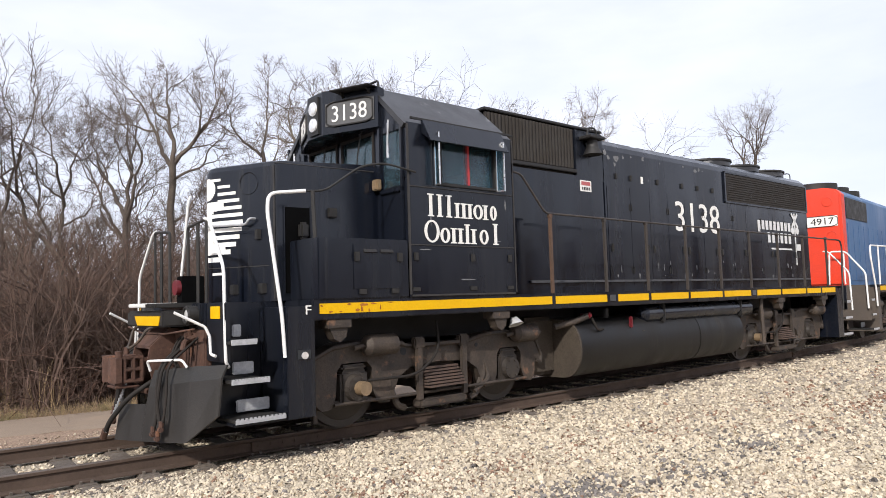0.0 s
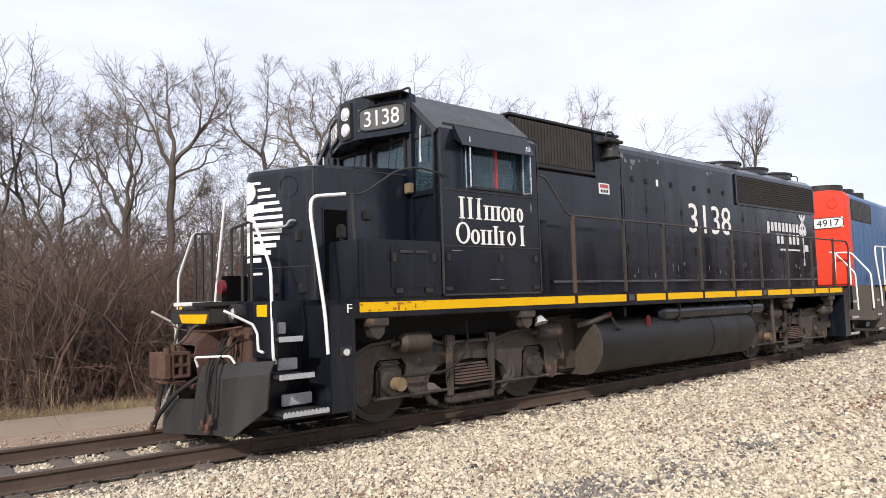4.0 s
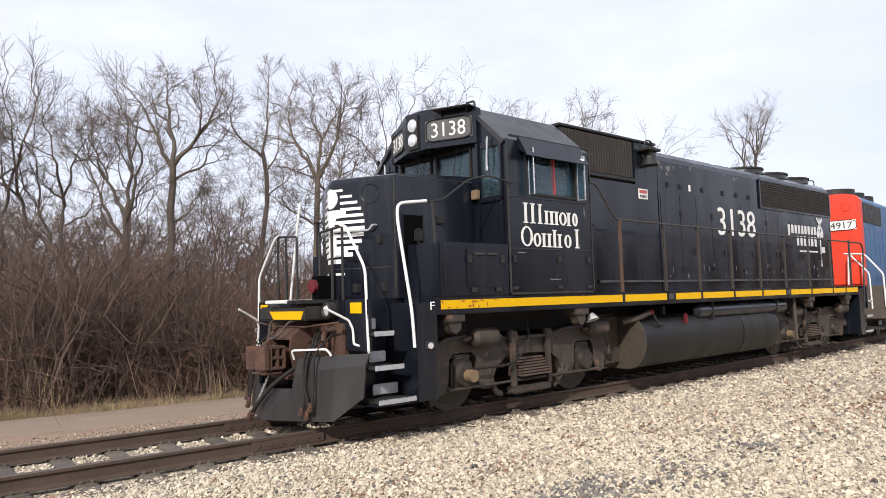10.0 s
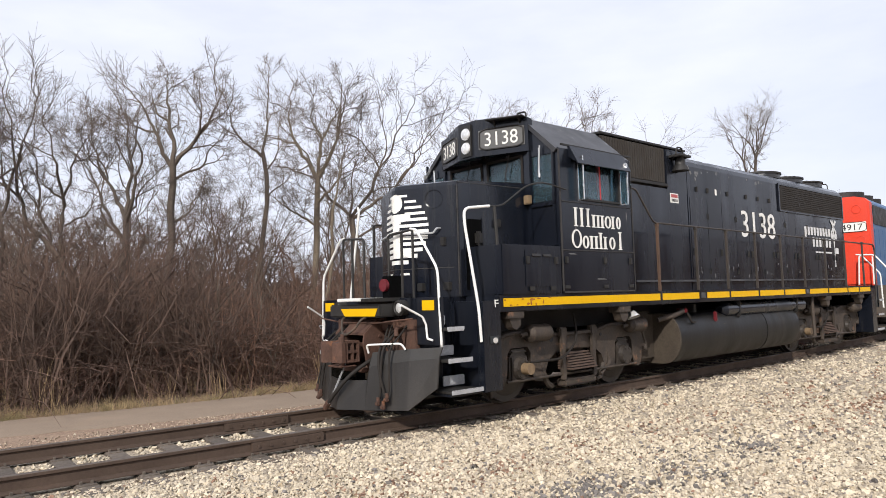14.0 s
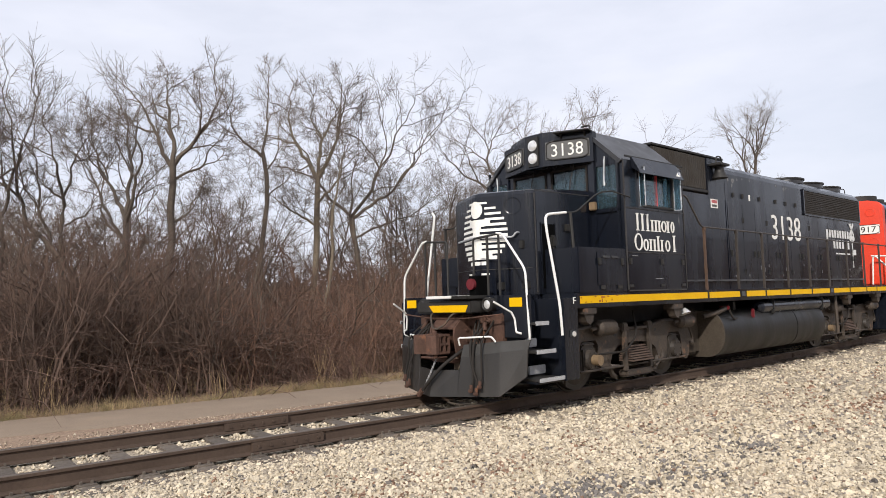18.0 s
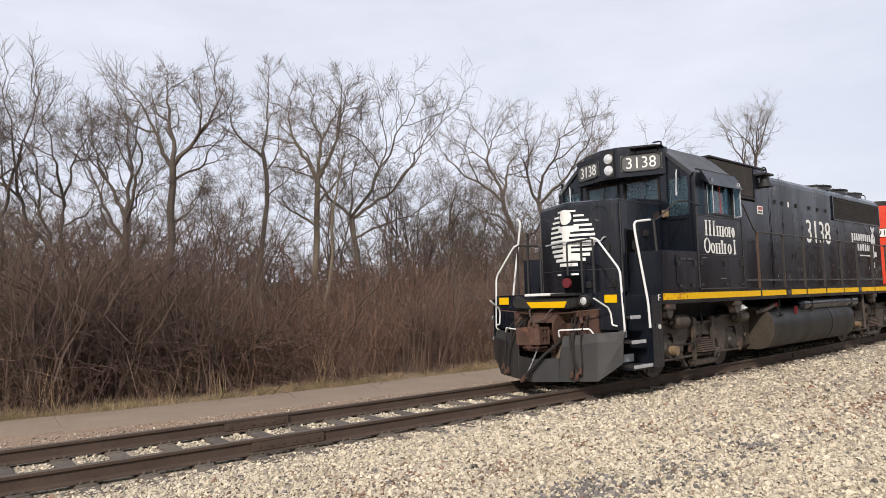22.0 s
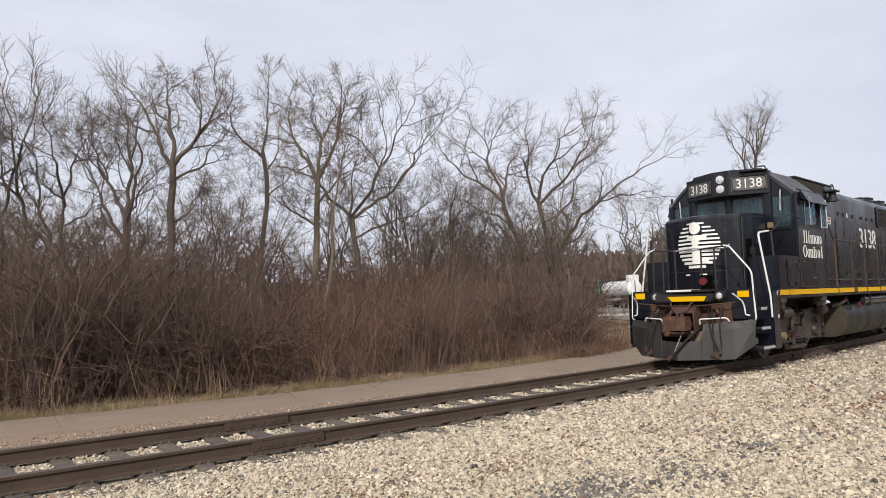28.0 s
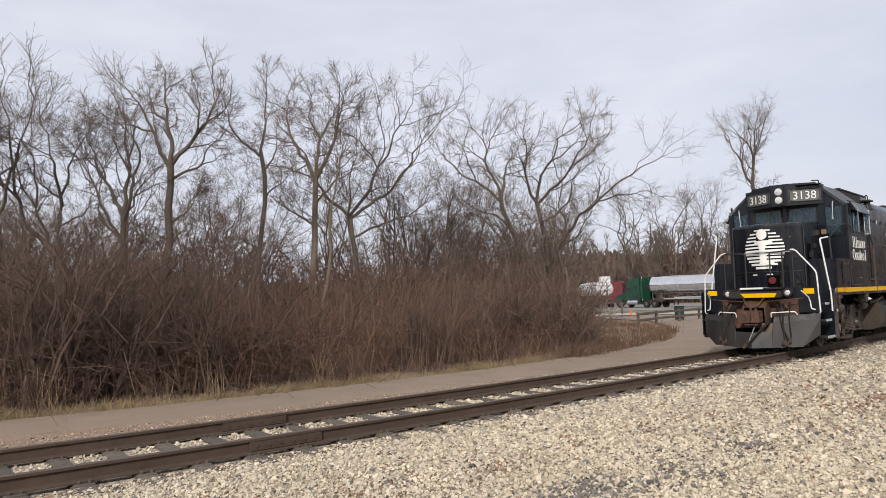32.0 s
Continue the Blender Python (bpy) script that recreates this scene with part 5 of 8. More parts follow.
    for x in (0.2, -1.2, -2.6):
        slab_part("roof_hatch", (x - 0.6, -0.5, 4.37), (x + 0.6, 0.5, 4.4), M["black_roof"], loco, "", 0.01)
    # bell on a bracket
    bm = bmesh.new()
    rod(bm, (1.5, 1.02, 3.93), (1.5, 1.02, 3.97), 0.17, 0.15, 18)
    rod(bm, (1.5, 1.02, 3.97), (1.5, 1.02, 4.06), 0.15, 0.105, 18)
    rod(bm, (1.5, 1.02, 4.06), (1.5, 1.02, 4.19), 0.105, 0.085, 18)
    bell = part("bell", bm, M["black_dull"], loco, "black painted bell", True)
    slab_part("bracket", (1.3, 0.9, 4.19), (1.72, 1.16, 4.24), D, bell, "", 0.01)
    pipe_part("bell_yoke", [(1.36, 1.02, 4.24), (1.4, 1.02, 4.4), (1.6, 1.02, 4.4), (1.64, 1.02, 4.24)], 0.016, D, bell)
    build_cab(loco, K, D)
    build_nose(loco, K, D)
    build_front(loco, K, D)
    build_side_gear(loco, K, D)
    frames = [bogie(loco, x, t, M) for x, t in ((5.182, 1.8), (-5.182, -1.8))]
    return loco, [w for _, ws in frames for w in ws]


M["notice_red"] = material("notice_red", (0.4, 0.1, 0.1), 0.6, grain=30, bump=0.0)


def plain_block_writing(loco, sy):
    """The safety slogan beside its crossing sign, as plain worn bars."""
    y0, y1 = sorted((sy * 0.914, sy * 0.919))
    for row, (z0, z1, xs) in enumerate(((2.92, 3.13, np.linspace(-4.72, -6.3, 9)), (2.62, 2.86, np.linspace(-5.2, -6.3, 6)))):
        for i, x in enumerate(xs):
            slab_part("letter_bar", (x - 0.07, y0, z0 - (0.0 if i or row else 0.06)), (x + 0.055, y1, z1), M["worn_letter"], loco, "worn white block", 0.0)
    slab_part("letter_bar", (-6.4, y0, 2.46), (-5.3, y1, 2.5), M["worn_letter"], loco, "worn white line", 0.0)
    bm = bmesh.new()
    slab(bm, (-6.66, y0, 2.1), (-6.6, y1, 3.38))
    for a in (45, -45):
        slab(bm, (-0.24, 0, -0.035), (0.24, y1 - y0, 0.035), 0, Matrix.Translation((-6.63, y0 + 0.002, 3.2)) @ pose(0, 0, 0, 0, a, 0))
    for dx in (-0.13, 0.13):
        rod(bm, (-6.63 + dx, y0, 2.95), (-6.63 + dx, y1, 2.95), 0.09, sides=14)
    slab(bm, (-6.9, y0, 2.46), (-6.6, y1, 2.62))
    part("crossing_emblem", bm, M["worn_letter"], loco, "white crossing sign emblem")


def stem_writing(loco, sy):
    """The two words on the cab side, as plain upright bars and plain rings of the letters' sizes."""
    y0, y1 = sorted((sy * 1.556, sy * 1.561))
    # rows of (middle, height) for bars and (middle, width, height) for rings, from the front end
    up = ([(0.06, 0.29), (0.21, 0.29), (0.365, 0.29), (0.51, 0.2), (0.625, 0.2), (0.735, 0.2), (1.02, 0.2)], [(0.885, 0.175, 0.2), (1.17, 0.13, 0.2)])
    low = ([(0.455, 0.2), (0.575, 0.2), (0.695, 0.26), (0.81, 0.2), (1.22, 0.29)], [(0.09, 0.25, 0.29), (0.31, 0.165, 0.2), (1.0, 0.165, 0.2)])
    for (bars, rings), z, x0 in ((up, 2.585, 5.66), (low, 2.25, 5.68)):
        for at, h in bars:
            x = x0 - at
            bm = bmesh.new()
            slab(bm, (x - 0.026, y0, z), (x + 0.026, y1, z + h))
            for zz in (z, z + h - 0.016):
                slab(bm, (x - 0.052, y0 + 0.0004, zz), (x + 0.052, y1 - 0.0004, zz + 0.016))
            part("letter_bar", bm, M["letter"], loco)
        for at, w, h in rings:
            x, n = x0 - at, 20
            bm = bmesh.new()
            loops = []
            for yy in (y0, y1):
                for kx, kz in ((w / 2, h / 2), (w / 2 - 0.046, h / 2 - 0.024)):
                    loops.append([bm.verts.new((x + kx * math.cos(2 * math.pi * i / n), yy, z + h / 2 + kz * math.sin(2 * math.pi * i / n))) for i in range(n)])
            for a, b in ((0, 1), (1, 3), (3, 2), (2, 0)):
                for i in range(n):
                    bm.faces.new((loops[a][i], loops[a][(i + 1) % n], loops[b][(i + 1) % n], loops[b][i]))
            bmesh.ops.recalc_face_normals(bm, faces=bm.faces)
            part("letter_ring", bm, M["letter"], loco)


def wall_with_hole(bm, axis, at, thick, lo, hi, holes):
    """A wall across an axis from at to at + thick, between corners lo and hi of the two other axes, with rectangular holes."""
    us = sorted({lo[0], hi[0], *[h[0] for h in holes], *[h[2] for h in holes]})
    vs = sorted({lo[1], hi[1], *[h[1] for h in holes], *[h[3] for h in holes]})
    solid = {(i, j) for i in range(len(us) - 1) for j in range(len(vs) - 1)
             if not any(h[0] <= us[i] < h[2] and h[1] <= vs[j] < h[3] for h in holes)}
    made = {}

    def corner(i, j, k):
        if (i, j, k) not in made:
            t = at + thick * k
            made[i, j, k] = bm.verts.new((us[i], t, vs[j]) if axis == "y" else (t, us[i], vs[j]))
        return made[i, j, k]
    for i, j in solid:
        for k in (0, 1):
            bm.faces.new([corner(*c, k) for c in ((i, j), (i + 1, j), (i + 1, j + 1), (i, j + 1))])
        for (di, dj), (a, b) in {(-1, 0): ((i, j), (i, j + 1)), (1, 0): ((i + 1, j), (i + 1, j + 1)), (0, -1): ((i, j), (i + 1, j)), (0, 1): ((i, j + 1), (i + 1, j + 1))}.items():
            if (i + di, j + dj) not in solid:
                bm.faces.new((corner(*a, 0), corner(*b, 0), corner(*b, 1), corner(*a, 1)))
    bmesh.ops.recalc_face_normals(bm, faces=bm.faces)


def build_cab(loco, K, D):
    roof = [(1.55, 3.74), (0.86, 4.36), (0.3, 4.44), (-0.3, 4.44), (-0.86, 4.36), (-1.55, 3.74)]
    for sy in (1, -1):
        bm = bmesh.new()
        wall_with_hole(bm, "y", sy * 1.55, -sy * 0.05, (4.08, 1.57), (5.95, 3.76), [(4.46, 3.02, 5.4, 3.62)])
        part("cab_side", bm, K, loco, "black cab side")
        fr = bmesh.new()
        for lo_, hi_ in (((4.4, 2.99), (5.46, 3.03)), ((4.4, 3.61), (5.46, 3.65)), ((4.4, 3.03), (4.46, 3.61)), ((5.4, 3.03), (5.46, 3.61))):
            slab(fr, (lo_[0], min(sy * 1.545, sy * 1.575), lo_[1]), (hi_[0], max(sy * 1.545, sy * 1.575), hi_[1]), 0.006)
        wf = part("window_frame", fr, D, loco)
        slab_part("pane", (4.46, min(sy * 1.515, sy * 1.522), 3.03), (4.93, max(sy * 1.515, sy * 1.522), 3.61), M["glass"], wf, "sliding window pane", 0.0)
        slab_part("pane", (4.93, min(sy * 1.53, sy * 1.537), 3.03), (5.4, max(sy * 1.53, sy * 1.537), 3.61), M["glass"], wf, "sliding window pane", 0.0)
        slab_part("sash_bar", (4.88, min(sy * 1.51, sy * 1.53), 3.03), (4.98, max(sy * 1.51, sy * 1.53), 3.61), M["seat_red"], wf, "red window sash", 0.004)
        for x, lean in ((5.52, 14), (4.42, -14)):
            bm = bmesh.new()
            for lo_, hi_ in (((0, -0.01, 0), (0.14, 0.01, 0.02)), ((0, -0.01, 0.66), (0.14, 0.01, 0.68)), ((0, -0.01, 0), (0.02, 0.01, 0.68)), ((0.12, -0.01, 0), (0.14, 0.01, 0.68))):
                slab(bm, lo_, hi_, 0.003)
            o = part("wind_deflector", bm, M["chrome"], loco, "bright framed wind deflector beside the window")
            o.matrix_local = pose(x, sy * 1.57, 2.98, 0, 0, sy * (90 - lean))
            slab_part("deflector_glass", (0.02, -0.003, 0.02), (0.12, 0.003, 0.66), M["glass"], o, "", 0.0)
        # awning over the window
        bm = bmesh.new()
        prism(bm, [(sy * 1.55, 3.8), (sy * 1.58, 3.81), (sy * 1.74, 3.52), (sy * 1.722, 3.515)], "x", 4.32, 5.72)
        prism(bm, [(sy * 1.55, 3.8), (sy * 1.735, 3.525), (sy * 1.56, 3.64)], "x", 5.7, 5.72)
        part("awning", bm, K, loco, "dark sloping sheet metal awning")
        slab_part("rain_gutter", (4.06, min(sy * 1.55, sy * 1.575), 3.8), (5.9, max(sy * 1.55, sy * 1.575), 3.83), D, loco, "", 0.004)
        # seams, latches and louvres of the cab's lower side
        for x in (5.86, 4.9, 4.2):
            slab_part("latch", (x - 0.03, min(sy * 1.55, sy * 1.58), 2.02), (x + 0.03, max(sy * 1.55, sy * 1.58), 2.12), D, loco, "", 0.005)
            slab_part("hinge", (x - 0.06, min(sy * 1.55, sy * 1.57), 1.64), (x + 0.06, max(sy * 1.55, sy * 1.57), 1.69), D, loco, "", 0.005)
        for lo_, hi_ in (((5.93, 1.6), (5.965, 3.74)), ((4.07, 1.6), (4.09, 3.74)), ((4.1, 1.575), (5.93, 1.6)), ((4.1, 2.945), (5.93, 2.96)), ((4.1, 2.21), (5.93, 2.225))):
            slab_part("edge_bead", (lo_[0], min(sy * 1.548, sy * 1.562), lo_[1]), (hi_[0], max(sy * 1.548, sy * 1.562), hi_[1]), M["edge_wear_and_highlight"], loco, "worn dark edge", 0.003)
        stem_writing(loco, sy)
    # roof: folded sheet with rolled edges
    bm = bmesh.new()
    inner = [(y * 0.965, z - 0.05) for y, z in roof]
    prism(bm, roof + inner[::-1], "x", 4.05, 5.99)
    part("cab_roof", bm, M["black_roof"], loco, "faded grey-black folded cab roof")
    # rear wall and floor
    bm = bmesh.new()
    prism(bm, [(-1.5, 1.57), (1.5, 1.57), (1.5, 3.72), (0.84, 4.32), (-0.84, 4.32), (-1.5, 3.72)], "x", 4.08, 4.13)
    part("cab_rear_wall", bm, K, loco)
    slab_part("cab_floor", (4.13, -1.5, 2.2), (5.9, 1.5, 2.25), M["inside"], loco)
    for y in (0.95, -0.95):
        bm = bmesh.new()
        slab(bm, (4.6, y - 0.22, 2.62), (5.05, y + 0.22, 2.72), 0.03)
        slab(bm, (4.56, y - 0.22, 2.72), (4.66, y + 0.22, 3.3), 0.03)
        rod(bm, (4.82, y, 2.25), (4.82, y, 2.62), 0.06)
        part("cab_seat", bm, M["inside"], loco, "dark crew seat")
    slab_part("control_stand", (5.3, 0.35, 2.25), (5.75, 0.75, 3.15), M["inside"], loco, "", 0.03)
    # front wall with two windscreens and two doors
    bm = bmesh.new()
    wall_with_hole(bm, "x", 5.95, -0.05, (-1.5, 2.2), (1.5, 3.76), [(-0.82, 3.3, -0.08, 3.74), (0.08, 3.3, 0.82, 3.74), (1.02, 2.98, 1.42, 3.7), (-1.42, 2.98, -1.02, 3.7)])
    prism(bm, [(-1.5, 3.76), (1.5, 3.76), (0.84, 4.34), (-0.84, 4.34)], "x", 5.9, 5.95)
    part("cab_front_wall", bm, K, loco)
    for y in (-0.82, 0.08):
        slab_part("windscreen", (5.92, y, 3.3), (5.928, y + 0.74, 3.74), M["glass"], loco, "tinted windscreen", 0.0)
        bm = bmesh.new()
        for lo_, hi_ in (((y - 0.03, 3.27), (y + 0.77, 3.31)), ((y - 0.03, 3.73), (y + 0.77, 3.77)), ((y - 0.03, 3.31), (y + 0.01, 3.73)), ((y + 0.73, 3.31), (y + 0.77, 3.73))):
            slab(bm, (5.945, *lo_), (5.97, *hi_), 0.005)
        part("windscreen_gasket", bm, M["rubber"], loco)
        pipe_part("wiper", [(5.98, y + 0.5, 3.8), (5.99, y + 0.42, 3.5), (5.985, y + 0.4, 3.38)], 0.009, D, loco)
    for sy in (1, -1):
        a, b = sorted((sy * 0.96, sy * 1.48))
        bm = bmesh.new()
        for lo_, hi_ in (((a, 2.27), (a + 0.05, 3.95)), ((b - 0.05, 2.27), (b, 3.78)), ((a, 2.25), (b, 2.3)), ((a, 2.9), (b, 2.96))):
            slab(bm, (5.95, *lo_), (5.985, *hi_), 0.008)
        door = part("cab_door", bm, K, loco, "black door beside the nose with a rounded window")
        slab_part("door_window", (5.92, sy * 1.22 - 0.2, 2.98), (5.928, sy * 1.22 + 0.2, 3.7), M["glass"], door, "", 0.0)
        slab_part("door_latch", (5.98, sy * 0.98 - 0.06, 2.96), (6.06, sy * 0.98 + 0.06, 3.1), M["brass"], door, "tarnished brass door latch", 0.012)
        rod_part("sash_handle", (6.0, sy * 1.22, 3.35), (6.0, sy * 1.22, 3.8), 0.012, M["chrome"], door)
        pipe_part("door_wiper", [(6.0, sy * 1.24, 3.84), (6.01, sy * 1.22, 3.55), (6.0, sy * 1.2, 3.36)], 0.012, M["alloy"], door)
    # number board box, folded back on both sides of the headlight
    bm = bmesh.new()
    prism(bm, [(5.9, -1.02), (6.0, -1.02), (6.34, -0.2), (6.34, 0.2), (6.0, 1.02), (5.9, 1.02)], "z", 3.8, 4.32)
    part("number_board_box", bm, K, loco)
    bm = bmesh.new()
    prism(bm, [(5.9, -0.84), (6.0, -0.84), (6.34, -0.2), (6.34, 0.2), (6.0, 0.84), (5.9, 0.84)], "z", 4.32, 4.4)
    part("board_box_lid", bm, K, loco)
    for sy in (1, -1):
        ang = math.degrees(math.atan2(0.34, 0.82))
        turn = pose(6.175, sy * 0.61, 4.06, 0, 0, sy * ang)
        bm = bmesh.new()
        slab(bm, (-0.004, -0.39, -0.155), (0.006, 0.39, 0.155), 0.0)
        rim = bmesh.new()
        ring = [(0.012, 0.37 * (1 if math.cos(a) > 0 else -1) * min(1, abs(math.cos(a)) * 1.25), 0.165 * (1 if math.sin(a) > 0 else -1) * min(1, abs(math.sin(a)) * 1.25)) for a in np.linspace(0, 2 * math.pi, 33)]
        pipe(rim, ring, 0.012, 6, 0.01)
        b = part("number_board", bm, M["board"], loco, "grey number board with white digits")
        b.matrix_local = turn
        r = part("board_rim", rim, D, b)
        lettering(b, "3138", 0, 0, 0, 0.22, 0.56, M["letter"], "white digits", 1, pose(0.009, 0, 0.0, 90, 0, 90))
    bm = bmesh.new()
    slab(bm, (6.3, -0.15, 3.8), (6.37, 0.15, 4.38), 0.06)
    head = part("headlight_box", bm, D, loco, "headlight housing")
    for z in (4.2, 3.97):
        bm = bmesh.new()
        rod(bm, (6.37, 0, z), (6.39, 0, z), 0.1, 0.092, 24)
        rod(bm, (6.388, 0, z), (6.398, 0, z), 0.088, 0.06, 24)
        part("headlight", bm, M["lamp"], head, "round sealed-beam headlight", True)
    # small roof visor with brackets
    bm = bmesh.new()
    m = pose(6.18, 0.72, 4.33, 0, 4, 22.5)
    slab(bm, (-0.24, -0.3, 0.0), (0.14, 0.32, 0.014), 0.004, m)
    for y in (-0.2, 0.22):
        bmesh.ops.transform(bm, matrix=m, verts=prism(bm, [(-0.1, -0.14), (0.04, 0.0), (-0.1, 0.0)], "y", y - 0.01, y + 0.01))
    part("roof_visor", bm, D, loco)
    pipe_part("antenna", [(5.9, 0.9, 4.34), (5.9, 0.9, 4.46), (5.9, 0.72, 4.46)], 0.016, D, loco)


M["board"] = material("number_board_grey", (0.1, 0.1, 0.1), 0.5, second=(0.075, 0.075, 0.075), scale=6, grain=40, bump=0.0)


def nose_x(y):
    """How far the folded nose reaches forward at y."""
    t = min(1.0, abs(y) / 0.9)
    return 7.44 + 0.44 * (1 - t) if t > 0.12 else 7.44 + 0.44 * (1 - 0.06 - t * t / 0.24)


def build_nose(loco, K, D):
    bm = bmesh.new()
    plan = [(5.95, -0.9)] + [(nose_x(y), y) for y in np.linspace(-0.86, 0.86, 23)] + [(5.95, 0.9)]
    plan = [(5.95, -0.9), (7.4, -0.9)] + plan[1:-1] + [(7.4, 0.9), (5.95, 0.9)]
    low = [bm.verts.new((x, y, 1.57)) for x, y in plan]
    mid = [bm.verts.new((x, y, 3.16)) for x, y in plan]
    edge = [bm.verts.new((x - (0.025 if x > 6 else 0), y * 0.985, 3.215)) for x, y in plan]
    top = [bm.verts.new((x - (0.09 if x > 6 else 0), y * 0.93, 3.24 + (0.08 if x < 6 else 0.0))) for x, y in plan]
    n = len(plan)
    for a, b in ((low, mid), (mid, edge), (edge, top)):
        for i in range(n - 1):
            bm.faces.new((a[i], a[i + 1], b[i + 1], b[i]))
    bm.faces.new(top), bm.faces.new(low[::-1])
    bmesh.ops.recalc_face_normals(bm, faces=bm.faces)
    nose = part("short_hood", bm, K, loco, "black short nose folded to a blunt prow", 14)
    # round logo of white stripes with a figure in the middle, bent round the prow
    cz, r = 2.575, 0.53

    def patch(bm, y0, y1, z0, z1, lift=0.004):
        ys = [y0 + (y1 - y0) * i / max(1, int(abs(y1 - y0) / 0.06)) for i in range(int(abs(y1 - y0) / 0.06) + 1)] if abs(y1 - y0) > 0.06 else [y0, y1]
        rows = [[bm.verts.new((nose_x(y) + d, y, z)) for y in ys] for d, z in ((lift, z0), (lift, z1), (0.001, z1), (0.001, z0))]
        for a, b in zip(rows, rows[1:] + rows[:1]):
            for i in range(len(ys) - 1):
                bm.faces.new((a[i], a[i + 1], b[i + 1], b[i]))
        for i in (0, -1):
            bm.faces.new([row[i] for row in rows])
        bmesh.ops.recalc_face_normals(bm, faces=bm.faces)
    # thin stripes at the top, broad ones at the bottom
    for i in range(12):
        z = cz + r - (i + 0.5) * 2 * r / 12
        half = 0.94 * math.sqrt(max(0.0, r * r - (z - cz) ** 2))
        thick = 0.0165 + 0.0012 * i
        bm = bmesh.new()
        if i in (1, 2, 3):
            patch(bm, 0.16, half, z - thick, z + thick)
            part("logo_stripe", bm, M["letter"], loco, "white logo stripe")
            bm = bmesh.new()
            patch(bm, -half, -0.15, z - thick, z + thick)
        else:
            patch(bm, -half, half, z - thick, z + thick)
        part("logo_stripe", bm, M["letter"], loco, "white logo stripe")
    bm = bmesh.new()
    for k in range(14):
        a0, a1 = math.pi * k / 14, math.pi * (k + 1) / 14
        h = 0.128 * math.sin((a0 + a1) / 2)
        patch(bm, -h, h, 2.955 - 0.138 * math.cos(a0), 2.955 - 0.138 * math.cos(a1), 0.006)
    for y0, y1, z0, z1 in ((-0.2, 0.24, 2.715, 2.795), (-0.14, 0.15, 2.68, 2.715), (-0.09, 0.1, 2.65, 2.68), (-0.07, 0.075, 2.42, 2.65), (-0.07, 0.1, 2.26, 2.42), (-0.08, 0.26, 2.2, 2.26)):
        patch(bm, y0, y1, z0, z1, 0.006)
    part("logo_figure", bm, M["letter"], loco, "white logo figure")
    pipe_part("nose_grab_iron", [(nose_x(0.66), 0.66, 2.55), (nose_x(0.66) + 0.08, 0.67, 2.55), (nose_x(0.62) + 0.08, 0.62, 2.48), (nose_x(0.3) + 0.07, 0.3, 2.49), (nose_x(0) + 0.07, 0, 2.5), (nose_x(0.3) + 0.07, -0.3, 2.49),
                                 (nose_x(0.62) + 0.08, -0.62, 2.48), (nose_x(0.66), -0.66, 2.5)], 0.015, M["alloy"], loco, "bent grey grab iron across the nose", 7, 0.04)
    for sy in (1, -1):
        # lighter pipes on the nose edges: the lit edges put into the colour
        pipe_part("nose_edge", [(7.43, sy * 0.893, 1.6), (7.43, sy * 0.893, 3.17)], 0.012, M["edge_wear_and_highlight"], loco, "painted highlight along the nose corner", 6)
        pipe_part("nose_edge", [(7.41, sy * 0.885, 3.2), (6.0, sy * 0.885, 3.22)], 0.01, M["edge_wear_and_highlight"], loco, "painted highlight along the nose's top edge", 6)
    # nose fittings
    bm = bmesh.new()
    pipe(bm, [(nose_x(0.58 + 0.12 * math.cos(a)) + 0.002, 0.58 + 0.12 * math.cos(a), 2.98 + 0.13 * math.sin(a)) for a in np.linspace(0, 2 * math.pi, 25)], 0.008, 5, 0.01)
    part("sand_cover", bm, K, loco)
    for y in (0.62,):
        slab_part("nose_lug", (nose_x(0.7) - 0.02, y + 0.04, 2.3), (nose_x(0.7) + 0.03, y + 0.12, 2.42), D, loco, "", 0.005)
    for z0, z1, y0, y1 in ((1.98, 1.992, -0.84, 0.84),):
        bm = bmesh.new()
        patch(bm, y0, y1, z0, z1, 0.004)
        part("seam_strip", bm, D, loco)
    for y in (-0.3, 0.08):
        bm = bmesh.new()
        patch(bm, y, y + 0.13, 1.9, 1.93, 0.004)
        part("small_plate", bm, M["letter"], loco)
    for y in (0.35, 0.72):
        slab_part("receptacle", (nose_x(y) - 0.05, y - 0.08, 1.66), (nose_x(y) + 0.02, y + 0.08, 1.78), D, loco, "black cable receptacle", 0.008)
    for sy in (1, -1):
        a, b = sorted((sy * 0.9, sy * 1.55))
        bm = bmesh.new()
        slab(bm, (5.97, a, 1.57), (7.24, b, 2.27), 0.012)
        box = part("battery_box", bm, K, loco, "black louvred battery box beside the nose")
        for x0, x1 in ((6.08, 6.78),):
            slab_part("box_lid", (x0, min(sy * 1.55, sy * 1.562), 1.68), (x1, max(sy * 1.55, sy * 1.562), 2.2), K, box, "", 0.006)
            for lx in (6.22, 6.46):
                bm = bmesh.new()
                prism(bm, [(sy * 1.56, 2.1), (sy * 1.585, 2.11), (sy * 1.56, 2.15)], "x", lx, lx + 0.18)
                part("louvre", bm, D, box)
            for lx in (6.12, 6.74):
                slab_part("latch", (lx - 0.035, min(sy * 1.56, sy * 1.59), 2.0), (lx + 0.035, max(sy * 1.56, sy * 1.59), 2.11), D, box, "", 0.006)
            for lx in (6.2, 6.66):
                slab_part("hinge", (lx - 0.05, min(sy * 1.56, sy * 1.58), 1.62), (lx + 0.05, max(sy * 1.56, sy * 1.58), 1.68), D, box, "", 0.004)
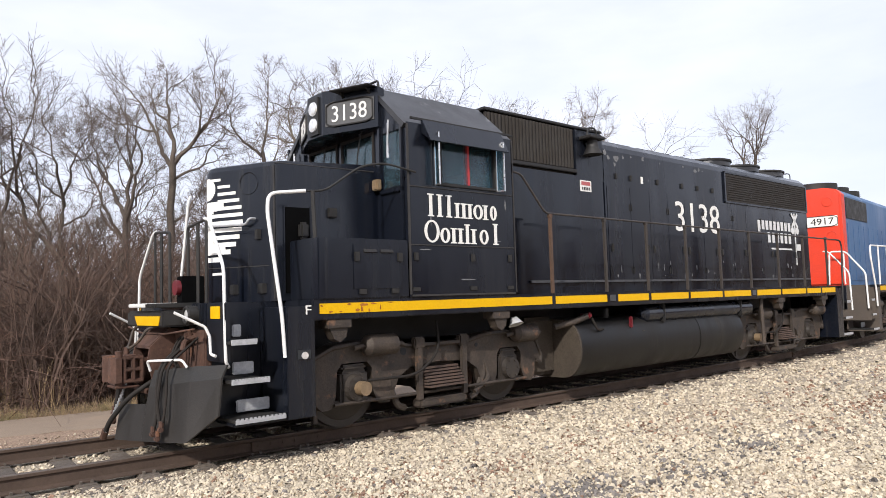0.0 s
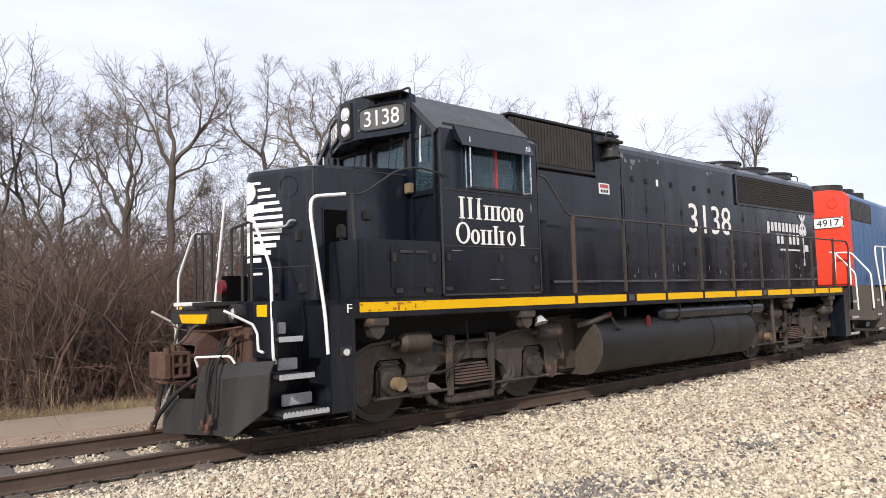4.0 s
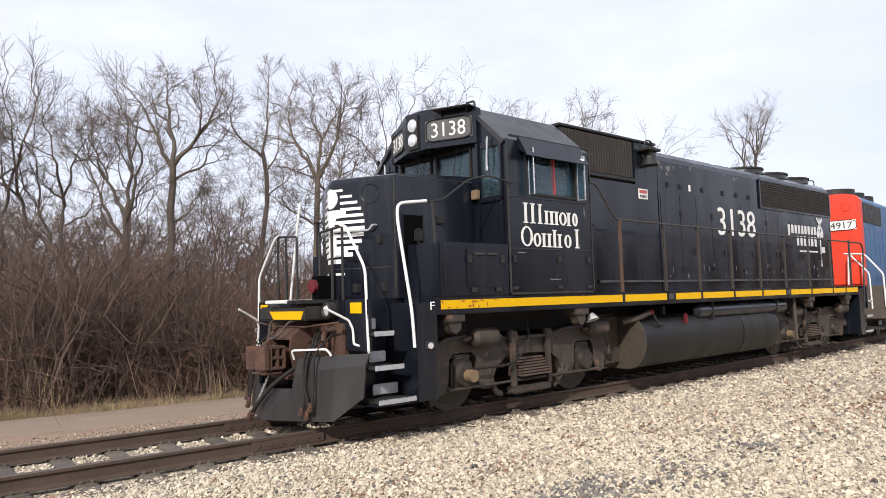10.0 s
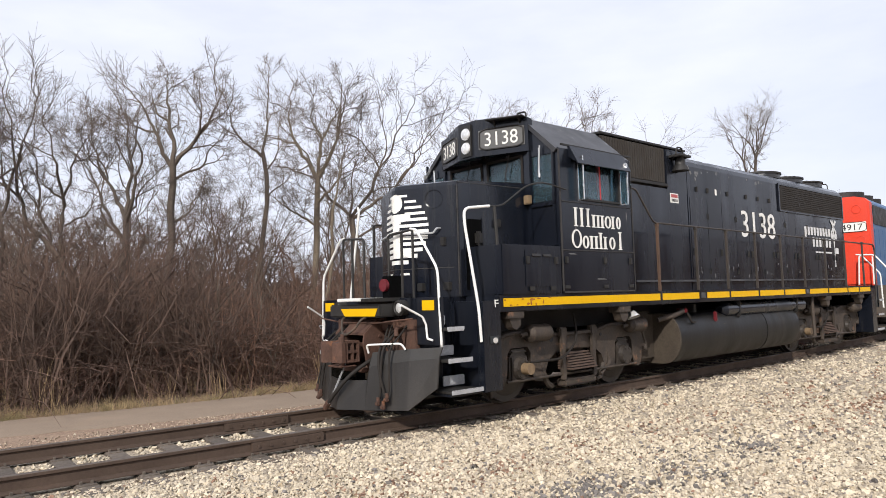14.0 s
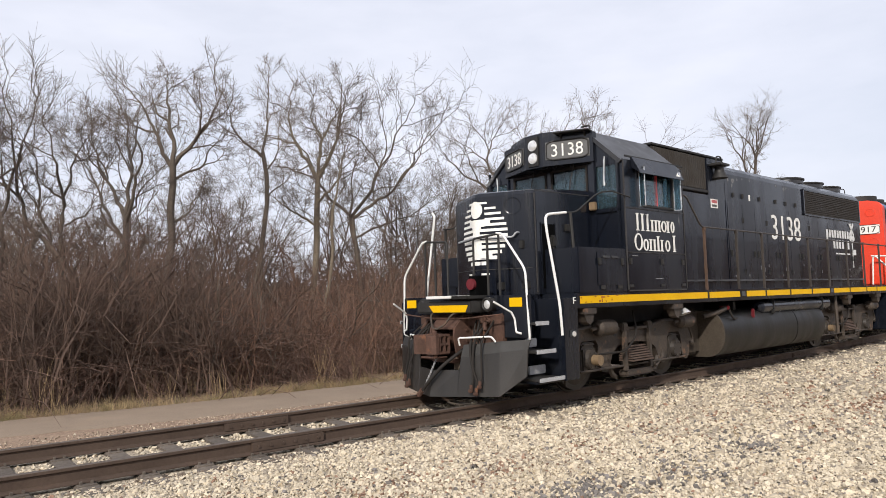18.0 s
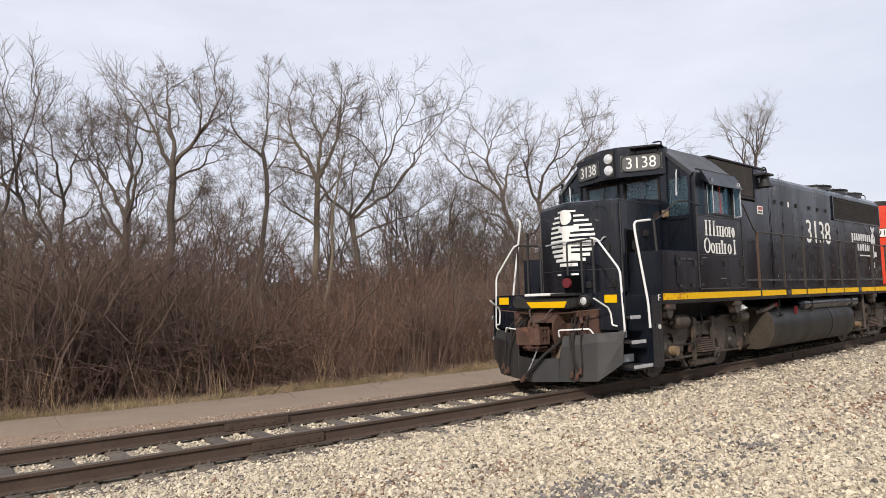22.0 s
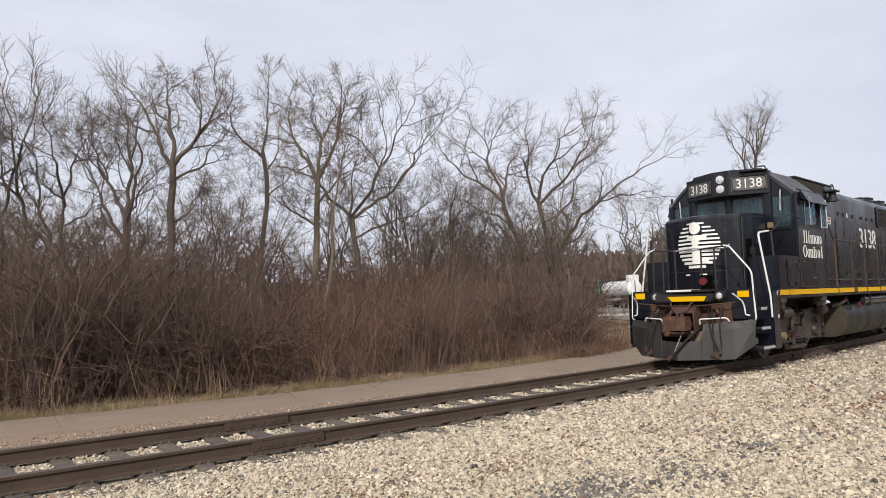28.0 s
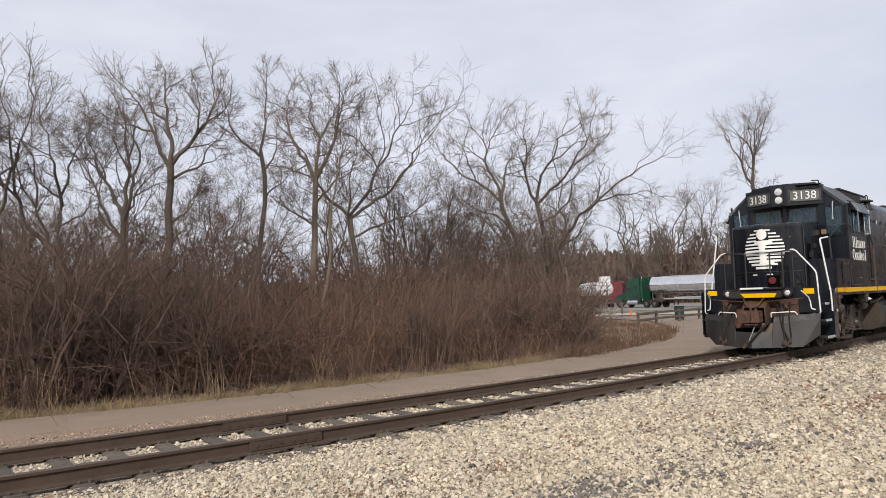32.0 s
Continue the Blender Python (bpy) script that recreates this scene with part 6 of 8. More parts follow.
        slab_part("marker_light", (6.6, min(sy * 0.9, sy * 0.95), 2.58), (6.72, max(sy * 0.9, sy * 0.95), 2.7), D, loco, "", 0.01)
        # brake gear recess in the nose side, its shade painted as a flat black panel
        slab_part("recess_panel", (6.97, min(sy * 0.9, sy * 0.906), 1.66), (7.3, max(sy * 0.9, sy * 0.906), 2.68), M["void"], loco, "flat black panel that paints the shade of a recess", 0.0)
        for x0, x1 in ((6.95, 6.97), (7.3, 7.32)):
            slab_part("recess_rim", (x0, min(sy * 0.9, sy * 0.915), 1.64), (x1, max(sy * 0.9, sy * 0.915), 2.7), K, loco, "", 0.004)
        slab_part("recess_shelf", (6.6, min(sy * 0.9, sy * 1.02), 1.84), (7.05, max(sy * 0.9, sy * 1.02), 1.87), M["white"], loco, "white edged shelf", 0.004)
        slab_part("brake_case", (6.62, min(sy * 0.9, sy * 0.99), 1.87), (6.88, max(sy * 0.9, sy * 0.99), 2.24), M["grime"], loco, "dusty brake gear case", 0.02)
        bm = bmesh.new()
        slab(bm, (7.02, min(sy * 0.9, sy * 1.0), 2.3), (7.14, max(sy * 0.9, sy * 1.0), 2.5), 0.03)
        rod(bm, (7.1, sy * 0.98, 1.9), (7.1, sy * 0.98, 2.3), 0.02)
        rod(bm, (7.04, sy * 0.98, 2.0), (7.04, sy * 0.98, 2.3), 0.025)
        part("hand_brake", bm, D, loco)


def build_front(loco, K, D):
    W = M["white"]
    for sx in (1, -1):
        # end plate: black corners, rusty middle
        x0, x1 = sorted((sx * 8.2, sx * 8.26))
        for sy in (1, -1):
            slab_part("end_plate", (x0, min(sy * 0.93, sy * 1.42), 0.95), (x1, max(sy * 0.93, sy * 1.42), 1.57), K, loco, "", 0.01)
            end_steps(loco, sx, sy, K)
        slab_part("end_plate", (x0, -0.93, 1.28), (x1, 0.93, 1.57), K, loco, "", 0.01)
        slab_part("buffer_beam", (x0, -0.93, 0.55), (x1 + 0.02 * sx, 0.93, 1.28), M["rust"] if sx > 0 else K, loco, "rusty buffer beam", 0.01)
    bm = bmesh.new()
    slab(bm, (8.27, -0.62, 1.32), (8.62, 0.62, 1.5), 0.02)
    part("anticlimber", bm, D, loco, "black anticlimber")
    bm = bmesh.new()
    prism(bm, [(-0.32, 1.44), (0.56, 1.44), (0.5, 1.335), (-0.22, 1.335)], "x", 8.62, 8.626)
    part("front_stripe", bm, M["yellow"], loco, "yellow front stripe")
    slab_part("walkway_edge", (8.2, -0.3, 1.54), (8.7, 0.26, 1.585), W, loco, "white edged end platform", 0.008)
    slab_part("end_tread", (8.2, 0.26, 1.53), (8.68, 0.62, 1.58), D, loco, "black checker plate", 0.008)
    for i in range(12):
        slab_part("tread_rib", (8.672, 0.28 + i * 0.028, 1.535), (8.69, 0.292 + i * 0.028, 1.575), D, loco, "", 0.0)
    for sy in (1, -1):
        slab_part("corner_stripe", (8.262, min(sy * 1.06, sy * 1.3), 1.4), (8.268, max(sy * 1.06, sy * 1.3), 1.53), M["yellow"], loco, "yellow corner patch", 0.0)
        bm = bmesh.new()
        rod(bm, (8.26, sy * 0.73, 1.44), (8.4, sy * 0.73, 1.44), 0.1, 0.11, 20)
        light = part("ditch_light", bm, D, loco, "round ditch light", True)
        rod_part("lens", (8.395, sy * 0.73, 1.44), (8.408, sy * 0.73, 1.44), 0.074, M["lamp"], light, "clear lamp lens", 20, 0.05)
        bm = bmesh.new()
        pipe(bm, [(8.405, sy * 0.73 + 0.086 * math.cos(a), 1.44 + 0.086 * math.sin(a)) for a in np.linspace(0, 2 * math.pi, 25)], 0.014, 6, 0.01)
        part("lamp_rim", bm, D, light)
        # uncoupling lever, white
        pipe_part("uncoupling_lever", [(8.68, sy * 1.14, 1.48), (8.38, sy * 1.2, 1.32), (8.34, sy * 1.22, 1.22), (8.34, sy * 1.24, 1.04), (8.32, sy * 1.32, 1.02)], 0.015, W, loco, "white bent uncoupling lever", 8, 0.02)
        # corner handrails, white
        pipe_part("corner_handrail", [(8.2, sy * 1.36, 0.9), (8.25, sy * 1.41, 0.96), (8.25, sy * 1.37, 1.93), (8.22, sy * 0.92, 2.48), (8.22, sy * 0.8, 2.5)], 0.018, W, loco, "white bent corner handrail", 10, 0.1)
        # end railing
        pipe_part("end_railing", [(8.22, sy * 0.84, 1.56), (8.22, sy * 0.84, 2.49), (8.22, sy * 0.3, 2.45), (8.22, sy * 0.3, 1.56)], 0.018, D, loco, "black pipe end railing", 8, 0.05)
        pipe_part("end_post", [(8.22, sy * 0.6, 1.56), (8.22, sy * 0.6, 2.46)], 0.02, D, loco)
        pipe_part("plow_handle", [(8.68, sy * 0.42, 0.85), (8.72, sy * 0.43, 0.96), (8.52, sy * 0.92, 0.98), (8.48, sy * 0.96, 0.9)], 0.014, W, loco, "white grab handle on the plow", 8, 0.04)
        pipe_part("nose_handrail", [(7.28, sy * 1.4, 2.8), (7.05, sy * 1.4, 2.82), (6.6, sy * 1.48, 3.14), (6.3, sy * 1.54, 3.2), (5.86, sy * 1.6, 3.12)], 0.013, D, loco, "", 8, 0.12)
        pipe_part("handrail_post", [(7.2, sy * 1.48, 1.57), (7.22, sy * 1.42, 2.8)], 0.024, D, loco)
    pipe_part("stair_handrail", [(7.63, 1.5, 0.96), (7.66, 1.5, 1.4), (7.76, 1.38, 2.55), (7.72, 1.34, 2.75), (7.3, 1.4, 2.8)], 0.021, W, loco, "white stair handrail", 10, 0.12)
    pipe_part("stair_handrail", [(7.72, -1.5, 0.96), (7.7, -1.42, 1.7), (7.64, -1.24, 3.0), (7.55, -1.4, 3.08)], 0.02, W, loco, "white upright stair pole", 8, 0.08)
    rod_part("red_marker", (8.36, 0.4, 1.75), (8.41, 0.4, 1.75), 0.085, M["redglass"], loco, "round red marker lens", 20)
    slab_part("marker_box", (8.1, 0.32, 1.57), (8.36, 0.49, 1.88), M["void"], loco, "black marker box", 0.01)
    # draft pocket: side gussets, sloping top plate and carrier
    R = M["rust"]
    for sy in (1, -1):
        bm = bmesh.new()
        prism(bm, [(8.26, 1.3), (8.42, 1.3), (8.64, 1.1), (8.66, 0.98), (8.6, 0.66), (8.26, 0.56)], "y", *sorted((sy * 0.25, sy * 0.28)))
        part("pocket_gusset", bm, R, loco, "rusty gusset plate")
        for z in (0.74, 0.9, 1.06):
            rod_part("pocket_bolt", (8.4, sy * 0.27, z), (8.4, sy * 0.3, z), 0.022, R, loco, "", 6)
    bm = bmesh.new()
    prism(bm, [(8.4, 1.31), (8.42, 1.31), (8.64, 1.11), (8.64, 1.08)], "y", -0.25, 0.25)
    part("pocket_cover", bm, R, loco, "rusty sloping cover plate")
    slab_part("coupler_carrier", (8.3, -0.25, 0.58), (8.66, 0.25, 0.64), R, loco, "", 0.012)
    slab_part("beam_stiffener", (8.27, -0.62, 1.12), (8.36, 0.62, 1.28), R, loco, "", 0.03)
    slab_part("drain_plate", (8.5, 0.1, 0.47), (8.52, 0.44, 0.7), M["tan_steel"], loco, "pale tan plate behind the plow", 0.004)
    # black sheet under the draft pocket, standing in for the shade there
    slab_part("pocket_shade", (8.28, -0.44, 0.3), (8.3, 0.44, 0.56), M["void"], loco, "", 0.0)
    for sx in (1, -1):
        def span(x0, x1, y0, y1, z0, z1):
            return (min(sx * x0, sx * x1), y0, z0), (max(sx * x0, sx * x1), y1, z1)
        head = slab_part("coupler", *span(8.7, 8.84, -0.2, 0.15, 0.71, 1.02), R, loco, "rusty knuckle coupler with a slotted head", 0.03)
        slab_part("shank", *span(8.3, 8.72, -0.09, 0.09, 0.75, 0.97), R, head, "", 0.025)
        for z in (0.72, 0.845, 0.975):
            slab_part("frame_bar", *span(8.68, 8.9, 0.15, 0.22, z, z + 0.045), R, head, "", 0.012)
        for x in (8.68, 8.77, 8.865):
            slab_part("frame_bar", *span(x, x + 0.04, 0.15, 0.222, 0.72, 1.02), R, head, "", 0.012)
        bm = bmesh.new()
        prism(bm, [(sx * 8.9, 0.08), (sx * 8.95, 0.03), (sx * 9.015, 0.05), (sx * 9.02, 0.17), (sx * 8.98, 0.235), (sx * 8.92, 0.23)], "z", 0.73, 1.0)
        part("knuckle", bm, R, head, "worn rusty knuckle")
        bm = bmesh.new()
        prism(bm, [(sx * 8.8, -0.2), (sx * 8.99, -0.27), (sx * 9.0, -0.22), (sx * 8.88, -0.1), (sx * 8.84, 0.0), (sx * 8.8, 0.0)], "z", 0.72, 1.01)
        part("guard_arm", bm, R, head)
        rod_part("knuckle_pin", (sx * 8.93, 0.15, 0.67), (sx * 8.93, 0.15, 1.07), 0.04, R, head)
        slab_part("bottom_shelf", *span(8.72, 8.98, -0.14, 0.2, 0.665, 0.69), R, head, "", 0.01)
        rod_part("lock_lifter", (sx * 8.8, -0.02, 1.02), (sx * 8.8, -0.02, 1.1), 0.03, R, head)
    # snow plow: two folded blades that meet in front, cut away round the coupler, a dark flap leaning back along the top
    for sy in (1, -1):
        def plate(name, top, bot, mat, label):
            bm = bmesh.new()
            rows = [[bm.verts.new((x + dx, sy * y, z)) for x, y, z in line] for dx in (0.0, -0.02) for line in (top, bot)]
            n = len(top) - 1
            for a, b in ((rows[0], rows[1]), (rows[3], rows[2])):
                for i in range(n):
                    bm.faces.new((a[i], a[i + 1], b[i + 1], b[i]))
            for a, b in ((rows[0], rows[2]), (rows[3], rows[1])):
                for i in range(n):
                    bm.faces.new((a[i], b[i], b[i + 1], a[i + 1]))
            for i in (0, n):
                bm.faces.new((rows[0][i], rows[1][i], rows[3][i], rows[2][i]))
            bmesh.ops.recalc_face_normals(bm, faces=bm.faces)
            part(name, bm, mat, loco, label)
        fold = [(8.3, 1.405, 0.8), (8.48, 1.03, 0.76), (8.66, 0.6, 0.7), (8.71, 0.47, 0.68)]
        plate("plow_blade", fold + [(8.73, 0.44, 0.5), (8.86, 0.0, 0.48)], [(8.33, 1.39, 0.42), (8.54, 1.06, 0.14), (8.72, 0.6, 0.12), (8.775, 0.47, 0.116), (8.785, 0.44, 0.115), (8.93, 0.0, 0.1)], M["plow"],
              "scuffed grey steel snow plow blade")
        plate("plow_flap", [(8.24, 1.41, 0.93), (8.42, 1.02, 0.91), (8.6, 0.6, 0.87), (8.65, 0.47, 0.86)], [(x + 0.002, y, z - 0.004) for x, y, z in fold], D, "black upper flap of the plow")
        slab_part("plow_brace", (7.9, sy * 1.0 - 0.03, 0.25), (8.38, sy * 1.0 + 0.03, 0.7), K, loco, "", 0.01)
        # pairs of slack hoses with their couplings
        for y0, y1, z1, r in ((0.58, 0.8, 0.2, 0.018), (0.66, 0.72, 0.24, 0.018), (0.8, 0.86, 0.3, 0.014)):
            bm = bmesh.new()
            pts = [(8.27, sy * (y0 - 0.06), 1.2), (8.44, sy * y0, 1.08), (8.64, sy * (y0 + 0.02), 0.92), (8.73 - 0.28 * (y0 - 0.5), sy * (y0 * 0.6 + y1 * 0.4), 0.62), (8.78 - 0.26 * (y1 - 0.5), sy * y1, z1 + 0.1), (8.8 - 0.26 * (y1 - 0.5), sy * (y1 - 0.02), z1)]
            pipe(bm, pts, r, 8, 0.14)
            hose = part("brake_hose", bm, M["rubber"], loco, "hanging rubber hose", True)
            bm = bmesh.new()
            e = Vector(pts[-1])
            rod(bm, e + Vector((0, 0, 0.06)), e, 0.026, sides=8)
            slab(bm, e + Vector((-0.02, -0.05, -0.05)), e + Vector((0.03, 0.03, 0.0)), 0.012)
            part("hose_coupling", bm, M["rust"], hose, "rusty hose coupling")
        for k, y in enumerate((0.5, 0.57)):
            pipe_part("cable", [(8.27, sy * (y - 0.1), 1.26), (8.42, sy * y, 1.16), (8.5, sy * (y + 0.03), 1.0), (8.44, sy * (y + 0.08), 0.86)], 0.014, M["rubber"], loco, "", 6, 0.1)
        pipe_part("hose_valve", [(8.27, sy * 0.66, 1.2), (8.4, sy * 0.66, 1.16), (8.44, sy * 0.72, 1.06)], 0.03, R, loco, "rusty angle cock", 8, 0.05)
    pipe_part("train_line_hose", [(8.36, 0.36, 0.86), (8.66, 0.34, 0.72), (8.86, 0.22, 0.56), (8.99, 0.02, 0.3), (9.0, -0.1, 0.17)], 0.027, M["rubber"], loco, "thick black air brake hose", 10, 0.2)
    rod_part("hose_coupling", (9.0, -0.08, 0.2), (9.0, -0.17, 0.11), 0.04, R, loco, "", 8)
    bm = bmesh.new()
    a, b = Vector((8.84, 0.1, 0.7)), Vector((9.0, -0.06, 0.2))
    for i in range(16):
        p = a.lerp(b, i / 15)
        slab(bm, p + Vector((-0.011, -0.004 - 0.007 * (i % 2), -0.02)), p + Vector((0.011, 0.004 + 0.007 * (i % 2), 0.02)), 0.003)
    part("hose_chain", bm, M["alloy"], loco, "thin bright hose chain")
    pipe_part("lever_rod", [(8.46, -1.1, 1.3), (8.52, -0.4, 1.24), (8.52, 0.4, 1.24), (8.46, 1.1, 1.3)], 0.011, R, loco, "thin rusty uncoupling rod")
    for y, w in ((-0.26, 0.2), (0.26, 0.24)):
        pipe_part("cable_loop", [(8.56, y, 1.33), (8.66, y * 0.9, 1.3), (8.72, y * 0.6, 1.16), (8.78, y * 0.15, 1.09), (8.8, -0.02, 1.1)], 0.016, M["grime"], loco, "", 7, 0.1)


def build_side_gear(loco, K, D):
    for sy in (1, -1):
        # side handrail and posts
        pipe_part("side_handrail", [(4.02, sy * 1.5, 3.32), (3.85, sy * 1.5, 3.3), (3.35, sy * 1.5, 2.76), (-7.2, sy * 1.5, 2.71), (-7.6, sy * 1.5, 2.71)], 0.017, M["railing"], loco, "thin worn handrail", 8, 0.1)
        for i, x in enumerate((3.25, 1.93, 0.75, -0.51, -1.75, -2.98, -4.28, -5.58, -6.9)):
            bm = bmesh.new()
            slab(bm, (x - 0.03, sy * 1.5 - 0.018, 1.36), (x + 0.03, sy * 1.5 + 0.018, 2.7), 0.006)
            rod(bm, (x, sy * 1.5 - 0.025, 2.72), (x, sy * 1.5 + 0.025, 2.72), 0.035)
            part("handrail_post", bm, M["rust_post"] if i == 0 else M["railing"], loco, "rusty handrail post" if i == 0 else "")
        slab_part("kick_rail", (-7.3, min(sy * 0.92, sy * 0.95), 1.74), (3.1, max(sy * 0.92, sy * 0.95), 1.78), M["grey_line"], loco, "", 0.003)
        pipe_part("rear_stair_rail", [(-7.66, sy * 1.53, 0.97), (-7.68, sy * 1.53, 1.4), (-7.9, sy * 1.5, 2.55), (-7.85, sy * 1.48, 2.7), (-7.5, sy * 1.5, 2.71)], 0.021, D, loco, "", 8, 0.12)
        pipe_part("corner_handrail", [(-8.42, sy * 1.47, 0.93), (-8.42, sy * 1.45, 1.9), (-8.42, sy * 0.98, 2.46), (-8.42, sy * 0.85, 2.48)], 0.021, M["white"], loco, "white bent corner handrail", 8, 0.1)
        # air reservoir under the sill
        bm = bmesh.new()
        rod(bm, (0.66, sy * 1.28, 1.165), (-3.1, sy * 1.28, 1.165), 0.16, sides=24)
        rod(bm, (0.66, sy * 1.28, 1.165), (0.78, sy * 1.28, 1.165), 0.16, 0.07, 24)
        rod(bm, (-3.22, sy * 1.28, 1.165), (-3.1, sy * 1.28, 1.165), 0.08, 0.16, 24)
        part("air_reservoir", bm, K, loco, "long black air reservoir", True)
        for x in (0.2, -2.6):
            slab_part("reservoir_strap", (x - 0.03, sy * 1.28 - 0.168, 1.0), (x + 0.03, sy * 1.28 + 0.168, 1.34), D, loco, "", 0.02)
        # red cut-out handles and filler
        for x, z, h in ((2.3, 1.16, 0.09), (1.2, 0.95, 0.2)):
            bm = bmesh.new()
            slab(bm, (x - 0.035, sy * 1.42 - 0.03, z), (x + 0.035, sy * 1.42 + 0.03, z + h), 0.02)
            rod(bm, (x, sy * 1.25, z + 0.05), (x, sy * 1.42, z + 0.05), 0.03)
            part("cutoff_handle", bm, M["redglass"], loco, "red emergency fuel cut-off handle")
        pipe_part("filler_pipe", [(2.9, sy * 1.2, 1.05), (2.6, sy * 1.35, 1.12), (2.3, sy * 1.38, 1.2)], 0.05, M["grime"], loco, "", 10)
        pipe_part("gauge_hose", [(2.25, sy * 1.42, 1.16), (2.15, sy * 1.46, 0.96), (2.0, sy * 1.44, 0.98)], 0.02, M["rubber"], loco)
        bm = bmesh.new()
        slab(bm, (0.84, sy * 1.43 - 0.02, 0.72), (0.94, sy * 1.43 + 0.02, 0.92), 0.03)
        part("fuel_gauge", bm, M["grime"], loco)
        pipe_part("drain_pipe", [(-3.55, sy * 1.4, 1.34), (-3.55, sy * 1.42, 0.4)], 0.04, M["grime"], loco)
        slab_part("step_light", (7.5, min(sy * 1.53, sy * 1.545), 0.93), (7.34, max(sy * 1.53, sy * 1.545), 1.03), M["inside"], loco, "", 0.004)
        rod_part("lamp_lens", (7.42, sy * 1.54, 0.97), (7.42, sy * 1.56, 0.97), 0.04, M["lamp"], loco, "small clear step light", 12)
        rod_part("ground_light", (4.0, sy * 1.4, 1.24), (4.0, sy * 1.44, 1.14), 0.05, M["lamp"], loco, "round white underframe light", 16, 0.11)
        lettering(loco, "F", 7.36, sy * 1.537, 1.46, 0.1, 0.07, M["letter"], "white letter F", sy, None, "front_mark", 0.002)
    # fuel tank: rounded belly between two end plates
    out = []
    for i in range(29):
        a = math.pi * (-0.5 + i / 28 * 1.0)
        out.append((1.06 + 0.42 * math.copysign(abs(math.cos(a)) ** 0.75, math.cos(a)), 0.7 + 0.45 * math.sin(a)))
    prof = out + [(-y, z) for y, z in out[::-1]]
    bm = bmesh.new()
    prism(bm, prof, "x", -2.55, 2.6)
    tank = part("fuel_tank", bm, M["tank"], loco, "long rounded dusty fuel tank", True)
    bm = bmesh.new()
    prism(bm, [(y * 1.005, 0.7 + (z - 0.7) * 1.01) for y, z in prof], "x", 2.6, 2.64)
    slab(bm, (2.6, -0.95, 0.3), (3.3, 0.95, 1.2), 0.06)
    part("tank_end", bm, M["tank_end"], loco, "rust-stained tan tank end")
    for x in (-0.9,):
        bm = bmesh.new()
        pipe(bm, [(x, y * 1.002, z) for y, z in out], 0.009, 5, 0.01)
        part("weld_seam", bm, M["tank"], tank)
    for x in (1.55, -0.6):
        slab_part("tank_strap", (x - 0.05, -1.2, 1.14), (x + 0.05, 1.2, 1.3), D, loco, "", 0.01)


M["tank_end"] = material("rust_stained_tank_end", (0.062, 0.048, 0.033), 0.85, second=(0.036, 0.027, 0.02), scale=2.4, grain=40, grain_amount=0.3, bump=0.1, third=(0.115, 0.09, 0.055), third_scale=2.5, third_cut=0.66)
# wear on the cab's edge beads, and the painted highlight on the nose edges
M["edge_wear_and_highlight"] = material("worn_and_lit_edge", (0.018, 0.017, 0.017), 0.5, second=(0.05, 0.045, 0.04), scale=7, grain=40, bump=0.05)
M["rust_post"] = material("rusty_post", (0.11, 0.06, 0.036), 0.8, second=(0.05, 0.034, 0.026), scale=6, grain=40, bump=0.1)
M["grey_line"] = material("scuffed_grey_edge", (0.085, 0.085, 0.09), 0.6, second=(0.03, 0.03, 0.03), scale=2, grain=30, bump=0.0)


